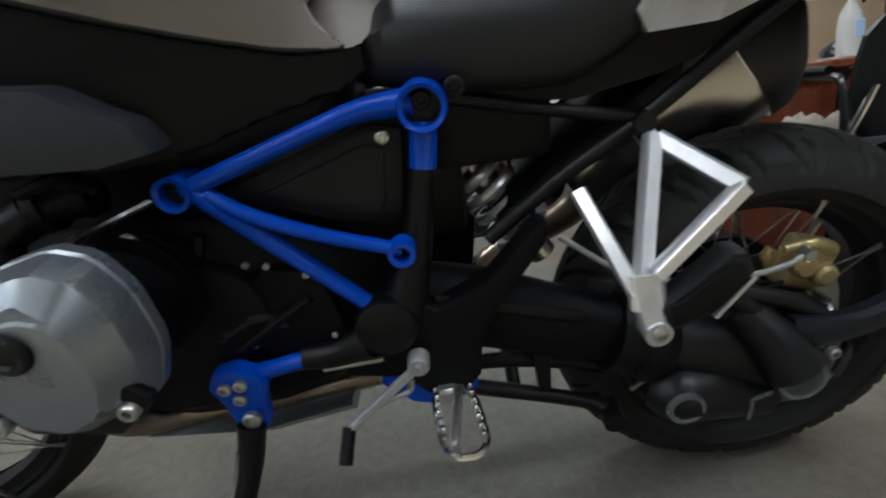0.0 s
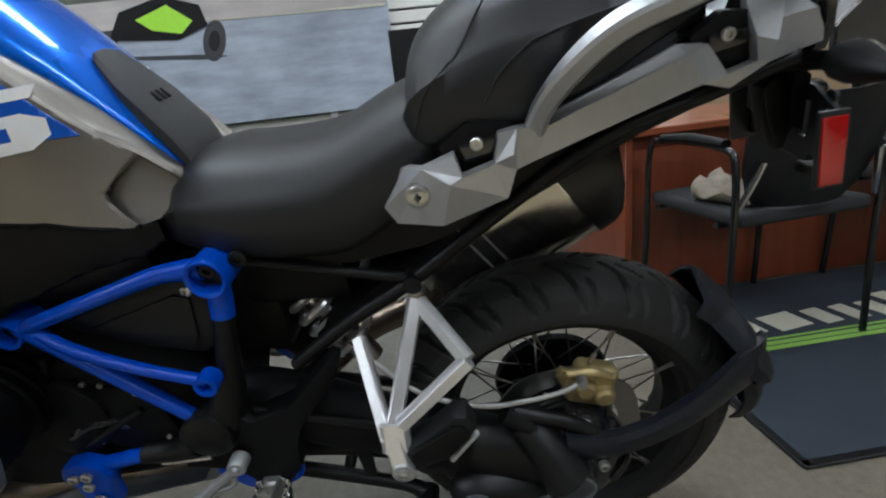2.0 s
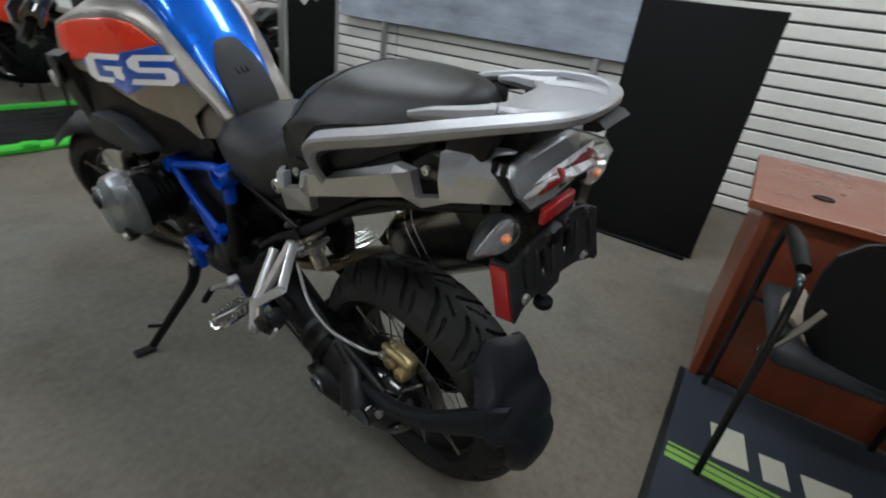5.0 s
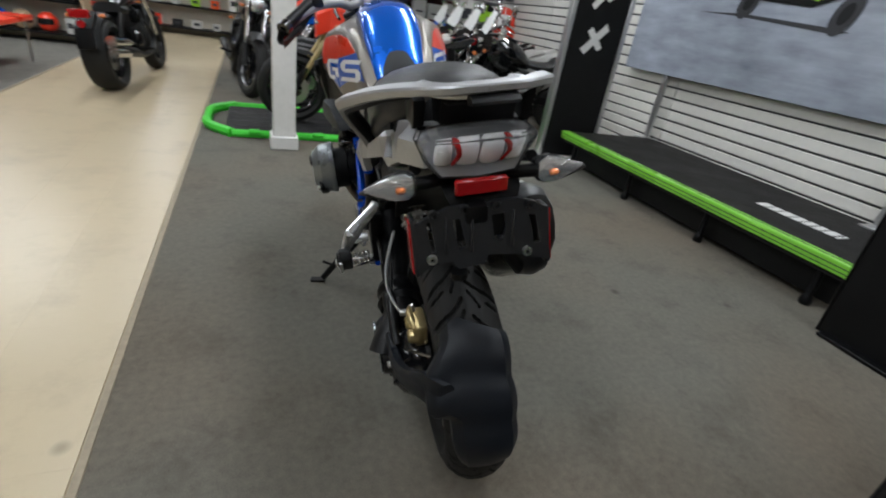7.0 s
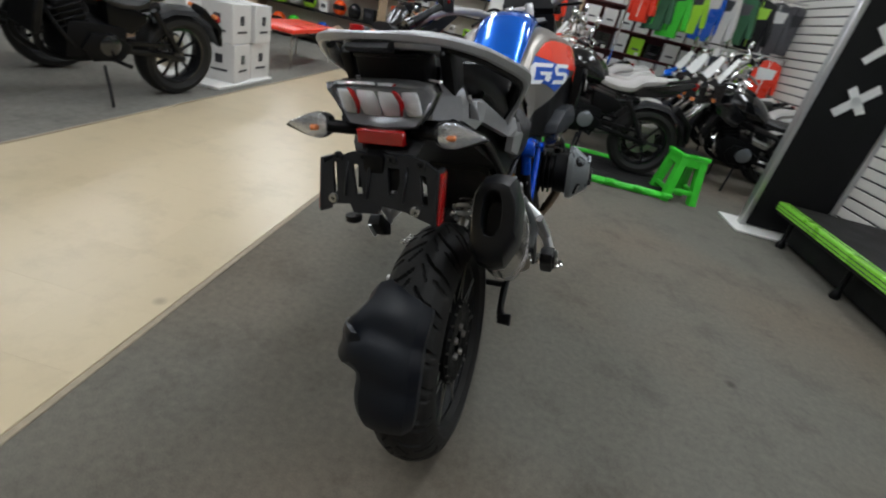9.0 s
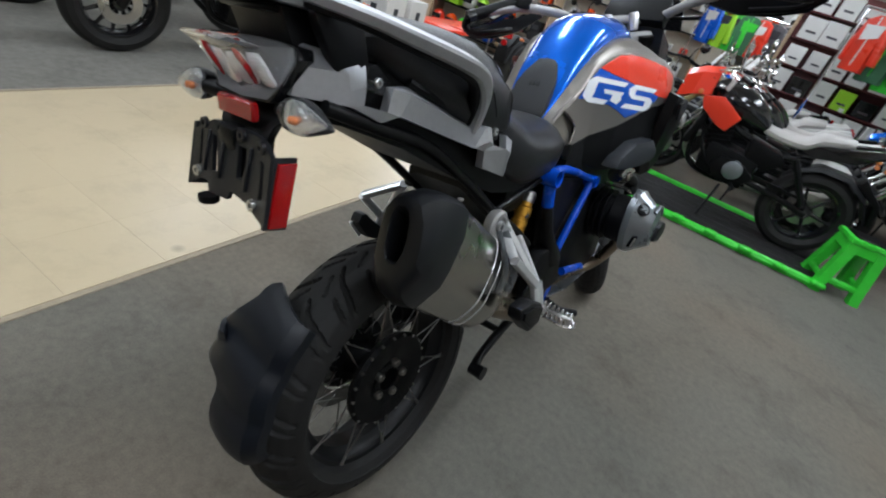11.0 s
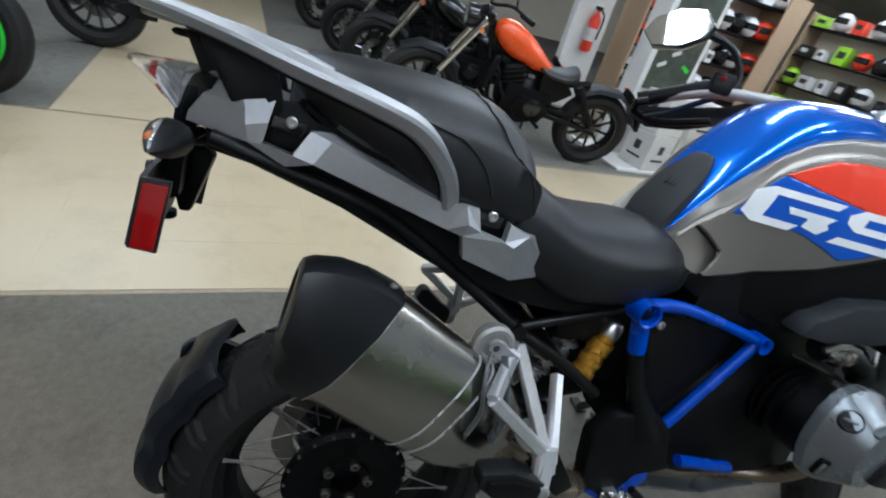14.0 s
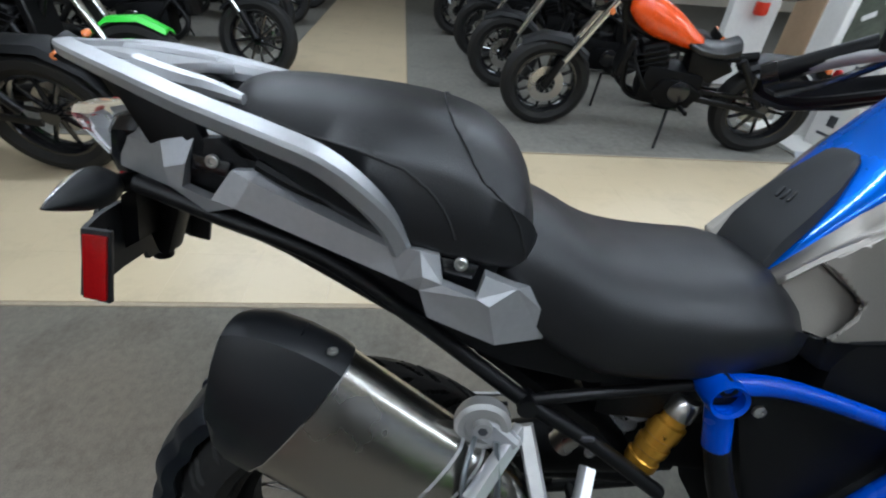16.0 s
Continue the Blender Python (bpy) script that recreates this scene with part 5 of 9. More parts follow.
for s in (-1, 1):
    # each boxer cylinder: finned barrel, head and silver cover
    barrel = part("cylinder", lathe([(s * 0.13, 0.062), (s * 0.205, 0.066), (s * 0.21, 0.075), (s * 0.265, 0.078), (s * 0.268, 0.05)], 28, Matrix.Translation((0, 0.86, 0.590))), M["cast_black"], moto, "black boxer cylinder with a silver head cover")
    for k in range(3):
        part("cooling_fin", lathe([(s * (0.152 + 0.018 * k), 0.06), (s * (0.152 + 0.018 * k), 0.082), (s * (0.157 + 0.018 * k), 0.082), (s * (0.157 + 0.018 * k), 0.06)], 28, Matrix.Translation((0, 0.86, 0.590))), M["cast_black"], barrel)
    outl = [(0.780, 0.578), (0.786, 0.645), (0.808, 0.684), (0.845, 0.698), (0.908, 0.684), (0.955, 0.630), (0.955, 0.565), (0.925, 0.510), (0.865, 0.490), (0.805, 0.515)]
    cy, cz = 0.86, 0.588
    smooth = []
    for k, (y, z) in enumerate(outl):
        for (v, w), f in ((outl[k - 1], 0.16), (outl[(k + 1) % len(outl)], 0.16)):
            smooth.append((y + (v - y) * f, z + (w - z) * f))
    rings = []
    for x, k in ((0.258, 0.97), (0.260, 1.0), (0.274, 1.0), (0.277, 0.975), (0.306, 0.935), (0.311, 0.915), (0.336, 0.66), (0.3395, 0.62), (0.341, 0.25)) if s < 0 else ((0.258, 1.0), (0.260, 1.03), (0.278, 1.03), (0.282, 1.0), (0.318, 0.72), (0.332, 0.62), (0.338, 0.57), (0.340, 0.25)):
        rings.append([(s * x, cy + (y - cy) * k, cz + (z - cz) * k) for y, z in smooth])
    part("head_cover", loft(rings), M["grey_cast"], barrel, "silver-grey rocker cover", sharp=16)
    if s < 0:
        part("cover_guard", prism([(0.79, 0.53), (0.83, 0.50), (0.92, 0.515), (0.945, 0.55), (0.90, 0.545), (0.84, 0.535)], s * 0.312 - 0.012, s * 0.312 + 0.02, 0.008), M["dark_plastic"], barrel)
    if s < 0:
        part("oil_plug", lathe([(s * 0.345, 0.004), (s * 0.345, 0.010), (s * 0.349, 0.012), (s * 0.349, 0.018), (s * 0.346, 0.021), (s * 0.333, 0.022)], 22, Matrix.Translation((0, 0.868, 0.628))), M["frame_black"], barrel)
    else:
        at = Matrix.Translation((0.3015, 0.807, 0.652)) @ Vector((0.66, -0.58, 0.48)).to_track_quat("Z", "Y").to_matrix().to_4x4()
        plug = part("oil_plug", lathe([(-0.006, 0.0195), (0.004, 0.0195), (0.005, 0.018), (0.001, 0.0165), (0.001, 0.002)], 24, at, axis="z"), M["frame_black"], barrel, "round black filler plug set into the cover")
        part("plug_grip", box((0, 0, 0.003), (0.024, 0.006, 0.006), None, 0.002), M["grey_cast"], plug, m=at)
    for y, z, tilt in ((0.812, 0.545, -52), (0.930, 0.545, 52)) if s < 0 else ():
        turn = pose(0, 0, 0, tilt, 0, 0)
        slot = part("cover_slot", box((s * 0.3165, y, z + 0.012), (0.016, 0.020, 0.066), turn, 0.006, seg=2), M["cast_black"], barrel, "dark slot for the cover bolt")
        part("cover_bolt", bolt((s * 0.321, y + (0.010 if y > 0.86 else -0.006), z - 0.010), 0.0105, 0.012, sign=s), M["zinc"], slot)
        part("slot_tongue", box((s * 0.322, y + (-0.014 if y > 0.86 else 0.018), z + 0.026), (0.010, 0.013, 0.030), turn, 0.004, seg=2), M["grey_cast"], slot)
    if s > 0:
        at = Matrix.Translation((0.300, 0.803, 0.548)) @ Vector((0.70, -0.55, -0.35)).to_track_quat("Z", "Y").to_matrix().to_4x4()
        slot = part("cover_slot", box((0, 0, 0), (0.018, 0.046, 0.008), None, 0.003), M["cast_black"], barrel, "dark slot for the cover bolt", m=at)
        part("slot_tongue", box((0, 0, 0.004), (0.007, 0.034, 0.006), None, 0.002), M["zinc"], slot)
        part("cover_shield", prism([(0.862, 0.548), (0.878, 0.594), (0.925, 0.606), (0.962, 0.588), (0.966, 0.556), (0.920, 0.535)], 0.318, 0.352, 0.010), M["dark_plastic"], barrel, "black plastic cover shield")
    part("cover_ridge", prism([(0.822, 0.650), (0.852, 0.668), (0.900, 0.658), (0.926, 0.626), (0.918, 0.620), (0.894, 0.646), (0.853, 0.655), (0.830, 0.642)], s * 0.332 - 0.005, s * 0.332 + 0.008, 0.004), M["grey_cast"], barrel)
    thr = part("throttle_body", lathe([(0, 0.006), (0, 0.025), (0.012, 0.027), (0.016, 0.023), (0.045, 0.023), (0.048, 0.029), (0.062, 0.029), (0.065, 0.004)], 22, Matrix.Translation((s * 0.178, 0.85, 0.722)) @ Vector((s * 0.10, 0.9, -0.12)).to_track_quat("Z", "Y").to_matrix().to_4x4(), axis="z"), M["steel"] if s > 0 else M["cast_black"], moto, "throttle body beside the cylinder")
    part("intake_hose", tube([(s * 0.190, 0.915, 0.712), (s * 0.205, 0.955, 0.69), (s * 0.215, 0.955, 0.65)], [0.024, 0.023, 0.022], 12), M["frame_black"], thr)
    part("injector", tube([(s * 0.200, 0.83, 0.728), (s * 0.205, 0.86, 0.745), (s * 0.215, 0.90, 0.738)], [0.006, 0.009, 0.007], 8), M["zinc"] if s > 0 else M["cast_black"], thr)
    part("wire_lead", tube([(s * 0.17, 0.80, 0.70), (s * 0.215, 0.85, 0.688), (s * 0.225, 0.90, 0.672), (s * 0.21, 0.94, 0.655)], 0.005, 8), M["black_gloss"], thr)
    part("exhaust_header", tube([(s * 0.23, 0.93, 0.55), (s * 0.215, 0.975, 0.47), (s * 0.16, 0.975, 0.37), (s * 0.10, 0.90, 0.325), (s * 0.08, 0.78, 0.315), (s * 0.06, 0.62, 0.32)], 0.019, 14), M["heat_steel"], moto, "heat-tinted exhaust pipe")
part("skid_plate", loft([[(-w, y, z + 0.03), (-w * 0.8, y, z), (w * 0.8, y, z), (w, y, z + 0.03), (w * 0.9, y, z + 0.034), (0, y, z + 0.008), (-w * 0.9, y, z + 0.034)] for y, w, z in ((0.66, 0.12, 0.285), (0.80, 0.14, 0.275), (0.98, 0.14, 0.29), (1.12, 0.12, 0.36))]), M["grey_cast"], moto, "dull aluminium skid plate")

# ---- shock absorber ----
a, b = Vector((-0.005, 0.46, 0.705)), Vector((-0.030, 0.33, 0.49))
shock = part("shock_absorber", rod(a, b, 0.022, 14), M["steel"], moto, "rear shock with a bright spring")
d = (b - a)
u1 = d.normalized().cross(Vector((1, 0, 0))).normalized()
u2 = d.normalized().cross(u1)
part("spring", tube([a + d * (0.10 + 0.72 * k / 60) + (u1 * math.cos(k * 0.7) + u2 * math.sin(k * 0.7)) * 0.042 for k in range(61)], 0.0080, 8, n=2), M["alu_bright"], shock)
RES = Matrix.Translation((0.098, 0.398, 0.588)) @ Vector((-0.02, 0.32, 0.94)).to_track_quat("Z", "Y").to_matrix().to_4x4()
gold = part("shock_reservoir", lathe([(0, 0.004), (0, 0.018), (0.008, 0.0225), (0.02, 0.0225), (0.022, 0.020), (0.033, 0.020), (0.035, 0.0225), (0.047, 0.0225), (0.049, 0.020), (0.060, 0.020), (0.062, 0.0225), (0.085, 0.0225), (0.088, 0.018), (0.100, 0.018), (0.100, 0.004)], 22, RES, axis="z"), M["gold_bright"], moto, "gold damper reservoir")
part("reservoir_cap", lathe([(0.099, 0.004), (0.099, 0.0205), (0.122, 0.0205), (0.128, 0.016), (0.128, 0.003)], 20, RES, axis="z"), M["steel"], gold)
part("reservoir_hose", tube([RES @ Vector((0.012, 0, 0.118)), RES @ Vector((0.030, 0, 0.135)), (0.080, 0.47, 0.705), (0.03, 0.50, 0.69)], 0.006, 8), M["frame_black"], gold)

# ---- inner fillers: battery box, side covers, rear inner fender ----
part("side_cover", prism([(0.70, 0.70), (0.74, 0.685), (0.62, 0.635), (0.545, 0.615), (0.52, 0.63), (0.505, 0.735), (0.545, 0.745)], -0.135, -0.09, 0.008), M["dark_plastic"], moto, "black plastic side cover")
part("cover_relief", prism([(0.668, 0.686), (0.690, 0.680), (0.615, 0.648), (0.552, 0.632), (0.540, 0.650), (0.530, 0.715), (0.552, 0.722)], -0.1395, -0.134, 0.003), M["dark_plastic"], moto)
part("cover_screw", bolt((-0.137, 0.530, 0.727), 0.008, 0.005), M["zinc"], moto)
part("side_cover", prism([(0.70, 0.715), (0.72, 0.70), (0.585, 0.51), (0.55, 0.52), (0.475, 0.735), (0.50, 0.748)], 0.09, 0.130, 0.008), M["black_plastic"], moto, "black plastic side cover")
part("cover_screw", bolt((0.132, 0.502, 0.727), 0.008, 0.005, sign=1), M["zinc"], moto)
part("battery_box", box((0.0, 0.56, 0.66), (0.15, 0.24, 0.20), None, 0.02, seg=2), M["black_plastic"], moto)
part("intake_box", box((0.0, 0.80, 0.745), (0.25, 0.46, 0.20), None, 0.03, seg=2), M["black_plastic"], moto)
part("airbox", box((0.0, 0.40, 0.72), (0.19, 0.16, 0.12), None, 0.02, seg=2), M["black_plastic"], moto)
part("inner_fender", loft([[(x, y, z) for x, z in ((-0.085, z0), (-0.085, z0 + 0.02), (-0.06, z0 + 0.035), (0.06, z0 + 0.035), (0.085, z0 + 0.02), (0.085, z0), (0.06, z0 + 0.01), (-0.06, z0 + 0.01))] for y, z0 in ((0.40, 0.55), (0.33, 0.62), (0.25, 0.675), (0.16, 0.74))]), M["black_plastic"], moto)
part("tail_tray", loft([[(-w, y, z1), (-w, y, z0), (w, y, z0), (w, y, z1)] for y, w, z0, z1 in ((0.44, 0.115, 0.745, 0.80), (0.30, 0.118, 0.735, 0.86), (0.20, 0.118, 0.75, 0.87), (0.06, 0.115, 0.80, 0.92), (-0.08, 0.10, 0.865, 0.965), (-0.20, 0.085, 0.905, 0.985), (-0.255, 0.075, 0.915, 0.985))]), M["black_plastic"], moto, "black tail underside")

# ---- seats ----
def seat_ring(y, w, zt, zb, lift=0.02, crown=0.012, tuck=0.85):
    """One cross-section of a padded seat."""
    h = zt - zb
    half = [(0.0, zt), (0.30 * w, zt - crown * 0.15), (0.58 * w, zt - crown * 0.7), (0.80 * w, zt - crown * 1.8), (0.93 * w, zt - crown * 3.4), (1.0 * w, zt - 0.42 * h), (0.985 * w, zt - 0.66 * h), (tuck * w + 0.1 * w, zb + 0.12 * h), (tuck * w, zb)]
    return [(x, y, z) for x, z in half] + [(-x, y, z) for x, z in half[::-1][:-1]]


RS = [(0.563, 0.060, 0.830, 0.790), (0.552, 0.098, 0.848, 0.786), (0.532, 0.118, 0.868, 0.780), (0.506, 0.130, 0.886, 0.775), (0.47, 0.142, 0.893, 0.770), (0.43, 0.150, 0.891, 0.762), (0.36, 0.152, 0.892, 0.756), (0.30, 0.150, 0.902, 0.758), (0.24, 0.142, 0.930, 0.785), (0.19, 0.135, 0.948, 0.82), (0.16, 0.12, 0.948, 0.85)]
def dense(rows, n=4):
    return [tuple(v) for v in curve_points4(rows, n)]


rider = part("rider_seat", loft([seat_ring(*r) for r in dense(RS)]), M["seat"], moto, "black grained vinyl rider seat", sharp=60)
PS = [(0.207, 0.100, 0.926, 0.893), (0.203, 0.121, 0.951, 0.888), (0.192, 0.133, 0.985, 0.882), (0.170, 0.142, 1.013, 0.880), (0.138, 0.147, 1.035, 0.884), (0.09, 0.149, 1.050, 0.892), (0.03, 0.147, 1.058, 0.912), (-0.03, 0.138, 1.061, 0.938), (-0.08, 0.124, 1.062, 0.962), (-0.125, 0.104, 1.058, 0.985), (-0.150, 0.078, 1.046, 1.0), (-0.160, 0.05, 1.030, 1.01)]
pillion = part("passenger_seat", loft([seat_ring(*r, crown=0.016, tuck=0.90) for r in dense(PS)]), M["seat"], moto, "black grained vinyl passenger seat", sharp=60)
def on_seat(rows, y, idx, **kw):
    """The place on a seat's skin at y and at a step, whole or not, of its cross-section."""
    rr = dense(rows, 6)
    k = min(range(len(rr) - 1), key=lambda i: abs(rr[i][0] - y))
    ring = seat_ring(*rr[k], **kw)
    i = min(int(idx), 7)
    p = Vector(ring[i]).lerp(Vector(ring[i + 1]), idx - i)
    return Vector((p.x, y, p.z))


def seam(path, parent, s, r=0.0015):
    """A stitched seam along a list of (y, step) on the passenger seat."""
    pts = []
    for y, i in [(v[0], v[1]) for v in curve_points4(path, 6)]:
        p = on_seat(PS, y, i, crown=0.016, tuck=0.90)
        out = Vector((p.x * 0.8, 0.0, 0.06)).normalized()
        pts.append((s * (p.x + out.x * 0.0006), p.y, p.z + out.z * 0.0006))
    part("seat_seam", tube(pts, r, 6, n=1), M["thread"], parent)


for s in (-1, 1):
    # along the side, round the front corner, and over the crown
    seam([(-0.11, 5.0), (-0.04, 4.9), (0.02, 4.9), (0.07, 5.2), (0.10, 5.8), (0.115, 6.6)], pillion, s)
    seam([(0.088, 0.0), (0.092, 1.2), (0.104, 2.4), (0.128, 3.6), (0.155, 4.6), (0.180, 5.5), (0.194, 6.8)], pillion, s)
part("seat_base", loft([[(-w, y, z), (-w, y, z + 0.02), (w, y, z + 0.02), (w, y, z)] for y, w, z in ((0.22, 0.105, 0.862), (0.10, 0.115, 0.872), (-0.04, 0.11, 0.93), (-0.14, 0.085, 0.985))]), M["black_plastic"], pillion)

# ---- silver tail panels, rack and grab rails ----
TAIL_OFF = -0.008


def panel_x(y):
    """Half the width of the tail over its panels, narrow at the lamp."""
    return float(np.interp(y, [-0.275, -0.21, -0.12, 0.04, 0.08, 0.15, 0.20, 0.245], [0.084, 0.111, 0.134, 0.148, 0.161, 0.168, 0.161, 0.134]))


def ribbon(path, wide, high, s, n=5):
    """A bar of chamfered square section along a path; it leans outwards with its upper face."""
    rows = curve_points4([(*p, w, h) for p, w, h in zip(path, wide, high)], n)
    rings = []
    for i, row in enumerate(rows):
        p = Vector(row[:3])
        d = (Vector(rows[min(i + 1, len(rows) - 1)][:3]) - Vector(rows[max(i - 1, 0)][:3])).normalized()
        side = d.cross(Vector((s * 0.38, 0, 0.92))).normalized()
        up = side.cross(d).normalized()
        w, h = row[3], row[4]
        rings.append([p + side * (w * a) + up * (h * b) for a, b in ((-1, -0.55), (-0.62, -1), (0.62, -1), (1, -0.55), (1, 0.62), (0.74, 1), (-0.74, 1), (-1, 0.62))])
    return loft(rings)


def faceted(corners, faces, s, depth):
    """A cut-gem shell: named corners (y, z, out) and the facets between them, with a thickness inwards."""
    bm = bmesh.new()
    top = {k: bm.verts.new((s * (panel_x(y) + d) + TAIL_OFF, y, z)) for k, (y, z, d) in corners.items()}
    low = {k: bm.verts.new((s * (panel_x(y) + d - depth) + TAIL_OFF, y, z)) for k, (y, z, d) in corners.items()}
    edges = {}
    for f in faces:
        f = f.split()
        bm.faces.new([top[k] for k in f])
        bm.faces.new([low[k] for k in f[::-1]])
        for a, b in zip(f, f[1:] + f[:1]):
            edges.setdefault(frozenset((a, b)), []).append((a, b))
    for use in edges.values():
        if len(use) == 1:
            a, b = use[0]
            bm.faces.new((top[a], low[a], low[b], top[b]))
    return bm


# the rear block by the lamp, the pocket for the rear case mount, the straight bar
REAR = dict(a=(-0.269, 0.983, 0.0), b=(-0.278, 0.946, -0.002), c=(-0.203, 0.936, 0.002), t=(-0.157, 0.915, 0.003), p1=(-0.150, 0.931, 0.006), p2=(-0.186, 0.939, 0.004), p3=(-0.181, 0.964, 0.000), sb=(-0.207, 0.957, 0.003), bf=(-0.209, 0.979, 0.000), st1=(-0.173, 0.998, -0.018), st2=(-0.220, 1.004, -0.018),
            a2=(-0.262, 0.993, -0.016), f1=(-0.104, 0.956, 0.000), f2=(-0.130, 0.962, -0.010), f4=(-0.124, 0.924, 0.001), i1=(-0.098, 0.964, -0.014), h1=(0.044, 0.902, 0.0), h2=(0.060, 0.866, 0.0), h3=(0.040, 0.911, -0.014))
REAR_F = ["a b c sb bf", "c t p1 p2", "c p2 p3 sb", "p3 st1 st2 bf sb", "a bf st2 a2", "f1 f2 p1 f4", "t f4 p1", "f1 f4 h2 h1", "f1 h1 h3 i1", "f1 i1 f2"]
FRONT = dict(h1=(0.044, 0.902, 0.0), h2=(0.060, 0.866, 0.0), k1=(0.080, 0.906, 0.000), k2=(0.085, 0.881, 0.009), k3=(0.082, 0.861, 0.002), l1=(0.092, 0.826, -0.004), a=(0.100, 0.902, -0.004), b=(0.106, 0.871, 0.002), c=(0.143, 0.862, 0.006), d=(0.150, 0.886, -0.004), v=(0.157, 0.855, 0.008), p=(0.187, 0.871, -0.004), q=(0.241, 0.820, -0.002), r=(0.228, 0.797, -0.010), w=(0.170, 0.801, -0.002), z=(0.208, 0.868, -0.018))
FRONT_F = ["h1 k1 k2 k3 h2", "k1 a b k2", "k2 b c v w l1 k3", "c d p v", "v p w", "p q r w", "p z q"]


for s in (-1, 1):
    plate = part("tail_panel", faceted(REAR, REAR_F, s, 0.016), M["alu"], moto, "satin silver tail panel with mounting recesses", sharp=6)
    part("panel_front", faceted(FRONT, FRONT_F, s, 0.016), M["alu"], plate, sharp=6)
    for y0, z0, py, pz in ((0.124, 0.880, 0.122, 0.888), (-0.160, 0.958, -0.156, 0.964)):
        x0 = s * (panel_x(y0) - 0.030) + TAIL_OFF
        part("luggage_mount", prism([(y0 - 0.040, z0 + 0.030), (y0 - 0.034, z0 - 0.018), (y0 + 0.030, z0 - 0.030), (y0 + 0.042, z0 + 0.010), (y0 + 0.01, z0 + 0.034)], x0 - 0.010, x0 + 0.010, 0.003), M["black_plastic"], plate)
        part("mount_hook", prism([(py - 0.020, pz + 0.010), (py - 0.024, pz - 0.006), (py + 0.016, pz - 0.014), (py + 0.022, pz + 0.004)], x0 + s * 0.012 - 0.006, x0 + s * 0.012 + 0.006, 0.003), M["black_gloss"], plate)
        part("mount_screw", bolt((x0 + s * 0.016, py + 0.002, pz + 0.004), 0.0075, 0.006, sign=s), M["zinc"], plate)
    part("panel_lug", prism([(0.205, 0.866), (0.222, 0.872), (0.252, 0.832), (0.262, 0.820), (0.250, 0.812), (0.236, 0.824)], s * 0.126 + TAIL_OFF - 0.004, s * 0.126 + TAIL_OFF + 0.004, 0.002), M["alu"], plate)
    part("seat_rail", tube([(s * 0.128, 0.035, 0.925), (s * 0.126, -0.05, 0.952), (s * 0.116, -0.10, 0.972)], 0.007, 6, flat=0.6), M["black_plastic"], plate)
    rail = [(s * 0.136 + TAIL_OFF, 0.062, 0.884), (s * 0.156 + TAIL_OFF, 0.050, 0.925), (s * 0.178 + TAIL_OFF, 0.024, 0.965), (s * 0.190 + TAIL_OFF, -0.012, 0.996), (s * 0.187 + TAIL_OFF, -0.060, 1.013), (s * 0.168 + TAIL_OFF, -0.140, 1.033), (s * 0.143 + TAIL_OFF, -0.210, 1.051), (s * 0.112 + TAIL_OFF, -0.272, 1.064), (s * 0.082 + TAIL_OFF, -0.314, 1.070), (s * 0.048 + TAIL_OFF, -0.338, 1.071), (TAIL_OFF - s * 0.0006, -0.345, 1.071)]
    part("grab_rail", ribbon(rail, [0.0110, 0.0110, 0.0112, 0.0115, 0.0115, 0.0115, 0.0115, 0.0110, 0.0105, 0.009, 0.008], [0.0115, 0.0115, 0.0120, 0.0120, 0.0115, 0.0105, 0.0090, 0.0080, 0.0075, 0.0070, 0.0065], s), M["alu"], moto, "satin silver grab rail", sharp=20)
    part("rail_liner", tube([(x - s * 0.0135, y, z - 0.006) for x, y, z in rail[:-3]], [0.012, 0.0135, 0.0145, 0.0145, 0.0140, 0.0125, 0.0105, 0.0085], 10, flat=0.85), M["black_plastic"], moto, "black lining inside the grab rail")
    part("rail_support", prism([(-0.175, 0.945), (-0.215, 0.960), (-0.262, 1.045), (-0.250, 1.058), (-0.180, 1.040), (-0.165, 0.985)], s * 0.088 - 0.010, s * 0.088 + 0.010, 0.005), M["black_plastic"], moto)
    IX, IZ = -0.010, 0.928
    part("indicator_stalk", tube([(s * 0.052 + IX, -0.266, 0.922), (s * 0.080 + IX, -0.282, 0.924), (s * 0.104 + IX, -0.288, 0.926)], [0.013, 0.011, 0.012], 10), M["black_plastic"], moto)
    body = [(-0.004, 0.014), (0.0, 0.019), (0.010, 0.0225), (0.022, 0.0230), (0.040, 0.0190), (0.060, 0.0115), (0.076, 0.0050), (0.084, 0.001)]
    rings, lens = [], []
    for a, r in body:
        ring = [2 * math.pi * j / 16 for j in range(16)]
        drop = -0.06 * a
        rings.append([(s * (0.101 + a) + IX, -0.292 + r * 1.25 * max(0.0, math.cos(q)) + 0.002 * math.cos(q), IZ + drop + r * math.sin(q)) for q in ring])
        lens.append([(s * (0.101 + a) + IX, -0.2925 - r * 0.85 * max(0.0, math.cos(q)) - 0.002 * math.cos(q), IZ + drop + r * 0.98 * math.sin(q)) for q in ring])
    lamp = part("indicator", loft(rings), M["dark_plastic"], moto, "tapered indicator with a clear lens")
    part("indicator_reflector", lathe([(s * 0.002, 0.012), (s * 0.012, 0.020), (s * 0.030, 0.020), (s * 0.055, 0.011), (s * 0.076, 0.003)], 14, Matrix.Translation((s * 0.101 + IX, -0.2945, IZ - 0.001)) @ Matrix.Diagonal((1, 0.30, 1, 1))), M["reflector"], lamp)
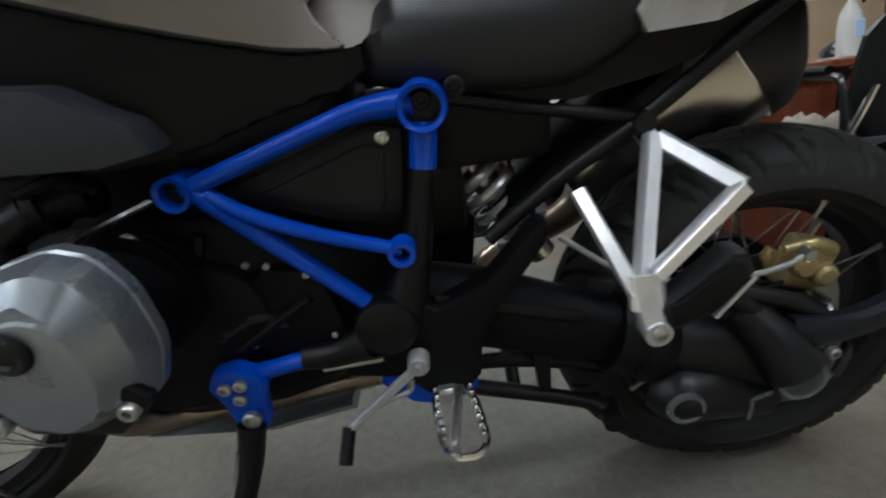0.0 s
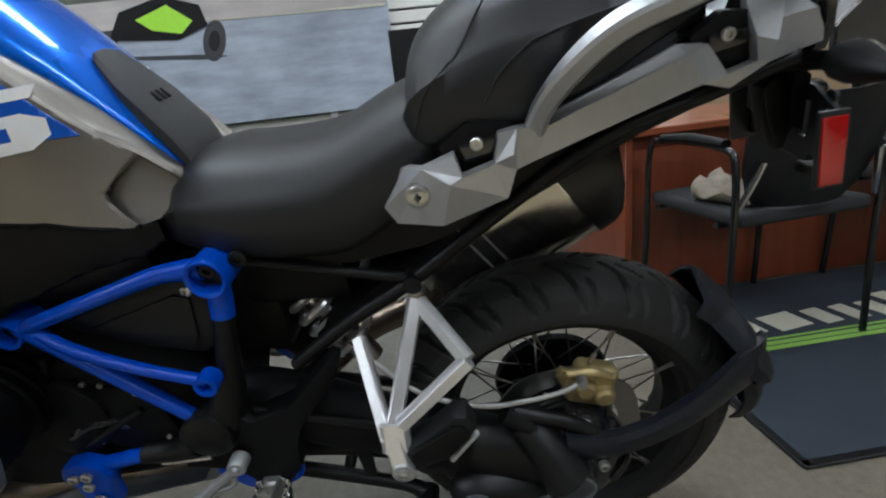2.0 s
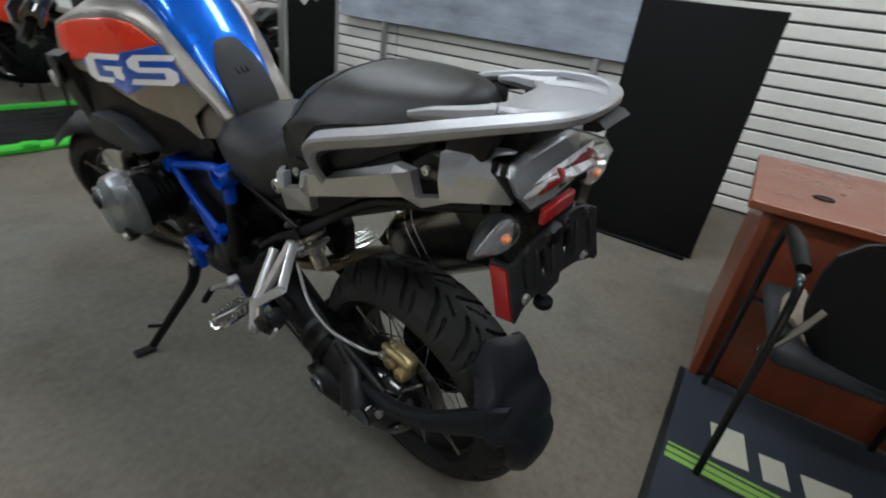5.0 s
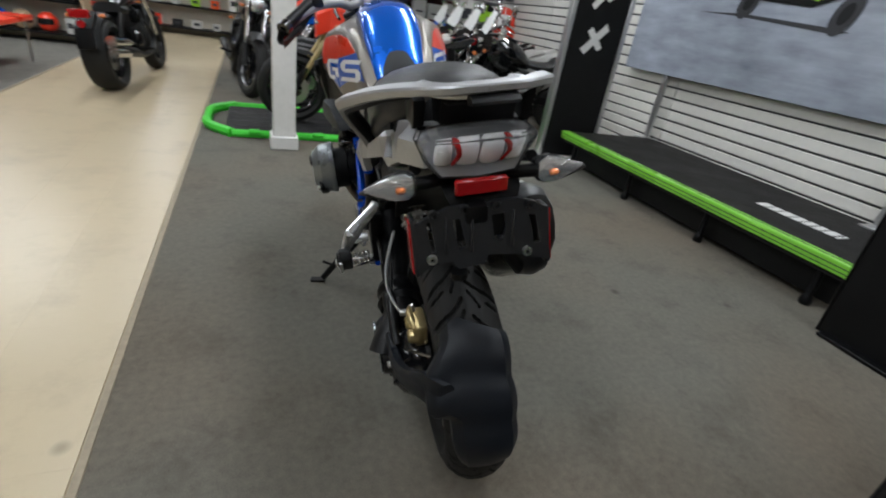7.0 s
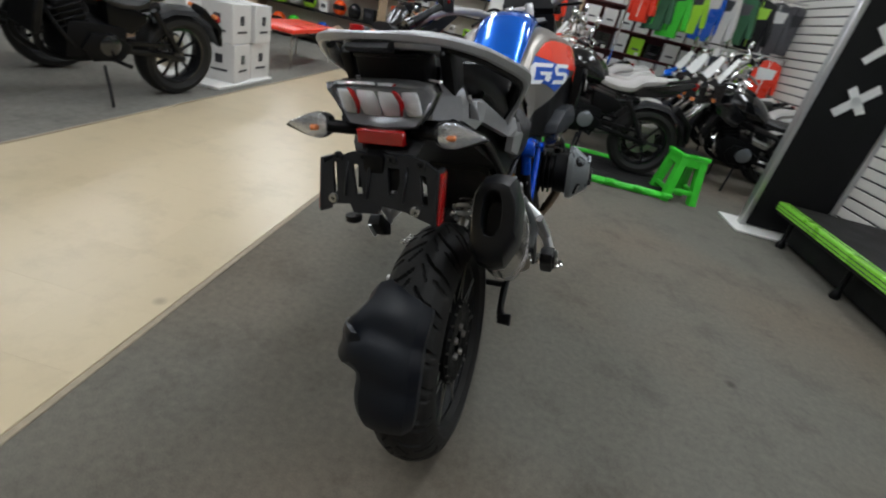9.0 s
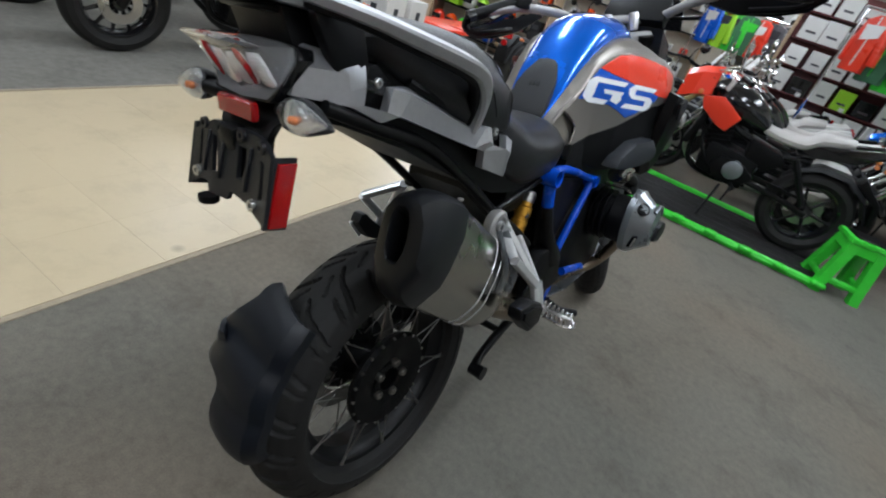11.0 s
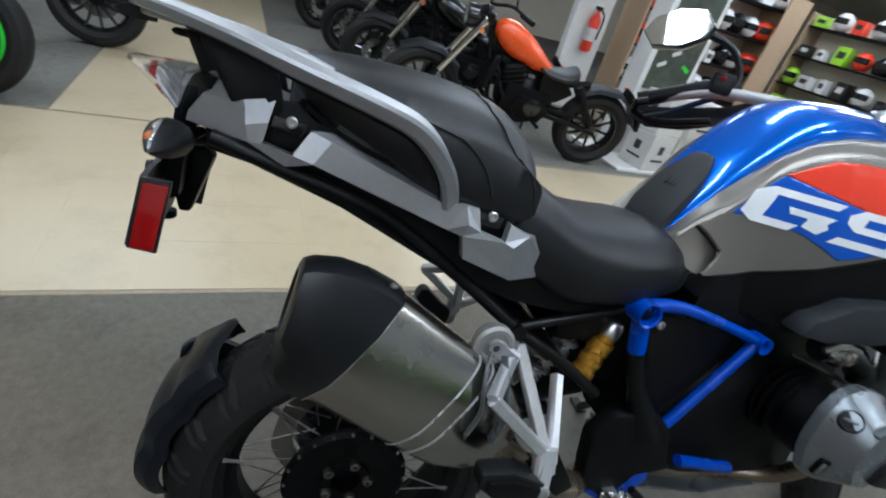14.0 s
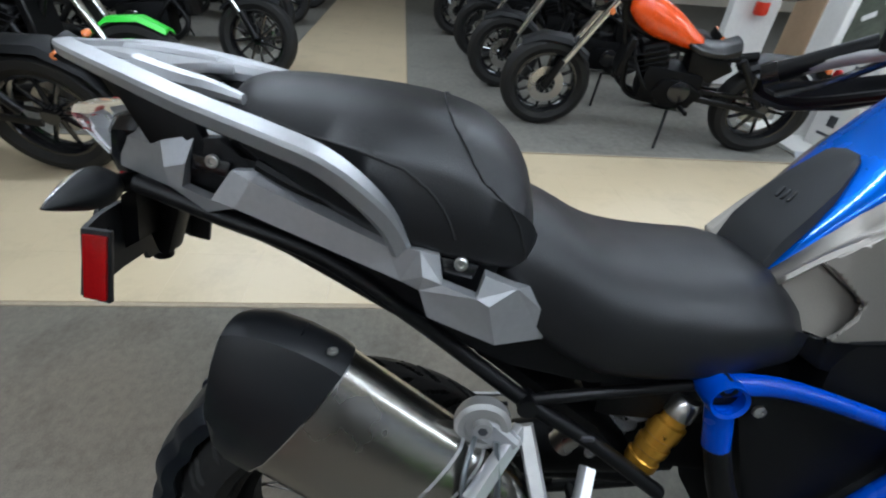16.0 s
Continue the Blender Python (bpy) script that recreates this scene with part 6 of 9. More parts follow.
    part("bulb", lathe([(-0.006, 0.002), (-0.004, 0.0045), (0.006, 0.0045), (0.009, 0.002)], 12, Matrix.Translation((s * 0.124 + IX, -0.303, IZ - 0.004))), M["amber"], lamp)
    o = part("lens", loft(lens), M["lens_plastic"], lamp)
    o.visible_shadow = False
lock = part("seat_lock", lathe([(-0.160, 0.004), (-0.172, 0.004), (-0.172, 0.011), (-0.170, 0.014), (-0.150, 0.015)], 24, Matrix.Translation((0, 0.196, 0.840))), M["steel"], moto, "round steel seat lock")
part("keyhole", box((-0.1725, 0.196, 0.840), (0.002, 0.003, 0.012), None, 0.0005), M["ink"], lock)

# rack plate behind the passenger seat, with two lips that run forward beside it
def rack_z(y):
    return 1.050 + 0.085 * max(0, -0.15 - y)


RK = [(0.0, -0.222), (0.040, -0.222), (0.066, -0.200), (0.086, -0.205), (0.078, -0.262), (0.066, -0.304), (0.050, -0.328), (0.028, -0.340), (0.0, -0.342)]
RK = RK + [(-x, y) for x, y in RK[::-1][1:-1]]
bm = bmesh.new()
lo = [bm.verts.new((x, y, rack_z(y) - 0.010)) for x, y in RK]
hi = [bm.verts.new((x, y, rack_z(y) + 0.004)) for x, y in RK]
bm.faces.new(lo[::-1])
bm.faces.new(hi)
for i in range(len(RK)):
    j = (i + 1) % len(RK)
    bm.faces.new((lo[i], lo[j], hi[j], hi[i]))
bmesh.ops.recalc_face_normals(bm, faces=bm.faces)
bmesh.ops.bevel(bm, geom=list(bm.edges), offset=0.0035, segments=2, profile=0.6, affect="EDGES", clamp_overlap=True)
rack = part("luggage_rack", bm, M["alu"], moto, "satin silver luggage rack with slots", sharp=28)
for s in (-1, 1):
    part("rack_lip", tube([(s * 0.074, -0.240, rack_z(-0.24) - 0.003), (s * 0.084, -0.195, 1.047), (s * 0.098, -0.150, 1.043), (s * 0.108, -0.112, 1.036)], [0.016, 0.0135, 0.010, 0.006], 8, flat=0.8), M["alu"], rack, sharp=25)
    part("rack_ridge", tube([(s * 0.070, -0.222, rack_z(-0.222) + 0.004), (s * 0.066, -0.280, rack_z(-0.28) + 0.005), (s * 0.050, -0.335, rack_z(-0.335) + 0.004)], 0.006, 6, flat=1.4), M["alu"], rack)
part("rack_underside", box((0, -0.255, 1.0410), (0.11, 0.09, 0.008), pose(0, 0, 0, -5, 0, 0), 0.005), M["black_plastic"], rack)
part("rack_bumper", loft([[(x, y, z) for y, z in ((-0.335, 1.048), (-0.354, 1.050), (-0.364, 1.056), (-0.356, 1.062), (-0.335, 1.064))] for x in (-0.034, -0.028, 0.028, 0.034)]), M["black_plastic"], rack)
part("rack_post", prism([(-0.200, 0.985), (-0.262, 0.995), (-0.285, 1.050), (-0.215, 1.045)], -0.060, 0.060, 0.006), M["black_plastic"], rack)

# ---- tail light ----
def tl_ring(y, k, lift, bow=0.0):
    half = [(0.0, 1.010), (0.055, 1.009), (0.088, 1.004), (0.097, 0.990), (0.086, 0.958), (0.066, 0.932), (0.0, 0.927)]
    pts = half + [(-x, z) for x, z in half[::-1][1:-1]]
    k = k * 0.91
    return [(x * k - 0.008, y - lift * (z - 0.966) + bow * (x / 0.09) ** 2, 0.968 + (z - 0.968) * k) for x, z in pts]


tail = part("tail_light", loft([tl_ring(-0.258, 1.02, -0.38), tl_ring(-0.266, 1.06, -0.38), tl_ring(-0.281, 1.07, -0.38), tl_ring(-0.284, 1.05, -0.38)]), M["black_gloss"], moto, "clear tail light with red strips between bright cells")
o = part("lens", loft([tl_ring(-0.2845, 1.045, -0.36), tl_ring(-0.302, 1.04, 0.30, 0.010), tl_ring(-0.318, 1.02, 0.80, 0.024), tl_ring(-0.326, 0.93, 0.84, 0.030)]), M["lens_plastic"], tail, "clear lens")
o.visible_shadow = False
part("lamp_bowl", loft([tl_ring(-0.2850, 0.98, -0.34), tl_ring(-0.2875, 0.95, -0.20), tl_ring(-0.2885, 0.86, -0.10)]), M["bowl_grey"], tail)


def lean_y(y, z):
    return y - 0.017 - 0.66 * (z - 0.968)


for x, w in ((-0.064, 0.0140), (-0.0265, 0.0180), (0.0115, 0.0180), (0.0480, 0.0145)):
    rings = []
    for k in range(9):
        f = k / 8
        z = 0.950 + 0.044 * f
        d = 0.010 * math.sin(math.pi * min(1.0, 0.12 + 0.88 * f)) ** 0.7
        ww = w * (0.82 + 0.18 * math.sin(math.pi * f) ** 0.5 if 0 < f < 1 else 0.82)
        rings.append([(x + ww * c, lean_y(-0.279 - d * q, z), z) for c, q in ((-1, 0), (-0.9, 0.55), (-0.5, 0.95), (0, 1.0), (0.5, 0.95), (0.9, 0.55), (1, 0))])
    cell = part("lamp_cell", loft(rings), M["lamp_white"], tail, "bright white lamp cell")
    for j in range(8):
        z = 0.9555 + 0.0046 * j
        f = (z - 0.950) / 0.044
        d = 0.010 * math.sin(math.pi * min(1.0, 0.12 + 0.88 * f)) ** 0.7
        part("cell_rib", tube([(x - w * 0.75, lean_y(-0.279 - d * 0.80, z), z), (x, lean_y(-0.2795 - d, z), z), (x + w * 0.75, lean_y(-0.279 - d * 0.80, z), z)], 0.0009, 5), M["lamp_white"], cell)
part("lamp_base", box((-0.0065, lean_y(-0.276, 0.943), 0.943), (0.078, 0.008, 0.007), None, 0.002), M["red_lens_dark"], tail)
for x in (-0.0465, 0.0310):
    part("red_bulb", tube([(x - 0.006, lean_y(-0.286, 0.996), 0.996), (x + 0.001, lean_y(-0.292, 0.988), 0.988), (x + 0.004, lean_y(-0.293, 0.972), 0.972), (x - 0.003, lean_y(-0.289, 0.954), 0.954)], [0.0030, 0.0046, 0.0046, 0.0030], 8), M["red_lens"], tail, "red lamp strip")
part("tail_cowl", loft([[(x * w - 0.006, y, z) for x, z in ((-1, z0), (-1, z1 - 0.010), (-0.85, z1), (0.85, z1), (1, z1 - 0.010), (1, z0))] for y, w, z0, z1 in ((-0.150, 0.098, 0.955, 0.980), (-0.205, 0.092, 0.950, 1.000), (-0.250, 0.078, 0.944, 1.0085), (-0.264, 0.070, 0.950, 1.0085))]), M["alu"], moto, "satin silver cowl", sharp=25)
part("rear_reflector", box((-0.006, -0.304, 0.917), (0.086, 0.012, 0.026), pose(0, 0, 0, 4, 0, 0), 0.003), M["red_lens"], moto, "red rear reflector")
part("tail_skirt", loft([[(-w, y, z), (w, y, z), (w, y - 0.02, z - 0.012), (-w, y - 0.02, z - 0.012)] for y, w, z in ((-0.24, 0.07, 0.94), (-0.275, 0.062, 0.915), (-0.285, 0.05, 0.885), (-0.29, 0.05, 0.84))]), M["black_plastic"], moto)

# ---- number plate holder, with slots right through ----
def holder_y(x, z):
    return -0.3215 - 0.17 * (0.876 - z) + 0.010 * (1 - ((x + 0.010) / 0.105) ** 2) + 0.016 * max(0.0, (-0.050 - x) / 0.07)


def slotted_plate(outline, slots, thick_y):
    """A plate in x and z with slots right through, bent a little about its middle."""
    bm = bmesh.new()
    es = []
    for loop in [outline] + slots:
        vs = [bm.verts.new((x, 0, z)) for x, z in resample(loop, 0.012)]
        es += [bm.edges.new((a, b)) for a, b in zip(vs, vs[1:] + vs[:1])]
    bmesh.ops.triangle_fill(bm, use_beauty=True, use_dissolve=False, edges=es)
    geo = bmesh.ops.extrude_face_region(bm, geom=list(bm.faces))
    moved = {v for v in geo["geom"] if isinstance(v, bmesh.types.BMVert)}
    for v in bm.verts:
        v.co.y = holder_y(v.co.x, v.co.z) + (thick_y if v in moved else 0.0)
    return bm


HOLDER = [(-0.120, 0.862), (-0.100, 0.873), (-0.060, 0.889), (0.052, 0.891), (0.078, 0.885), (0.097, 0.874), (0.103, 0.784), (0.074, 0.790), (0.046, 0.798), (0.000, 0.802), (-0.006, 0.788), (-0.052, 0.786), (-0.060, 0.800), (-0.092, 0.796), (-0.122, 0.778)]
SLOTS = [[(-0.098, 0.867), (-0.091, 0.868), (-0.087, 0.818), (-0.094, 0.816)], [(-0.058, 0.868), (-0.045, 0.869), (-0.036, 0.820), (-0.049, 0.818)], [(0.008, 0.868), (0.030, 0.869), (0.032, 0.846), (0.025, 0.824), (0.012, 0.824)], [(0.068, 0.864), (0.080, 0.862), (0.087, 0.816), (0.076, 0.814), (0.074, 0.838)]]
holder = part("plate_holder", slotted_plate(HOLDER, SLOTS, 0.007), M["plate_plastic"], moto, "black number plate holder without a plate", sharp=50)
for x0, x1 in ((-0.070, -0.066), (0.040, 0.044), (-0.028, -0.024)):
    part("holder_rib", box(((x0 + x1) / 2, holder_y(x0, 0.843) - 0.0015, 0.843), (0.004, 0.006, 0.062), pose(0, 0, 0, -9.5, 4, 0), 0.0015), M["plate_plastic"], holder)
part("holder_spine", prism([(-0.270, 0.90), (-0.318, 0.888), (-0.318, 0.868), (-0.300, 0.80), (-0.285, 0.80), (-0.255, 0.885)], -0.036, 0.002, 0.006), M["black_plastic"], holder)
for x, z in ((-0.086, 0.879), (0.070, 0.880), (-0.036, 0.883), (0.016, 0.883), (-0.094, 0.806), (0.064, 0.802)):
    part("holder_boss", lathe([(0.0, 0.009), (-0.006, 0.008), (-0.006, 0.004), (-0.001, 0.0035)], 14, Matrix.Translation((x, holder_y(x, z) + 0.001, z)), axis="y"), M["zinc"] if z < 0.81 else M["plate_plastic"], holder)
for s, x, f in ((-1, -0.1195, 0.014), (1, 0.0985, 0.0)):
    part("side_wing", prism([(y + f, z) for y, z in ((-0.286, 0.872), (-0.321, 0.874), (-0.338, 0.780), (-0.304, 0.774))], x - 0.004, x + 0.004, 0.002), M["plate_plastic"], holder)
    part("side_reflector", prism([(y + f, z) for y, z in ((-0.289, 0.866), (-0.317, 0.868), (-0.333, 0.783), (-0.306, 0.780))], x + s * 0.005 - 0.002, x + s * 0.005 + 0.003, 0.001), M["red_lens"], holder, "red side reflector")
part("holder_nut", bolt((-0.052, -0.328, 0.782), 0.015, 0.012, axis="z"), M["black_plastic"], holder)

# ---- silencer ----
A = Vector((0.160, -0.0530, 0.6925))
D = Vector((0.0, 0.83, -0.5577)).normalized()
N = Vector((1, 0, 0))
U = Vector((0, -D.z, D.y))
CAN = [(-0.010, 0.103), (0.014, 0.103), (0.031, 0.094), (0.0475, 0.050), (0.0530, -0.010), (0.0515, -0.045), (0.029, -0.094), (0.002, -0.103), (-0.028, -0.096), (-0.048, -0.060), (-0.050, 0.0), (-0.048, 0.055), (-0.032, 0.092)]


def rounded(poly, f):
    """Cuts every corner of an outline twice."""
    for _ in range(2):
        poly = [(a[0] + (b[0] - a[0]) * t, a[1] + (b[1] - a[1]) * t) for a, b in zip(poly, poly[1:] + poly[:1]) for t in (f, 1 - f)]
    return poly


BODY = rounded(CAN, 0.24)


def can_ring(s, k=1.0, tilt=0.0, top=1.0, low=1.0, kx=1.0, dx=0.0, section=CAN):
    """A cross-section of the silencer, s along its axis from the edge of the end cap."""
    out = []
    for x, u in section:
        u *= k * (top if u > 0 else low)
        out.append(A + D * (s + tilt * u) + N * (x * k * kx + dx) + U * u)
    return out


can = part("silencer", loft([can_ring(s, k, section=BODY) for s, k in ((-0.02, 0.995), (0.02, 1.0), (0.20, 0.995), (0.25, 0.96), (0.30, 0.81), (0.335, 0.57))]), M["brushed"], moto, "brushed steel silencer with a black end cap", sharp=24)
part("end_cap", loft([can_ring(0.004, 0.99, 0.05), can_ring(0.004, 1.025, 0.05), can_ring(-0.012, 1.03, 0.03), can_ring(-0.040, 1.02, -0.06, 0.955, 1.0), can_ring(-0.070, 0.99, -0.18, 0.86, 0.94), can_ring(-0.090, 0.93, -0.32, 0.72, 0.86), can_ring(-0.0985, 0.86, -0.40, 0.64, 0.80), can_ring(-0.101, 0.74, -0.42, 0.62, 0.78), can_ring(-0.102, 0.56, -0.42, 0.74, 0.84, 0.74, -0.004), can_ring(-0.0985, 0.52, -0.42, 0.74, 0.84, 0.74, -0.004), can_ring(-0.04, 0.48, -0.20, 0.74, 0.84, 0.74, -0.004)]), M["cap_black"], can, "satin black end cap with a tall outlet", sharp=30)
part("outlet", loft([can_ring(-0.043, 0.46, -0.20, 0.74, 0.84, 0.74, -0.004), can_ring(-0.0405, 0.46, -0.20, 0.74, 0.84, 0.74, -0.004)]), M["ink"], can)
part("cap_vent", loft([[A + D * (v + d) + N * x + U * (0.0985 + 0.10 * v + h + 0.004) for x, v, d in ((-0.012, -0.052, 0.0), (0.014, -0.052, 0.0), (0.006, -0.010, 0.0))] for h in (-0.004, 0.0015)]), M["black_gloss"], can)
part("cap_screw", bolt(A + D * -0.014 + U * 0.106 + N * 0.018, 0.006, 0.004, axis="z", sign=1), M["zinc"], can)
part("cap_screw", bolt(A + D * -0.062 - U * 0.066 + N * 0.002, 0.006, 0.006, axis="y"), M["zinc"], can)
for s in (0.165, 0.196):
    part("silencer_band", loft([can_ring(s + d, k, 0.05, section=BODY) for d, k in ((0, 0.985), (0.001, 1.006), (0.0045, 1.006), (0.0055, 0.981))]), M["alu_bright"], can)
part("cap_edge", loft([can_ring(0.003, 0.99, 0.05), can_ring(0.0035, 1.018, 0.05), can_ring(0.0062, 1.014, 0.05), can_ring(0.007, 0.98, 0.05)]), M["chrome"], can)
part("hanger_strap", tube([(0.178, 0.160, 0.690), (0.204, 0.150, 0.655), (0.2170, 0.150, 0.610), (0.2160, 0.135, 0.565)], 0.009, 8, flat=0.35), M["grey_cast"], can)
part("hanger_strap", tube([(0.178, 0.185, 0.685), (0.205, 0.190, 0.640), (0.2170, 0.190, 0.595), (0.2150, 0.180, 0.555)], 0.009, 8, flat=0.35), M["grey_cast"], can)
part("link_pipe", tube([A + D * 0.31, A + D * 0.37 - U * 0.02, (0.17, 0.38, 0.40), (0.10, 0.50, 0.345), (0.05, 0.62, 0.33)], [0.036, 0.030, 0.027, 0.027, 0.027], 16), M["heat_steel"], moto, "exhaust link pipe")
part("heat_guard", prism([(0.26, 0.50), (0.34, 0.42), (0.37, 0.44), (0.31, 0.53)], 0.205, 0.215, 0.004), M["black_plastic"], moto)

# ---- tank, side panels and front end ----
TANK_X = -0.008          # the tank's middle against the rear wheel's
TB = np.array([(0.490, 0.048, 0.846, 0.858), (0.507, 0.056, 0.870, 0.884), (0.545, 0.069, 0.924, 0.948), (0.575, 0.077, 0.965, 0.992), (0.61, 0.083, 1.000, 1.040), (0.66, 0.091, 1.044, 1.096), (0.70, 0.094, 1.070, 1.130), (0.74, 0.096, 1.088, 1.150), (0.80, 0.097, 1.103, 1.160), (0.88, 0.095, 1.112, 1.163), (0.95, 0.085, 1.106, 1.148), (1.00, 0.067, 1.082, 1.115)])
rows = curve_points4([tuple(r) for r in TB], 6)
rings = []
for y, xb, zb, zc in rows:
    shape = [(math.sin(a), math.cos(a) ** 0.86) for a in np.linspace(0, math.pi / 2 - 1e-4, 15)]
    half = [(xb * u, zb + (zc - zb) * v) for u, v in shape]
    top = [(-x, z) for x, z in half[::-1]] + half[1:]
    low = [(xb * 0.9, zb - 0.05), (-xb * 0.9, zb - 0.05)]
    rings.append([(x, y, z) for x, z in top + low])
tank = part("fuel_tank", loft(rings), M["blue_paint"], moto, "glossy blue fuel tank", sharp=50)
tank.location.x = TANK_X
part("filler_cap", lathe([(0, 0.045), (0.008, 0.045), (0.012, 0.040), (0.012, 0.002)], 28, pose(0, 0.90, 1.148, -4, 0, 0), axis="z"), M["black_plastic"], tank)


def side_x(y, z):
    """How far the tank's side panel stands out."""
    x = float(np.interp(y, [0.48, 0.52, 0.56, 0.60, 0.65, 0.75, 0.84, 0.91, 0.95, 1.08, 1.2], [0.070, 0.086, 0.103, 0.115, 0.133, 0.180, 0.205, 0.222, 0.234, 0.240, 0.215]))
    up = max(0.0, z - 0.955)
    x -= 2.0 * up * up + 0.06 * up
    x += 0.26 * max(0.0, 0.95 - z) * min(1.0, max(0.0, (0.66 - y) / 0.1))
    return x


def clip(poly, axis, value, keep_less):
    out = []
    for i, a in enumerate(poly):
        b = poly[(i + 1) % len(poly)]
        ia = (a[axis] <= value) == keep_less
        ib = (b[axis] <= value) == keep_less
        if ia:
            out.append(a)
        if ia != ib:
            t = (value - a[axis]) / (b[axis] - a[axis])
            out.append((a[0] + (b[0] - a[0]) * t, a[1] + (b[1] - a[1]) * t))
    return out


def skin(poly, surface, side, lift, step=0.010, bm=None):
    """Lays an outline in y and z on a curved surface, in small cells."""
    bm = bm or bmesh.new()
    ys, zs = [p[0] for p in poly], [p[1] for p in poly]
    y = math.floor(min(ys) / step) * step
    while y < max(ys):
        col = clip(clip(poly, 0, y, False), 0, y + step, True)
        z = math.floor(min(zs) / step) * step
        while col and z < max(zs):
            cell = clip(clip(col, 1, z, False), 1, z + step, True)
            if len(cell) > 2:
                try:
                    bm.faces.new([bm.verts.new((side * (surface(a, b) + lift), a, b)) for a, b in cell])
                except ValueError:
                    pass
            z += step
        y += step
    bmesh.ops.remove_doubles(bm, verts=bm.verts, dist=2e-4)
    return bm


def thick(ob, t, off=-1):
    m = ob.modifiers.new("thickness", "SOLIDIFY")
    m.thickness, m.offset = t, off
    return ob


EDGE = [(0.503, 0.880), (0.54, 0.916), (0.562, 0.934), (0.586, 0.954), (0.63, 1.006), (0.655, 1.028), (0.705, 1.058), (0.76, 1.074), (0.82, 1.078), (0.90, 1.072), (0.97, 1.056), (1.03, 1.034)]
LOW = [(0.551, 0.827), (0.590, 0.829), (0.625, 0.835), (0.66, 0.845), (0.697, 0.857), (0.759, 0.880), (0.808, 0.899), (0.88, 0.928), (0.98, 0.955), (1.05, 0.990)]
RIM = [(v[0], v[1]) for v in curve_points4(EDGE, 8)]
SILVER = LOW[:-1] + [(1.03, 0.985)] + [p for p in RIM[::-1] if p[0] > 0.536] + [(0.582, 0.874), (0.577, 0.856), (0.562, 0.838)]
RED = [(0.655, 1.023), (0.705, 1.050), (0.728, 1.061), (0.776, 1.067), (0.82, 1.066), (0.89, 1.060), (0.96, 1.048), (1.015, 1.030), (1.00, 0.990), (0.975, 0.962), (0.915, 0.967), (0.75, 1.0)]
BLUE = [(0.584, 0.942), (0.630, 1.000), (0.655, 1.022), (0.75, 0.9995), (0.915, 0.9665), (0.900, 0.950), (0.851, 0.930), (0.812, 0.912), (0.772, 0.901), (0.740, 0.916), (0.706, 0.930), (0.660, 0.940), (0.631, 0.944)]
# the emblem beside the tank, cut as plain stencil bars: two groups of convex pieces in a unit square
MARK = [
    [[(0, 0.8), (0.18, 1), (0.27, 0.81)], [(0.18, 1), (1, 1), (0.94, 0.81), (0.27, 0.81)], [(0, 0.8), (0.27, 0.81), (0.27, 0.20), (0, 0.2)], [(0, 0.2), (0.27, 0.20), (0.18, 0)], [(0.18, 0), (0.27, 0.20), (0.70, 0.20), (0.64, 0)], [(0.46, 0.60), (1.0, 0.60), (0.95, 0.43), (0.52, 0.43)], [(0.73, 0.43), (0.95, 0.43), (1.0, 0.30), (0.94, 0.10), (0.73, 0.20)]],
    [[(0, 0.8), (0.16, 1), (0.25, 0.81)], [(0.16, 1), (1, 1), (0.94, 0.81), (0.25, 0.81)], [(0, 0.8), (0.25, 0.81), (0.25, 0.60), (0.04, 0.58)], [(0.04, 0.58), (0.25, 0.60), (0.84, 0.60), (0.72, 0.42), (0.20, 0.42)], [(0.84, 0.60), (1, 0.46), (1, 0.18), (0.72, 0.20), (0.72, 0.42)], [(0.72, 0.20), (1, 0.18), (0.84, 0)], [(0.06, 0.20), (0.72, 0.20), (0.84, 0), (0, 0)]],
]


def mark_at(side, k, u, v):
    """Place in y and z of a point of the emblem; both sides read from left to right."""
    y = 0.591 + 0.148 * k + 0.136 * u + 0.025 * v if side > 0 else 0.897 - 0.150 * k - 0.136 * u - 0.004 * v
    return y, 0.932 + 0.067 * v - 0.06 * (y - 0.69)


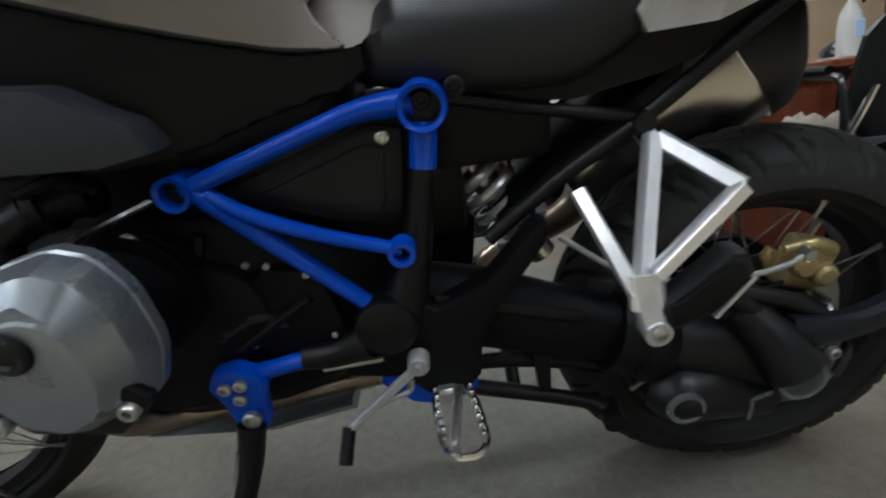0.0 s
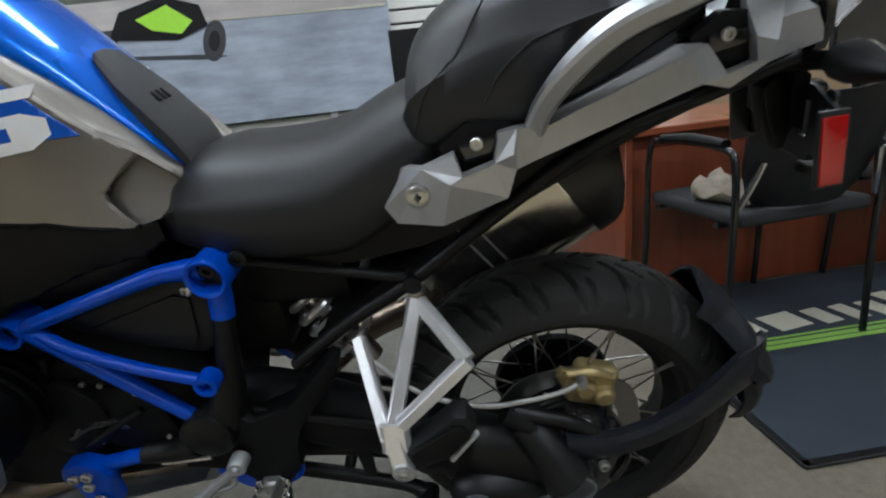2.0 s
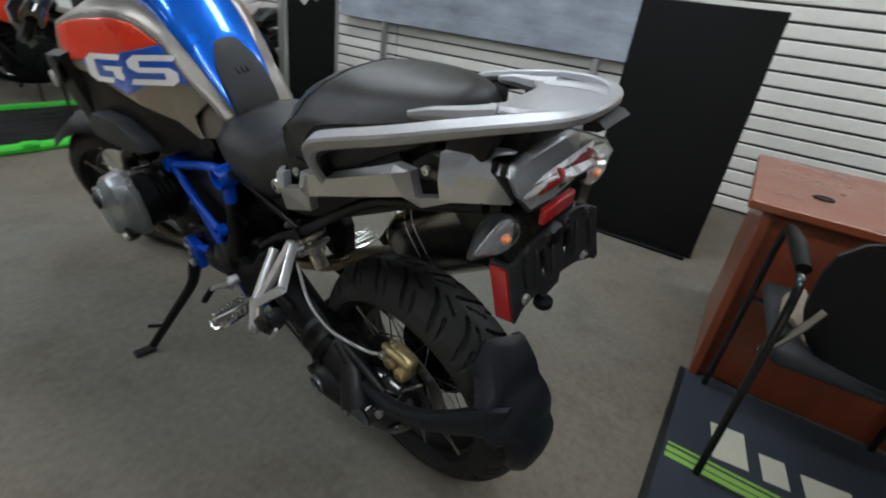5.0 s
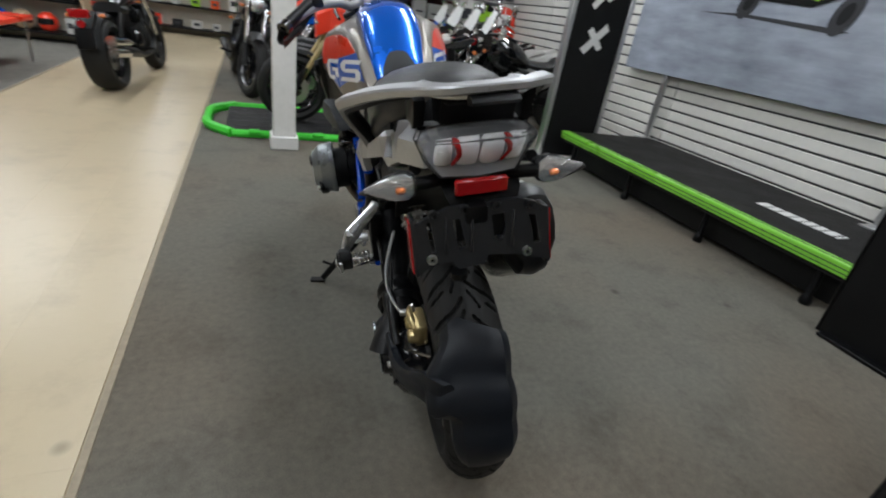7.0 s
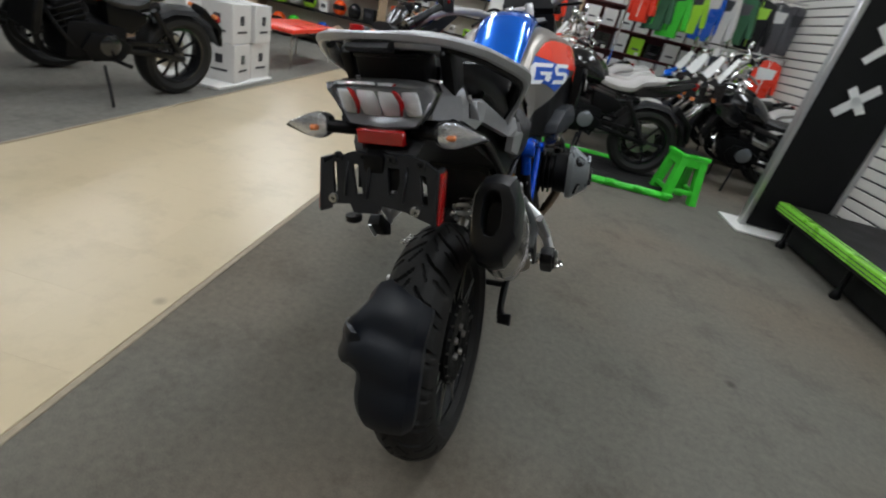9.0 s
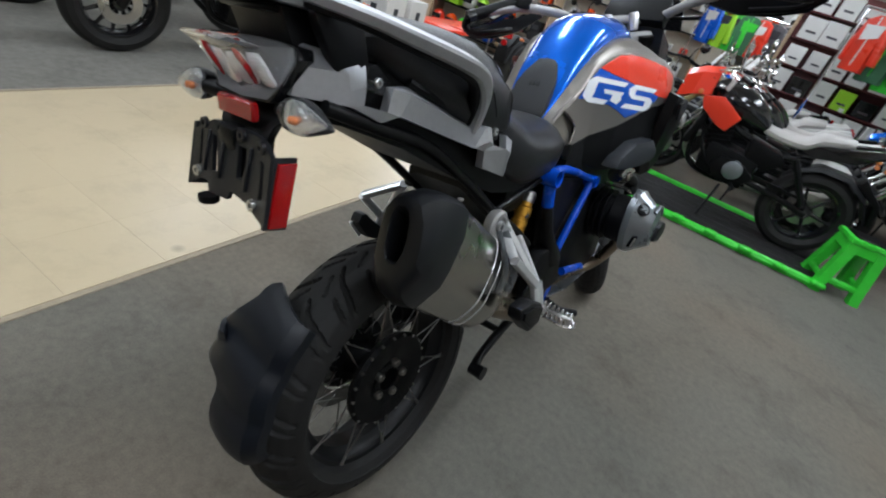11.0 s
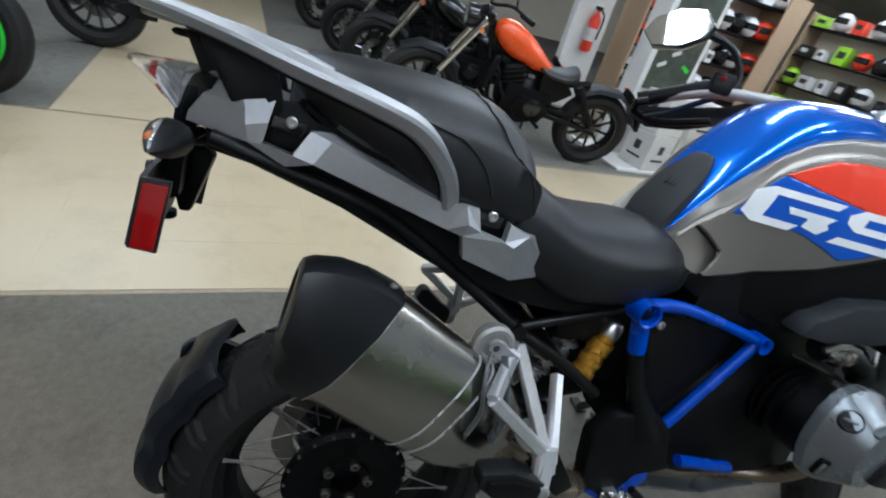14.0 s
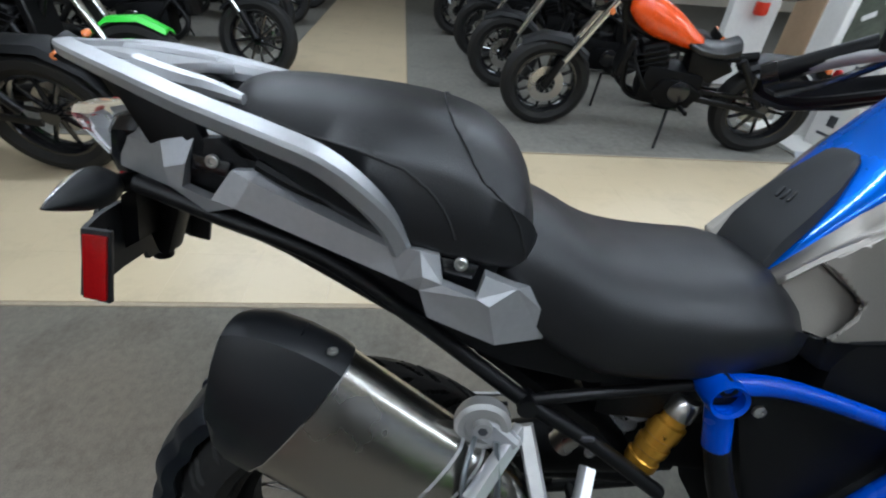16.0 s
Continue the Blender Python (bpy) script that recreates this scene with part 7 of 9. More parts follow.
for s in (-1, 1):
    side = thick(part("tank_side", skin(SILVER, side_x, s, 0, 0.005), M["warm_silver"], moto, "matt silver tank side panel", sharp=60), 0.006)
    side.location.x = TANK_X
    rings = []
    for y, z in RIM:
        xo = side_x(y, z)
        xi, zi = float(np.interp(y, TB[:, 0], TB[:, 1])) - 0.004, float(np.interp(y, TB[:, 0], TB[:, 2])) + 0.002
        row = [(xo, z), (xo - 0.004, z + 0.006)]
        row += [(xo + (xi - xo) * f, z + (zi - z) * f + min(0.009, max(0.0, (y - 0.56) * 0.09)) * math.sin(math.pi * f)) for f in (0.2, 0.4, 0.6, 0.8)] + [(xi, zi), (xi, zi - 0.02), (xo - 0.01, z - 0.012)]
        rings.append([(s * x, y, zz) for x, zz in row])
    part("light_band", loft(rings), M["warm_silver"], side, "smooth silver band", sharp=60)
    thick(part("red_field", skin(RED, side_x, s, 0.0014, 0.005), M["red_paint"], side, "red colour field"), 0.0008)
    thick(part("blue_field", skin(BLUE, side_x, s, 0.0014, 0.005), M["decal_blue"], side, "blue colour field"), 0.0008)
    for k, pieces in enumerate(MARK):
        bm = bmesh.new()
        for poly in pieces:
            skin([mark_at(s, k, u, v) for u, v in poly], side_x, s, 0.0023, bm=bm)
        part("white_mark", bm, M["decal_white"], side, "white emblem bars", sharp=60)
    # the scoop at the rear lower corner of the side panel
    part("panel_scoop", skin([(0.488, 0.862), (0.503, 0.876), (0.536, 0.908), (0.560, 0.908), (0.598, 0.878), (0.590, 0.845), (0.572, 0.822), (0.534, 0.828), (0.505, 0.856)], lambda y, z: side_x(y, z) - 0.016 + 0.10 * max(0.0, 0.855 - z), s, 0.0), M["warm_silver"], side, sharp=60)
    part("scoop_lip", tube([(s * (side_x(y, z) - 0.0022), y, z) for y, z in ((0.536, 0.911), (0.582, 0.874), (0.577, 0.857), (0.563, 0.839), (0.553, 0.829))], 0.0018, 8), M["warm_silver"], side)
    # black side fairing below the silver panel
    BLK = [(0.535, 0.825)] + [(y, z - 0.002) for y, z in LOW[:-1]] + [(1.02, 0.90), (0.98, 0.78), (0.91, 0.755), (0.83, 0.742), (0.74, 0.744), (0.65, 0.767), (0.56, 0.785), (0.535, 0.80)]
    fair = thick(part("side_fairing", skin(BLK, lambda y, z: side_x(y, max(z, 0.83)) - 0.004 - 1.5 * max(0.0, 0.84 - z) ** 2, s, 0, 0.008), M["black_plastic"], moto, "black plastic side fairing", sharp=60), 0.006)
    fair.location.x = TANK_X
    part("panel_seam", tube([(s * (side_x(y, z) - 0.0015), y, z) for y, z in LOW[:-1]], 0.0032, 8), M["black_plastic"], fair)
    part("intake_duct", prism([(0.742, 0.759), (0.757, 0.793), (0.775, 0.802), (0.814, 0.834), (0.90, 0.846), (0.935, 0.81), (0.93, 0.780), (0.87, 0.764), (0.794, 0.754)], 0, 0.05, 0.010, xf=lambda y, z, s=s: s * (side_x(y, 0.86) + 0.012) - 0.025), M["duct_grey"], fair)
    part("radiator_shroud", loft([[(s * x, y, z) for x, y, z in ring] for ring in (
        [(0.235, 0.95, 0.985), (0.245, 1.06, 0.975), (0.225, 1.13, 0.90), (0.205, 1.12, 0.78), (0.20, 1.05, 0.70), (0.21, 0.97, 0.77), (0.225, 0.945, 0.88)],
        [(0.262, 0.96, 0.975), (0.272, 1.06, 0.965), (0.255, 1.12, 0.90), (0.235, 1.11, 0.79), (0.225, 1.05, 0.72), (0.235, 0.98, 0.78), (0.255, 0.955, 0.88)],
        [(0.268, 1.00, 0.95), (0.276, 1.05, 0.94), (0.262, 1.09, 0.89), (0.245, 1.08, 0.81), (0.240, 1.05, 0.76), (0.248, 1.01, 0.80), (0.262, 0.995, 0.88)])]), M["black_plastic"], moto, "black radiator shroud", sharp=30)
    part("shroud_insert", prism([(0.965, 0.955), (1.02, 0.968), (1.04, 0.93), (0.985, 0.905)], 0, 0.008, 0.002, xf=lambda y, z, s=s: s * 0.272 - 0.004), M["dark_plastic"], moto)
    part("shroud_badge", lathe([(s * 0.274, 0.022), (s * 0.280, 0.020), (s * 0.281, 0.002)], 22, Matrix.Translation((0, 1.058, 0.905))), M["silver_paint"], moto, "round plain badge")
pad = part("tank_pad", loft([[(x, y, z) for x, z in ((-w, z0 - d), (-w * 0.96, z0 - 0.007), (-w * 0.76, z0), (0, z0 + 0.003), (w * 0.76, z0), (w * 0.96, z0 - 0.007), (w, z0 - d), (0, z0 - d - 0.01))] for y, w, z0, d in ((0.496, 0.052, 0.876, 0.020), (0.500, 0.058, 0.890, 0.026), (0.514, 0.060, 0.924, 0.030), (0.545, 0.057, 0.969, 0.028), (0.564, 0.051, 0.993, 0.022), (0.586, 0.034, 1.021, 0.014), (0.591, 0.029, 1.024, 0.010))]), M["pad_rubber"], tank, "black rubber tank pad", sharp=25)
for k in range(3):
    part("pad_mark", box((0.012 * (k - 1), 0.538, 0.9635), (0.005, 0.016, 0.004), pose(0, 0, 0, 54, 0, 14), 0.001), M["pad_rubber"], tank)
# handlebar, grips, guards, mirrors, dash
half_bar = [(0.465, 0.750, 1.195), (0.335, 0.805, 1.214), (0.20, 0.900, 1.196), (0.11, 0.966, 1.168)]
barp = [(-x, y, z) for x, y, z in half_bar] + [(0, 0.985, 1.172)] + half_bar[::-1]
hb = part("handlebar", tube(barp, 0.0140, 12), M["silver_paint"], moto, "silver tapered handlebar")
for s in (-1, 1):
    clamp = part("bar_clamp", box((s * 0.042, 0.985, 1.163), (0.030, 0.052, 0.058), None, 0.010, seg=2), M["alu_bright"], hb)
    for dy in (-0.017, 0.017):
        part("clamp_bolt", bolt((s * 0.042, 0.985 + dy, 1.192), 0.006, 0.008, axis="z"), M["frame_black"], clamp)
    part("fork_cap", lathe([(0, 0.024), (0.012, 0.024), (0.016, 0.020), (0.016, 0.003)], 20, Matrix.Translation((s * 0.105, 1.01, 1.130)), axis="z"), M["frame_black"], hb)
part("fork_bridge", box((0, 1.0, 1.115), (0.24, 0.075, 0.034), None, 0.012, seg=2), M["silver_paint"], hb)
for s in (-1, 1):
    controls = [
        part("grip", tube([(s * 0.405, 0.752, 1.104), (s * 0.34, 0.78, 1.121), (s * 0.285, 0.806, 1.135)], [0.0185, 0.0175, 0.0185], 14), M["black_plastic"], hb),
        part("bar_end", rod((s * 0.403, 0.752, 1.1045), (s * 0.425, 0.742, 1.099), 0.0205, 14), M["black_gloss"], hb),
        part("switch_block", box((s * 0.262, 0.816, 1.140), (0.050, 0.045, 0.050), pose(0, 0, 0, 0, -s * 12, -s * 25), 0.010, seg=2), M["black_plastic"], hb),
        part("lever", tube([(s * 0.235, 0.870, 1.145), (s * 0.29, 0.865, 1.120), (s * 0.36, 0.825, 1.088), (s * 0.425, 0.785, 1.070)], [0.009, 0.008, 0.007, 0.008], 8), M["black_gloss"], hb),
        part("hand_guard", loft([[(s * x, y, z + dz) for dz in (-h, h)] + [(s * x - s * 0.004, y + 0.012, z + dz) for dz in (h, -h)] for x, y, z, h in ((0.20, 0.945, 1.115, 0.012), (0.28, 0.925, 1.085, 0.022), (0.36, 0.875, 1.072, 0.028), (0.42, 0.80, 1.068, 0.026), (0.44, 0.745, 1.078, 0.016))]), M["black_plastic"], hb, "black hand guard"),
        part("guard_bar", tube([(s * 0.425, 0.743, 1.098), (s * 0.436, 0.765, 1.075), (s * 0.40, 0.83, 1.058), (s * 0.30, 0.90, 1.068)], 0.010, 8), M["black_plastic"], hb),
        part("guard_lamp", box((s * 0.285, 0.942, 1.075), (0.05, 0.010, 0.022), pose(0, 0, 0, 0, 0, -s * 20), 0.004), M["red_lens"] if s < 0 else M["amber"], hb),
        part("switch_button", box((s * 0.252, 0.795, 1.150), (0.012, 0.006, 0.010), None, 0.002), M["red_lens"], hb),
    ]
    for ob in controls:
        ob.matrix_basis = Matrix.Translation((s * 0.060, -0.002, 0.092))
    mir = part("mirror", tube([(s * 0.300, 0.83, 1.222), (s * 0.296, 0.845, 1.262), (s * 0.318, 0.83, 1.318), (s * 0.365, 0.78, 1.345), (s * 0.385, 0.765, 1.348)], [0.009, 0.008, 0.008, 0.009, 0.010], 8), M["black_plastic"], moto, "black mirror on a bent stem")
    face = [(-0.085, -0.008), (-0.06, 0.036), (0.0, 0.050), (0.055, 0.040), (0.078, 0.004), (0.05, -0.036), (-0.02, -0.046), (-0.07, -0.032)]
    mm = pose(s * 0.415, 0.735, 1.350, -17, 0, 0 * s)
    part("mirror_shell", loft([[mm @ Vector((x * k * s, d, z * k)) for x, z in face] for d, k in ((-0.002, 1.0), (0.012, 1.02), (0.030, 0.85), (0.040, 0.5))]), M["black_gloss"], mir)
    part("mirror_glass", loft([[mm @ Vector((x * 0.95 * s, d, z * 0.95)) for x, z in face] for d in (-0.0035, -0.0025)]), M["mirror"], mir, "mirror glass")
    fork = part("fork_leg", rod((s * 0.105, 1.075, 1.12), (s * 0.105, 1.30, 0.62), 0.026, 14), M["frame_black"], moto)
    part("fork_slider", rod((s * 0.105, 1.28, 0.66), (s * 0.105, 1.475, 0.31), 0.032, 14), M["grey_cast"], fork)
dash = part("dash", box((-0.05, 1.255, 1.330), (0.128, 0.020, 0.088), pose(0, 0, 0, -28, 0, 0), 0.008, seg=2), M["black_plastic"], moto, "black dash screen")
part("dash_screen", box((-0.05, 1.2435, 1.332), (0.110, 0.004, 0.072), pose(0, 0, 0, -28, 0, 0), 0.002), M["screen_glass"], dash)
part("dash_bracket", tube([(-0.05, 1.255, 1.29), (-0.03, 1.22, 1.24), (0, 1.15, 1.20)], 0.016, 8), M["black_plastic"], dash)
part("instrument_housing", box((0.01, 1.14, 1.205), (0.21, 0.05, 0.09), pose(0, 0, 0, -35, 0, 0), 0.015, seg=2), M["black_plastic"], moto)
part("clear_screen", loft([[(x, y + 0.35 * x * x, z) for x in np.linspace(-w, w, 7)] + [(x, y + 0.004 + 0.35 * x * x, z) for x in np.linspace(w, -w, 7)] for y, w, z in ((1.28, 0.13, 1.17), (1.275, 0.12, 1.23), (1.27, 0.09, 1.28))]), M["black_gloss"], moto, "short dark flyscreen")
part("headlight_cowl", loft([[(x * w, y, z + dz) for x, dz in ((-1, -0.07), (-0.9, 0.06), (0, 0.09), (0.9, 0.06), (1, -0.07), (0, -0.11))] for y, w, z in ((1.12, 0.13, 1.10), (1.22, 0.135, 1.06), (1.30, 0.10, 1.03))]), M["black_plastic"], moto, sharp=30)
part("beak", loft([[(x * w, y, z + dz) for x, dz in ((-1, -0.012), (-0.6, 0.012), (0, 0.02), (0.6, 0.012), (1, -0.012), (0, -0.02))] for y, w, z in ((1.16, 0.14, 1.02), (1.30, 0.12, 0.98), (1.45, 0.09, 0.93), (1.56, 0.04, 0.90))]), M["blue_paint"], moto, "blue front beak", sharp=30)
part("front_fender", loft([[(x * w, 1.507 - r * math.cos(radians(a)), 0.326 + r * math.sin(radians(a)) + dz) for x, dz in ((-1, -0.03), (-0.7, 0.0), (0, 0.012), (0.7, 0.0), (1, -0.03), (0, -0.006))] for a, w, r in ((55, 0.06, 0.36), (80, 0.075, 0.365), (105, 0.078, 0.365), (130, 0.07, 0.36))]), M["black_plastic"], moto, sharp=40)
part("radiator", box((0.0, 1.16, 0.80), (0.36, 0.05, 0.24), pose(0, 0, 0, 8, 0, 0), 0.01), M["black_plastic"], moto)
part("front_tank_filler", box((0.0, 0.91, 0.94), (0.25, 0.32, 0.20), None, 0.03, seg=2), M["black_plastic"], moto)
part("mid_filler", box((0.0, 0.70, 0.87), (0.13, 0.27, 0.11), None, 0.03, seg=2), M["black_plastic"], moto)
part("steering_head", tube([(0, 0.96, 1.10), (0, 1.02, 0.95), (0, 1.03, 0.70)], [0.05, 0.05, 0.06], 12), M["frame_black"], moto)
for s in (-1, 1):
    part("wire_loom", tube([(s * 0.02, 1.02, 1.16), (s * 0.08, 1.07, 1.20), (s * 0.15, 1.02, 1.17), (s * 0.22, 0.88, 1.15)], 0.006, 8), M["black_plastic"], moto)
# right-hand frame
fr = part("trellis_frame", tube([(0.142, 0.430, 0.766), (0.144, 0.50, 0.772), (0.147, 0.58, 0.757), (0.150, 0.728, 0.714)], [0.015, 0.012, 0.0105, 0.0105], 14), M["blue_frame"], moto, "blue powder-coated tubular frame")
part("frame_tube", rod((0.150, 0.726, 0.710), (0.148, 0.575, 0.488), 0.0112, 14), M["blue_frame"], fr)
part("frame_lug", lathe([(0.164, 0.018), (0.167, 0.022), (0.163, 0.0235), (0.11, 0.0235), (0.11, 0.018), (0.164, 0.018)], 26, Matrix.Translation((0, 0.440, 0.760))), M["blue_frame"], fr)
part("lug_core", rod((0.150, 0.440, 0.760), (0.115, 0.440, 0.760), 0.0185, 16), M["frame_black"], fr)
part("lug_bolt", bolt((0.150, 0.440, 0.772), 0.012, 0.008, sign=1), M["frame_black"], fr)
part("frame_drop", tube([(0.142, 0.445, 0.745), (0.144, 0.452, 0.71), (0.145, 0.458, 0.68)], 0.0165, 12), M["blue_frame"], fr)
part("frame_post", tube([(0.145, 0.455, 0.69), (0.148, 0.49, 0.60), (0.150, 0.55, 0.50)], [0.015, 0.017, 0.032], 14), M["frame_black"], moto)
part("frame_lug", lathe([(0.165, 0.010), (0.167, 0.017), (0.13, 0.018), (0.13, 0.010), (0.165, 0.010)], 22, Matrix.Translation((0, 0.731, 0.710))), M["blue_frame"], fr)
part("frame_lower_tube", rod((0.160, 0.655, 0.430), (0.170, 0.79, 0.412), 0.0125, 12), M["blue_frame"], fr)
part("frame_casting", prism([(0.620, 0.445), (0.64, 0.41), (0.56, 0.395), (0.53, 0.36), (0.48, 0.35), (0.44, 0.38), (0.43, 0.43), (0.42, 0.50), (0.46, 0.55), (0.55, 0.555), (0.60, 0.51)], 0.125, 0.165, 0.010), M["cast_black"], moto)

# the bars and the front wheel stand turned to the left
AXIS = Vector((0, -0.42, 0.91)).normalized()
TURN = Matrix.Translation((0, 1.02, 1.12)) @ Matrix.Rotation(radians(30), 4, AXIS) @ Matrix.Translation((0, -1.02, -1.12))
for ob in moto.children:
    if ob.name.split(".")[0] in ("handlebar", "mirror", "fork_leg", "front_fender", "front_wheel", "wire_loom"):
        ob.matrix_basis = TURN @ ob.matrix_basis
    if ob.name.split(".")[0] in ("handlebar", "mirror", "wire_loom"):
        ob.matrix_basis = Matrix.Translation((-0.03, 0.105, 0.000)) @ ob.matrix_basis

# ---- other motorcycles and the rest of the shop ----
def cast_wheel(name, c, R, half, rim_r, parent, spokes, rim_mat, disc=True, side=1):
    prof = [(-half * 0.7, rim_r + 0.012), (-half * 0.72, rim_r - 0.004), (-half * 0.3, rim_r - 0.022), (half * 0.3, rim_r - 0.022), (half * 0.72, rim_r - 0.004), (half * 0.7, rim_r + 0.012)]
    rings = [[(x, r * math.cos(q), r * math.sin(q)) for x, r in prof] for q in [2 * math.pi * j / 36 for j in range(37)]]
    bm = loft(rings, bmesh.new(), caps=False)
    lathe([(-0.05, 0.012), (-0.05, 0.045), (0.05, 0.045), (0.05, 0.012)], 18, None, bm)
    w = part(name, bm, M["black_gloss"], parent, "", Matrix.Translation(c))
    sp = part("wheel_spoke", tube([(0.0, 0.04, 0.0), (0.010, (rim_r - 0.014) * math.cos(0.12), (rim_r - 0.014) * math.sin(0.12))], [0.015, 0.010], 6), M["black_gloss"], w)
    for k in range(1, spokes):
        again(sp, pose(0, 0, 0, 360 * k / spokes, 0, 0))
    tp = [(-half * 0.62, rim_r), (-half, rim_r + (R - rim_r) * 0.4), (-half * 0.92, R - 0.03), (-half * 0.55, R - 0.008), (0, R), (half * 0.55, R - 0.008), (half * 0.92, R - 0.03), (half, rim_r + (R - rim_r) * 0.4), (half * 0.62, rim_r)]
    rings = [[(x, r * math.cos(q), r * math.sin(q)) for x, r in tp] for q in [2 * math.pi * j / 48 for j in range(49)]]
    part("tyre", loft(rings, bmesh.new(), caps=False), M["tyre"], w)
    if rim_mat:
        bm = bmesh.new()
        for sx in (-1, 1):
            rr = [[(sx * half * 0.74, r * math.cos(q), r * math.sin(q)) for r in (rim_r - 0.004, rim_r + 0.013)] + [(sx * half * 0.74 + sx * 0.003, r * math.cos(q), r * math.sin(q)) for r in (rim_r + 0.013, rim_r - 0.004)] for q in [2 * math.pi * j / 48 for j in range(49)]]
            loft(rr, bm, caps=False)
        part("rim_tape", bm, rim_mat, w)
    if disc:
        part("brake_disc", lathe([(side * 0.052, 0.07), (side * 0.052, 0.13), (side * 0.057, 0.13), (side * 0.057, 0.07), (side * 0.052, 0.07)], 32), M["steel"], w)
    return w


def street_bike(m, paint, label, style="cruiser", rim=None, lean=9, steer=0, seat_mat="seat_side", body2="black_gloss", fat=1.0, tank_paint=None):
    """A simple standing motorcycle, front along +y, origin under the rear axle."""
    b = thing("parked_motorcycle", label, "motorcycle", m @ pose(0, 0, 0, 0, -lean, 0), "motorcycles in the shop")
    big = style == "cruiser"
    wb, Rr, Rf, hr, hf = (1.49, 0.315, 0.325, 0.080, 0.068) if big else (1.42, 0.315, 0.30, 0.080, 0.060)
    cast_wheel("rear_wheel", (0, 0, Rr), Rr, hr * fat, 0.205, b, 10 if big else 6, rim)
    fm = Matrix.Translation((0, wb, Rf)) @ pose(0, 0, 0, 0, 0, steer)
    fw = cast_wheel("front_wheel", (0, wb, Rf), Rf, hf, 0.215, b, 12 if big else 6, rim, side=-1)
    fw.matrix_basis = fm
    hy, hz = wb - 0.38, 0.98 if big else 0.96
    for s in (-1, 1):
        part("fork_leg", rod((s * 0.085, wb, Rf), (s * 0.085, hy - 0.02, hz + 0.02), 0.024, 10), M["gold"] if paint == "red_paint" else M["chrome"], b)
        part("fork_slider", rod((s * 0.085, wb, Rf), (s * 0.085, wb - 0.10, Rf + 0.20), 0.030, 10), M["frame_black"], b)
        if not big:
            part("lever", tube([(s * 0.22, hy - 0.08, hz + 0.10), (s * 0.30, hy - 0.09, hz + 0.085), (s * 0.38, hy - 0.13, hz + 0.07)], 0.007, 6), M["chrome"], b)
        part("swing_arm", tube([(s * 0.11, 0, Rr), (s * 0.115, 0.25, Rr + 0.04), (s * 0.10, 0.52, Rr + 0.06)], 0.020, 8, flat=0.6), M["frame_black"], b)
        part("rear_shock", rod((s * 0.12, 0.06, Rr + 0.06), (s * 0.115, 0.28, 0.66), 0.022, 8), M["frame_black"], b)
        part("mirror", tube([(s * 0.24, hy - 0.12, hz + 0.10), (s * 0.25, hy - 0.10, hz + 0.20), (s * 0.29, hy - 0.10, hz + 0.24)], 0.007, 6), M["black_plastic"] if big else M["chrome"], b)
        part("mirror_head", lathe([(-0.012, 0.004), (-0.012, 0.045), (0.004, 0.050), (0.014, 0.03)], 16, Matrix.Translation((s * 0.32, hy - 0.10, hz + 0.25)), axis="y"), M["black_gloss"] if big else M["chrome"], b)
        part("indicator", lathe([(0, 0.006), (s * 0.02, 0.018), (s * 0.05, 0.018), (s * 0.055, 0.003)], 10, Matrix.Translation((s * 0.12, hy + 0.05, hz - 0.10))), M["amber"], b)
        part("grip", rod((s * 0.27, hy - 0.16, hz + 0.085), (s * 0.39, hy - 0.22, hz + 0.075), 0.018, 10), M["black_plastic"], b)
    part("handlebar", tube([(-0.30, hy - 0.18, hz + 0.085), (-0.18, hy - 0.10, hz + 0.10), (-0.06, hy, hz + 0.06), (0.06, hy, hz + 0.06), (0.18, hy - 0.10, hz + 0.10), (0.30, hy - 0.18, hz + 0.085)], 0.012, 8), M["frame_black"] if big else M["chrome"], b)
    part("fork_yoke", box((0, hy, hz - 0.02), (0.22, 0.06, 0.08), None, 0.012), M["frame_black"], b)
    if big:
        part("headlight", lathe([(0.11, 0.004), (0.11, 0.078), (0.10, 0.086), (0.03, 0.082), (-0.02, 0.05), (-0.03, 0.004)], 24, Matrix.Translation((0, hy + 0.05, hz - 0.06)), axis="y"), M["black_gloss"], b)
        part("headlight_glass", lathe([(0.112, 0.074), (0.122, 0.05), (0.126, 0.004)], 22, Matrix.Translation((0, hy + 0.05, hz - 0.06)), axis="y"), M["reflector"], b)
        T = [(hy - 0.07, 0.050, 0.86, 0.92), (hy - 0.13, 0.09, 0.79, 0.965), (hy - 0.24, 0.112, 0.72, 0.955), (hy - 0.40, 0.108, 0.68, 0.870), (hy - 0.52, 0.075, 0.66, 0.78), (hy - 0.58, 0.05, 0.66, 0.74)]
    else:
        part("headlight", loft([[(x * w, y, z + dz) for x, dz in ((-1, -0.09), (-0.8, 0.07), (0, 0.11), (0.8, 0.07), (1, -0.09), (0, -0.12))] for y, w, z in ((hy - 0.02, 0.13, hz - 0.02), (hy + 0.10, 0.13, hz - 0.05), (hy + 0.20, 0.06, hz - 0.11))]), M[paint], b, sharp=30)
        part("headlight_glass", box((0, hy + 0.175, hz - 0.10), (0.12, 0.06, 0.05), pose(0, 0, 0, -30, 0, 0), 0.01), M["reflector"], b)
        T = [(hy - 0.06, 0.07, 0.80, 0.90), (hy - 0.14, 0.125, 0.74, 0.965), (hy - 0.28, 0.140, 0.72, 0.975), (hy - 0.40, 0.12, 0.71, 0.92), (hy - 0.50, 0.08, 0.71, 0.83)]
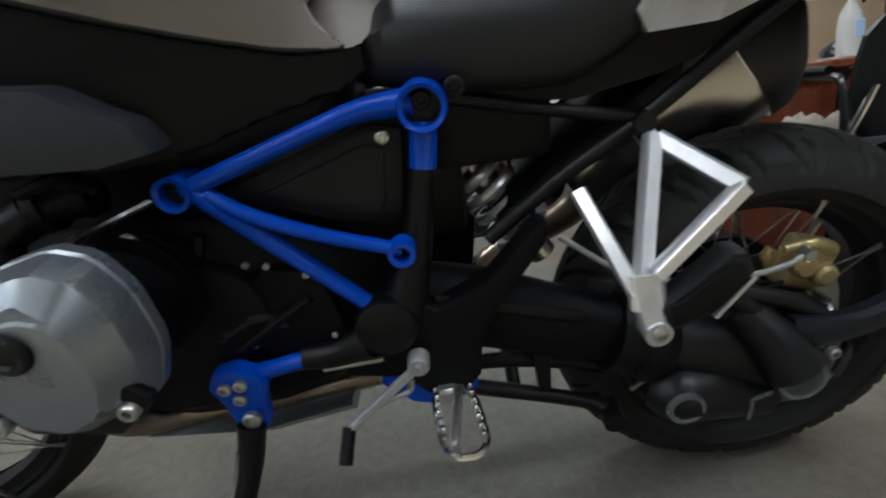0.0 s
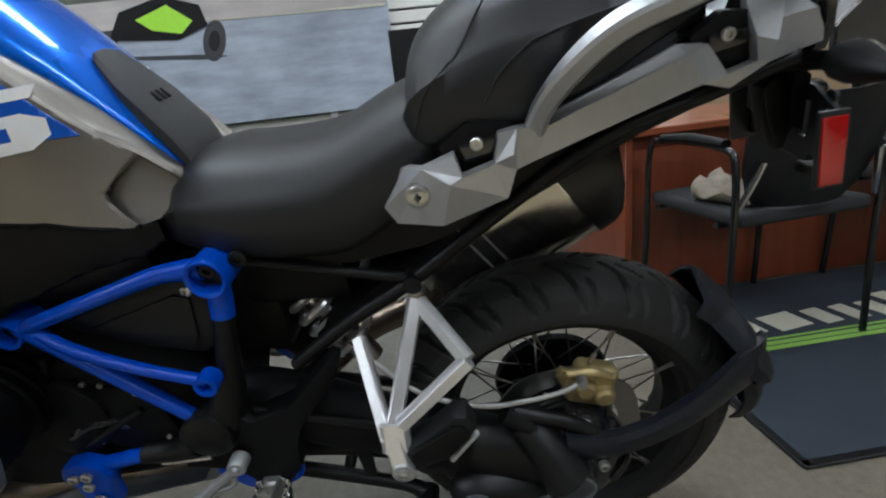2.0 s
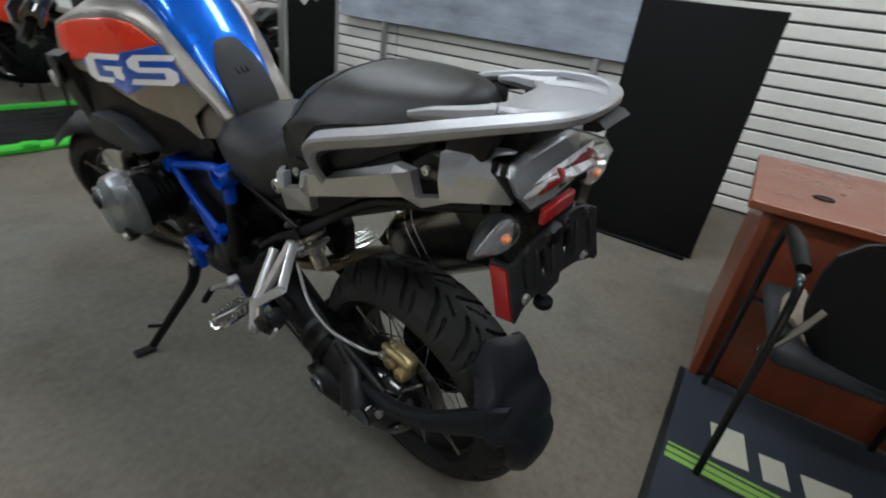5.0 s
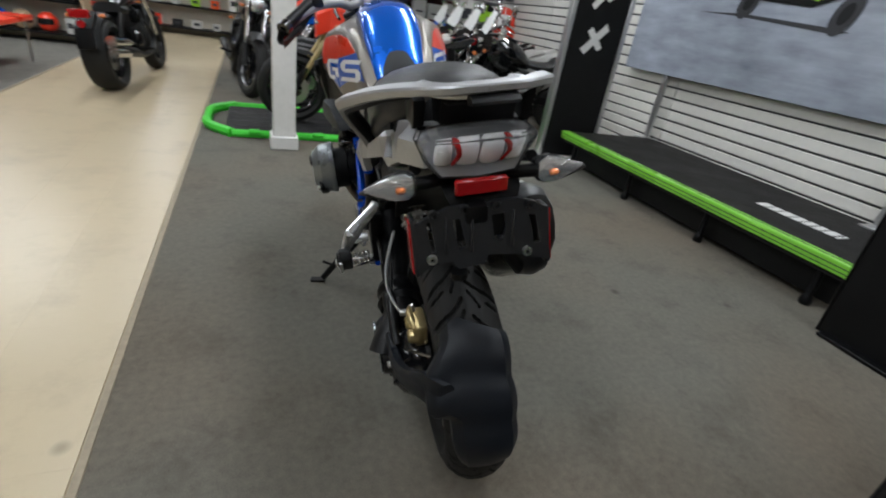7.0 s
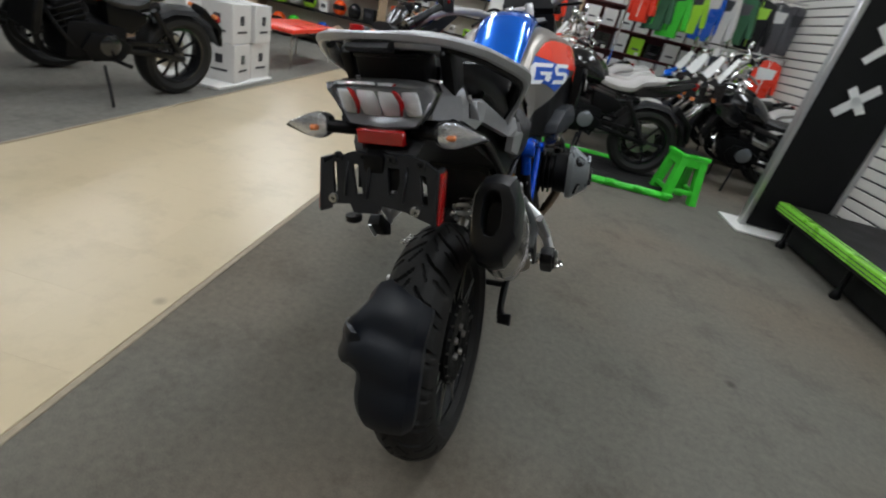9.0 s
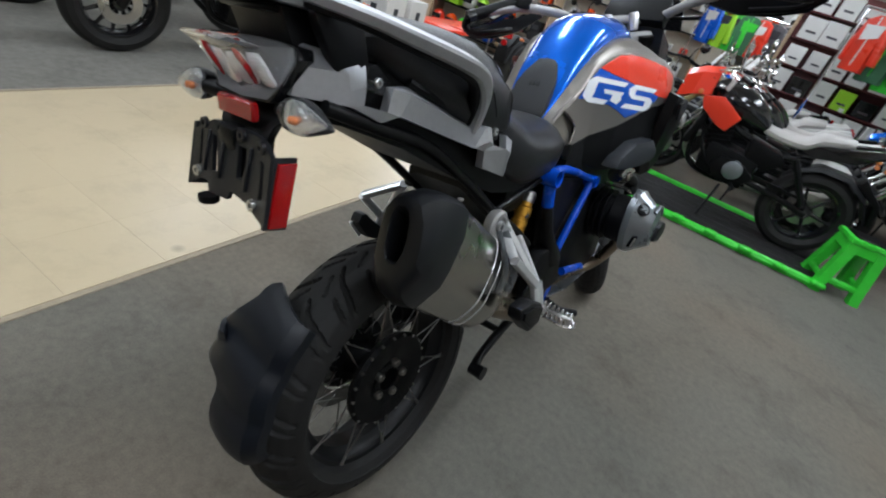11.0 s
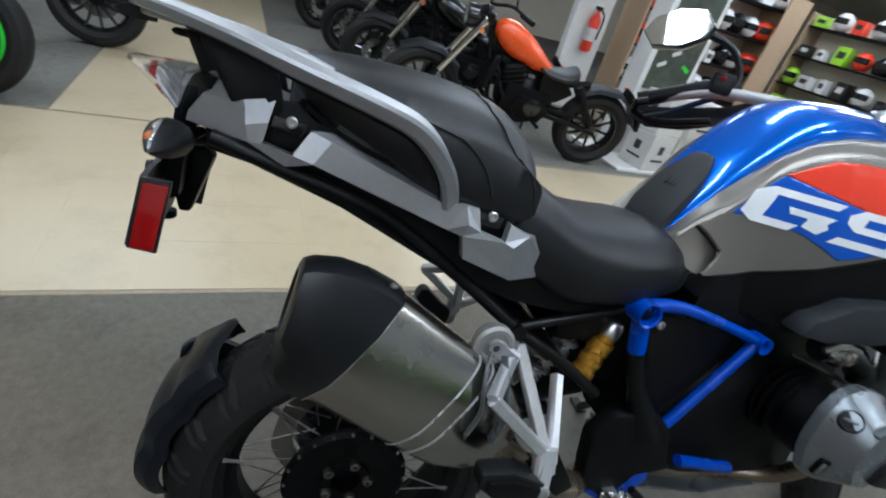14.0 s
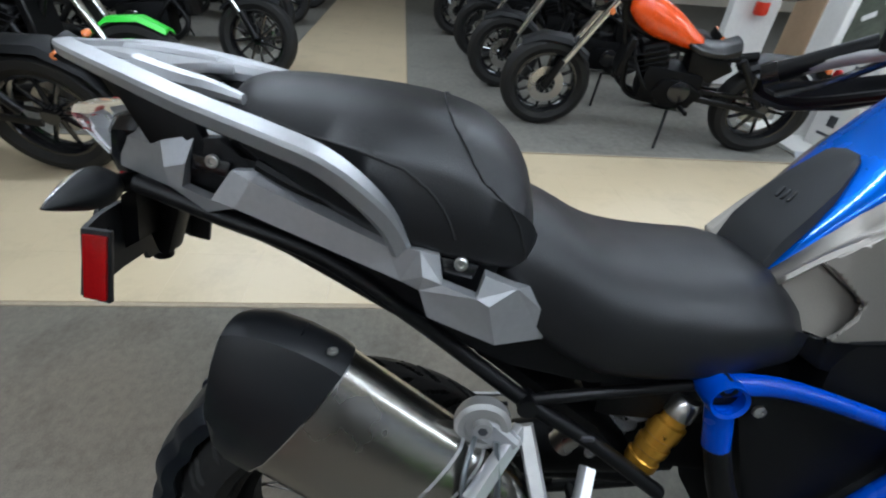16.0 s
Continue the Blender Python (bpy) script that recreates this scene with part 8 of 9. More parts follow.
        for s in (-1, 1):
            part("fairing", prism([(hy - 0.12, 0.88), (hy + 0.02, 0.84), (hy - 0.02, 0.76), (hy - 0.16, 0.68), (hy - 0.24, 0.66), (hy - 0.30, 0.78)], s * 0.150 - 0.014, s * 0.150 + 0.014, 0.012), M[paint], b)
            part("tail_fairing", prism([(0.36, 0.76), (0.10, 0.82), (-0.20, 0.92), (-0.24, 0.90), (-0.06, 0.76), (0.20, 0.70)], s * 0.08 - 0.016, s * 0.08 + 0.016, 0.008), M[body2], b)
    rings = []
    for y, w, z0, z1 in curve_points4(T, 3):
        rings.append([(w * math.cos(q), y, (z0 + z1) / 2 + (z1 - z0) / 2 * math.sin(q)) for q in [2 * math.pi * j / 16 for j in range(16)]])
    part("fuel_tank", loft(rings), M[tank_paint or paint], b, sharp=60)
    sy = hy - 0.48
    S = [(sy, 0.08, 0.70, 0.745), (sy - 0.08, 0.125, 0.66, 0.72), (sy - 0.22, 0.14, 0.655, 0.715), (sy - 0.32, 0.12, 0.67, 0.76)] if big else [(sy, 0.08, 0.74, 0.80), (sy - 0.12, 0.12, 0.72, 0.79), (sy - 0.28, 0.12, 0.73, 0.80), (sy - 0.36, 0.10, 0.78, 0.87), (sy - 0.55, 0.07, 0.85, 0.90)]
    part("seat", loft([seat_ring(y, w, z1, z0, crown=0.01) for y, w, z0, z1 in curve_points4(S, 3)]), M[seat_mat], b, sharp=60)
    part("engine", box((0, 0.66, 0.43), (0.26, 0.40, 0.26), pose(0, 0, 0, 6, 0, 0), 0.06, seg=2), M["cast_black"], b)
    part("cylinder_block", box((0, 0.80, 0.60), (0.20, 0.17, 0.20), pose(0, 0, 0, -18, 0, 0), 0.02), M["cast_black"], b)
    for k in range(4):
        part("cooling_fin", box((0, 0.80 + 0.012 * k, 0.54 + 0.035 * k), (0.23, 0.20, 0.008), pose(0, 0, 0, -18, 0, 0), 0.003), M["cast_black"], b)
    part("side_panel", prism([(0.60, 0.68), (0.36, 0.64), (0.30, 0.58), (0.42, 0.48), (0.58, 0.54)], -0.105, 0.105, 0.02), M["black_plastic"], b)
    part("air_cleaner", lathe([(0.10, 0.004), (0.16, 0.05), (0.175, 0.045), (0.18, 0.004)], 18, Matrix.Translation((0, 0.66, 0.64))), M["dark_plastic"], b)
    part("primary_cover", prism([(0.78, 0.40), (0.72, 0.50), (0.56, 0.49), (0.44, 0.42), (0.50, 0.33), (0.70, 0.31)], -0.150, -0.115, 0.015), M["cast_black"], b)
    for sx in (-1, 1):
        part("footrest", rod((sx * 0.13, 0.56, 0.32), (sx * 0.27, 0.54, 0.33), 0.014, 8), M["black_plastic"], b)
        part("rear_indicator", lathe([(0, 0.006), (sx * 0.02, 0.018), (sx * 0.05, 0.016), (sx * 0.055, 0.003)], 10, Matrix.Translation((sx * 0.10, -0.22, 0.66 if big else 0.80))), M["amber"], b)
    part("hose", tube([(0.06, 0.95, 0.66), (0.12, 0.86, 0.55), (0.13, 0.76, 0.42)], 0.013, 8), M["black_plastic"], b)
    part("hose", tube([(-0.06, 0.95, 0.64), (-0.12, 0.88, 0.50), (-0.12, 0.80, 0.40)], 0.013, 8), M["black_plastic"], b)
    part("radiator", box((0, 0.99, 0.60), (0.24, 0.05, 0.26), pose(0, 0, 0, 10, 0, 0), 0.01), M["black_plastic"], b)
    part("clutch_cover", lathe([(-0.165, 0.004), (-0.165, 0.05), (-0.155, 0.07), (-0.12, 0.08)], 22, Matrix.Translation((0, 0.60, 0.42))), M["black_gloss"] if big else M["grey_cast"], b)
    part("clutch_cover", lathe([(0.165, 0.004), (0.165, 0.05), (0.155, 0.07), (0.12, 0.08)], 22, Matrix.Translation((0, 0.60, 0.42))), M["black_gloss"] if big else M["grey_cast"], b)
    part("frame", tube([(0, hy - 0.04, hz - 0.05), (0, hy - 0.10, 0.78), (0, 0.70, 0.68), (0, 0.40, 0.62), (0, 0.16, 0.66)], 0.028, 8), M["frame_black"], b)
    part("down_tube", tube([(0, hy - 0.04, hz - 0.12), (0.0, 0.98, 0.60), (0.0, 0.92, 0.34), (0, 0.70, 0.28), (0, 0.45, 0.32)], 0.020, 8), M["frame_black"], b)
    part("exhaust", tube([(0.11, 0.90, 0.58), (0.15, 1.00, 0.42), (0.16, 0.85, 0.28), (0.165, 0.50, 0.27), (0.18, 0.22, 0.32), (0.19, -0.16, 0.42 if not big else 0.36)], [0.02, 0.02, 0.022, 0.025, 0.045, 0.05], 10), M["frame_black"] if big else M["steel"], b)
    part("tail_plate", prism([(-0.18, 0.70), (-0.36, 0.56), (-0.39, 0.40), (-0.36, 0.40), (-0.32, 0.54), (-0.16, 0.64)], -0.07, 0.07, 0.01), M["black_plastic"], b)
    part("rear_fender", loft([[(x * w, -r * math.sin(radians(a)), Rr + r * math.cos(radians(a)) + dz) for x, dz in ((-1, -0.03), (-0.75, 0.0), (0, 0.012), (0.75, 0.0), (1, -0.03), (0, -0.002))] for a, w, r in ((-42, 0.07, 0.365), (-15, 0.088, 0.365), (15, 0.09, 0.365), (45, 0.09, 0.365), (72, 0.075, 0.365))]), M[body2] if body2 != "black_gloss" else M["dark_plastic"], b, sharp=40)
    part("front_fender", loft([[(x * w, wb + r * math.sin(radians(a)), Rf + r * math.cos(radians(a)) + dz) for x, dz in ((-1, -0.03), (-0.75, 0.0), (0, 0.010), (0.75, 0.0), (1, -0.03), (0, -0.002))] for a, w, r in ((-50, 0.06, 0.35), (-20, 0.07, 0.352), (10, 0.07, 0.352), (35, 0.06, 0.35))]), M["green_plastic"] if rim else M["dark_plastic"], b, sharp=40)
    part("tail_lamp", lathe([(0, 0.03), (-0.02, 0.034), (-0.03, 0.03), (-0.034, 0.003)], 16, Matrix.Translation((0, -0.34 if big else -0.24, 0.60 if big else 0.88)), axis="y"), M["red_lens"], b)
    part("side_stand", tube([(-0.12, 0.62, 0.28), (-0.20, 0.64, 0.16), (-0.27, 0.66, 0.27 * math.tan(radians(lean)) + 0.006)], 0.011, 8), M["frame_black"], b)
    part("chain_guard", prism([(0.45, 0.44), (0.05, 0.42), (0.05, 0.40), (0.45, 0.41)], -0.105, -0.090, 0.003), M["frame_black"], b)
    for k in range(3):
        part("cable", tube([(0.03 * k - 0.03, hy + 0.02, hz + 0.03), (0.05 * k - 0.06, hy + 0.08, hz - 0.02), (0.02 * k - 0.02, hy - 0.06, hz - 0.20)], 0.005, 6), M["black_plastic"], b)
    return b


def at_room(x, y, heading):
    """Heading in degrees from the room's +y, to the left."""
    return ROOM @ pose(x, y, 0, 0, 0, heading)


orange = street_bike(at_room(-2.78, 2.56, 165), "orange_paint", "black cruiser motorcycle with an orange tank", steer=10)
black2 = street_bike(at_room(-3.72, 2.42, 164), "black_gloss", "black cruiser motorcycle with chrome forks", steer=10)
for x, y, h in ((-4.85, 2.40, 166), (-6.2, 2.25, 166), (-7.6, 2.40, 165), (-5.2, -2.9, 2), (-6.6, -2.95, -2), (-8.0, -2.9, 3)):
    copy_thing(black2, at_room(x, y, h) @ pose(0, 0, 0, 0, -9, 0))
street_bike(at_room(-2.09, -1.63, 180), "black_gloss", "black cruiser motorcycle with a bobbed rear fender", steer=0)
street_bike(at_room(-2.66, -2.96, -3), "black_gloss", "black cruiser motorcycle with green rim tape and a green front fender", rim=M["green_plastic"], body2="green_plastic")
street_bike(at_room(-3.85, -2.62, 3), "black_gloss", "black motorcycle with chrome forks and a bright brake disc", steer=-8)
cr = street_bike(at_room(-1.80, 4.66, -6), "black_gloss", "black cruiser motorcycle with a fat rear tyre on the tiles", lean=6, fat=1.4)
part("tail_lamp_bar", box((0, -0.35, 0.68), (0.16, 0.03, 0.07), None, 0.01), M["red_lens"], cr)
for k in range(2):
    part("exhaust_tip", tube([(0.14, 0.35, 0.30 + 0.09 * k), (0.19, 0.0, 0.34 + 0.09 * k), (0.20, -0.38, 0.38 + 0.09 * k)], [0.03, 0.042, 0.046], 12), M["chrome"], cr)
copy_thing(cr, at_room(-2.0, 7.3, 8) @ pose(0, 0, 0, 0, -8, 0))
street_bike(at_room(-0.75, 6.33, 186), "black_gloss", "black cruiser motorcycle facing the aisle", steer=14)
red = street_bike(ROOM @ pose(1.20, 3.74, 0.045, 0, 0, 92), "red_paint", "red street motorcycle with a pale grey seat on the display ramp", style="sport", seat_mat="grey_seat", lean=4, tank_paint="black_gloss")
white = street_bike(at_room(1.35, 4.75, 96), "black_gloss", "black and white street motorcycle with a pale seat", style="sport", seat_mat="grey_seat", body2="white_paint")
blk = street_bike(at_room(2.95, 4.25, 78), "black_gloss", "black street motorcycle behind a green stand", style="sport")
part("price_tag", box((0.10, 0.86, 1.00), (0.004, 0.09, 0.13), pose(0, 0, 0, 8, 0, 20), 0.001), M["card_white"], blk)
for src in (white, red):
    part("price_tag", box((-0.12, 0.92, 0.99), (0.10, 0.004, 0.14), pose(0, 0, 0, 12, 0, 15), 0.001), M["card_white"], src)
blue = street_bike(at_room(1.30, 6.05, 95), "blue_paint", "blue street motorcycle in the second row", style="sport", body2="white_paint", seat_mat="grey_seat")
for src, hy, hz in ((white, 1.04, 0.96), (blk, 1.04, 0.96), (blue, 1.04, 0.96)):
    for q in (-1, 1):
        part("crash_bar", tube([(q * 0.10, 0.90, 0.62), (q * 0.24, 0.94, 0.56), (q * 0.26, 0.90, 0.44), (q * 0.12, 0.82, 0.34)], 0.013, 8), M["chrome"], src)
        part("spot_lamp", lathe([(0.05, 0.004), (0.05, 0.05), (0.04, 0.056), (0.0, 0.046), (-0.02, 0.01)], 16, Matrix.Translation((q * 0.17, hy + 0.10, hz - 0.02)), axis="y"), M["chrome"], src)
        part("bar_riser", tube([(q * 0.05, hy - 0.01, hz + 0.04), (q * 0.06, hy - 0.05, hz + 0.13), (q * 0.22, hy - 0.12, hz + 0.20), (q * 0.36, hy - 0.20, hz + 0.17)], 0.011, 8), M["chrome"], src)
        part("brake_lever", tube([(q * 0.24, hy - 0.08, hz + 0.18), (q * 0.33, hy - 0.10, hz + 0.165), (q * 0.42, hy - 0.16, hz + 0.15)], 0.008, 6), M["chrome"], src)
        part("fluid_cup", lathe([(0, 0.022), (0.04, 0.024), (0.045, 0.02), (0.045, 0.002)], 14, Matrix.Translation((q * 0.21, hy - 0.08, hz + 0.20)), axis="z"), M["steel"], src)
        part("side_mirror", lathe([(-0.012, 0.004), (-0.012, 0.052), (0.006, 0.056), (0.02, 0.03), (0.024, 0.004)], 18, Matrix.Translation((q * 0.40, hy - 0.12, hz + 0.36)), axis="y"), M["chrome"], src)
        part("mirror_stem", tube([(q * 0.25, hy - 0.12, hz + 0.19), (q * 0.28, hy - 0.12, hz + 0.29), (q * 0.38, hy - 0.12, hz + 0.35)], 0.006, 6), M["chrome"], src)
        part("side_cover", prism([(0.62, 0.66), (0.40, 0.63), (0.44, 0.52), (0.58, 0.55)], q * 0.118 - 0.008, q * 0.118 + 0.008, 0.006), M["chrome"], src)
    part("fly_screen", loft([[(x, hy + 0.10 - 0.45 * (z - hz) + 0.5 * x * x * -1, z) for x in np.linspace(-w, w, 7)] + [(x, hy + 0.106 - 0.45 * (z - hz) - 0.5 * x * x, z) for x in np.linspace(w, -w, 7)] for z, w in ((hz + 0.06, 0.14), (hz + 0.18, 0.13), (hz + 0.28, 0.08))]), M["white_print"], src)
for x, y, h, src in ((1.45, 5.40, 93, red), (1.40, 6.70, 92, white), (1.25, 7.25, 97, red), (3.0, 5.05, 88, white), (2.95, 5.70, 95, blk), (2.95, 6.1, 90, blue), (0.9, 8.9, 98, blk)):
    copy_thing(src, at_room(x, y, h) @ pose(0, 0, 0, 0, -9, 0))

# low display ramp with green plastic edging
ramp = thing("display_ramp", "low grey ramp with bright green plastic edging", "ramp", ROOM)
part("deck", box((0.38, 3.70, 0.022), (2.30, 0.86, 0.040), None, 0.006), M["plat_top"], ramp)
part("edge", tube([(-0.72, 3.20, 0.03), (0.2, 3.20, 0.03), (1.45, 3.23, 0.03)], 0.032, 8, flat=0.9), M["green_plastic"], ramp)
part("edge", tube([(-0.72, 4.22, 0.03), (0.3, 4.22, 0.03), (1.45, 4.22, 0.03)], 0.032, 8, flat=0.9), M["green_plastic"], ramp)
part("edge_nose", tube([(-0.72, 3.20, 0.03), (-0.90, 3.42, 0.035), (-0.92, 3.70, 0.035), (-0.90, 4.0, 0.035), (-0.72, 4.22, 0.03)], 0.042, 8, flat=0.9, n=3), M["green_plastic"], ramp)
for k in range(9):
    part("edge_tab", box((-0.55 + 0.25 * k, 3.185, 0.052), (0.09, 0.06, 0.034), pose(0, 0, 0, 0, 0, 8 * (-1) ** k), 0.010), M["green_plastic"], ramp)
for k in range(5):
    part("deck_groove", box((0.38, 3.40 + 0.15 * k, 0.0435), (2.26, 0.010, 0.003), None, 0), M["ink"], ramp)


def stool(m):
    st = thing("step_stand", "bright green plastic paddock stand with open sides", "stand", m, "green stands")
    part("top", box((0, 0, 0.405), (0.27, 0.27, 0.036), None, 0.012, seg=2), M["green_plastic"], st)
    part("top_pad", box((0, 0, 0.427), (0.20, 0.20, 0.012), None, 0.005), M["black_plastic"], st)
    for sx in (-1, 1):
        for sy in (-1, 1):
            part("leg", loft([[(sx * (0.085 + dx) + a * 0.032, sy * (0.090 + dx) + b * 0.032, z) for a, b in ((-1, -1), (1, -1), (1, 1), (-1, 1))] for z, dx in ((0.395, 0.0), (0.20, 0.022), (0.0, 0.045))]), M["green_plastic"], st)
    for sx in (-1, 1):
        part("foot_bar", box((sx * 0.135, 0, 0.10), (0.030, 0.25, 0.045), None, 0.012), M["green_plastic"], st)
        part("side_web", box((sx * 0.108, 0, 0.355), (0.03, 0.20, 0.075), None, 0.008), M["green_plastic"], st)
        part("side_web", box((0, sx * 0.108, 0.355), (0.20, 0.03, 0.075), None, 0.008), M["green_plastic"], st)
    part("foot_bar", box((0, -0.135, 0.10), (0.25, 0.03, 0.045), None, 0.012), M["green_plastic"], st)
    return st


st = stool(ROOM @ pose(1.55, 3.38, 0, 0, 0, 10))

# white display pillar with printed boxes
pil = thing("display_pillar", "white display pillar on a wide base plate with an advertising panel", "display", ROOM)
part("base", box((-3.02, 3.42, 0.015), (0.80, 0.95, 0.028), None, 0.005), M["white_paint"], pil)
part("pillar", box((-3.16, 3.45, 0.85), (0.22, 0.62, 1.64), None, 0.006), M["white_paint"], pil)
part("advert", box((-3.045, 3.45, 1.12), (0.008, 0.50, 0.90), None, 0.002), M["hedge_print"], pil)
for k in range(6):
    part("advert_shape", box((-3.038, 3.30 + 0.06 * k, 0.90 + 0.11 * ((k * 3) % 5)), (0.003, 0.10, 0.035), pose(0, 0, 0, 25 * (-1) ** k, 0, 0), 0.001), M["green_plastic"] if k % 2 else M["card_white"], pil)
for k, (x, y, z0, r) in enumerate(((-2.80, 3.36, 0.03, 6), (-2.81, 3.37, 0.37, 2), (-2.82, 3.74, 0.03, -4), (-2.80, 3.73, 0.37, 3))):
    bx = thing("carton", "white carton with dark printed panels stacked by the pillar", "box", ROOM @ pose(x, y, z0, 0, 0, r), "white cartons")
    part("carton", box((0, 0, 0.169), (0.30, 0.32, 0.336), None, 0.004), M["card_white"], bx)
    part("printed_panel", box((0.152, 0.0, 0.20), (0.003, 0.07, 0.08), None, 0.001), M["ink"], bx)
    part("printed_bar", box((0.152, 0.0, 0.10), (0.003, 0.16, 0.02), None, 0), M["ink"], bx)
    part("printed_panel", box((0.0, -0.1615, 0.20), (0.07, 0.003, 0.08), None, 0.001), M["ink"], bx)
    part("printed_bar", box((0.0, -0.1615, 0.10), (0.16, 0.003, 0.02), None, 0), M["ink"], bx)
ext = thing("fire_extinguisher", "red fire extinguisher hanging on the white partition", "extinguisher", ROOM @ pose(-4.62, 3.62, 0.70))
part("cylinder", lathe([(0, 0.05), (0.02, 0.065), (0.34, 0.065), (0.40, 0.04), (0.42, 0.018), (0.45, 0.018)], 20, axis="z"), M["red_paint"], ext)
part("label", lathe([(0.12, 0.0658), (0.26, 0.0658)], 20, axis="z"), M["card_white"], ext)
part("valve", box((0, 0, 0.47), (0.03, 0.10, 0.04), None, 0.006), M["black_plastic"], ext)
part("hose", tube([(0, 0.04, 0.46), (0.02, 0.09, 0.38), (0.02, 0.085, 0.15)], 0.010, 8), M["black_plastic"], ext)
prt = thing("partition", "white partition end by the cruiser motorcycles", "partition", ROOM)
part("panel", box((-4.75, 3.62, 1.1), (0.10, 0.50, 2.2), None, 0.006), M["white_paint"], prt)

# red bench
bench = thing("bench", "red upholstered bench on thin legs on the tiles", "bench", ROOM)
part("seat", box((-3.05, 5.25, 0.44), (0.62, 1.35, 0.05), None, 0.015, seg=2), M["red_paint"], bench)
for x in (-2.80, -3.30):
    for y in (4.66, 5.84):
        part("leg", rod((x, y, 0), (x, y, 0.42), 0.013, 8), M["steel"], bench)

# helmet and goods shelves
def shelf_unit(m, label, w=2.4, rows=5):
    u = thing("shelf_unit", label, "shelf", m, "goods shelves")
    for sy in (-1, 1):
        part("side", box((0, sy * w / 2, 0.95), (0.40, 0.03, 1.90), None, 0.004), M["tan_board"], u)
    part("back", box((0.19, 0, 0.95), (0.02, w, 1.90), None, 0.003), M["wall"], u)
    for k in range(rows):
        part("shelf", box((0, 0, 0.12 + 0.40 * k), (0.40, w - 0.04, 0.025), None, 0.003), M["black_plastic"], u)
    return u


rnd = random.Random(7)
PAL = ["card_white", "card_white", "red_paint", "lime", "black_gloss", "white_print", "decal_blue", "white_print", "orange_paint", "dark_plastic"]
def goods(m, kind, color, group):
    if kind == "box":
        g = thing("goods_box", "small boxed product on a shelf", "box", m, group)
        w, h = rnd.uniform(0.10, 0.2), rnd.uniform(0.12, 0.26)
        part("carton", box((0, 0, h / 2), (0.16, w, h), None, 0.004), M[color], g)
        part("printed_panel", box((-0.082, 0, h * 0.55), (0.003, w * 0.6, h * 0.35), None, 0), M["ink"] if color != "black_gloss" else M["card_white"], g)
    else:
        g = thing("helmet", "motorcycle helmet with a dark visor on a shelf", "helmet", m, group)
        rings = []
        for j in range(8):
            a = radians(-50 + 140 * j / 7)
            rings.append([(0.13 * math.cos(a) * math.cos(q), 0.115 * math.cos(a) * math.sin(q), 0.11 + 0.13 * math.sin(a)) for q in [2 * math.pi * i / 16 for i in range(16)]])
        part("shell", loft(rings), M[color], g, sharp=60)
        part("visor", loft([[(-0.134 * math.cos(q), 0.118 * math.sin(q), z) for q in np.linspace(-1.0, 1.0, 9)] + [(-0.129 * math.cos(q), 0.113 * math.sin(q), z) for q in np.linspace(1.0, -1.0, 9)] for z in (0.09, 0.165)]), M["black_gloss"], g)
    return g


u1 = shelf_unit(ROOM @ pose(-4.6, 5.2, 0, 0, 0, 180), "wooden shelf full of coloured helmets", 2.2)
u2 = shelf_unit(ROOM @ pose(1.4, 10.6, 0, 0, 0, 90), "wooden shelf with rows of white boxes", 3.2)
shelf_unit(ROOM @ pose(-2.2, 10.6, 0, 0, 0, 90), "wooden shelf with rows of white boxes", 3.2)
for k in range(5):
    for j in range(9):
        goods(ROOM @ pose(-4.52, 4.24 + 0.235 * j + rnd.uniform(-0.02, 0.02), 0.135 + 0.40 * k, 0, 0, 180 + rnd.uniform(-25, 25)), "helmet" if rnd.random() < 0.7 else "box", rnd.choice(PAL[2:]), "goods on the helmet shelf")
for cx in (1.4, -2.2):
    for k in range(5):
        for j in range(9):
            goods(ROOM @ pose(cx - 1.42 + 0.345 * j, 10.52, 0.135 + 0.40 * k, 0, 0, 90), "box", rnd.choice(PAL[:2] * 3 + PAL), "goods on the box shelves")


# header boards and helmets over the far shelves
for cx in (1.4, -2.2):
    hd = thing("header_board", "cream header board with coloured panels above the far shelves", "sign board", ROOM @ pose(cx, 10.72, 1.91))
    part("board", box((0, 0, 0.17), (3.2, 0.05, 0.34), None, 0.006), M["card_white"], hd)
    for k in range(5):
        part("coloured_panel", box((-1.25 + 0.62 * k, -0.030, 0.18), (0.46, 0.008, 0.26 - 0.06 * (k % 2)), None, 0.002), M[("lime", "white_print", "red_paint", "jacket_grey", "green_plastic")[k]], hd)
    for j in range(10):
        goods(ROOM @ pose(cx - 1.40 + 0.31 * j, 10.56, 1.745 + 0.14, 0, 0, 90 + rnd.uniform(-25, 25)), "helmet" if j % 3 else "box", rnd.choice(PAL + ["white_print", "orange_paint"]), "goods on top of the far shelves")

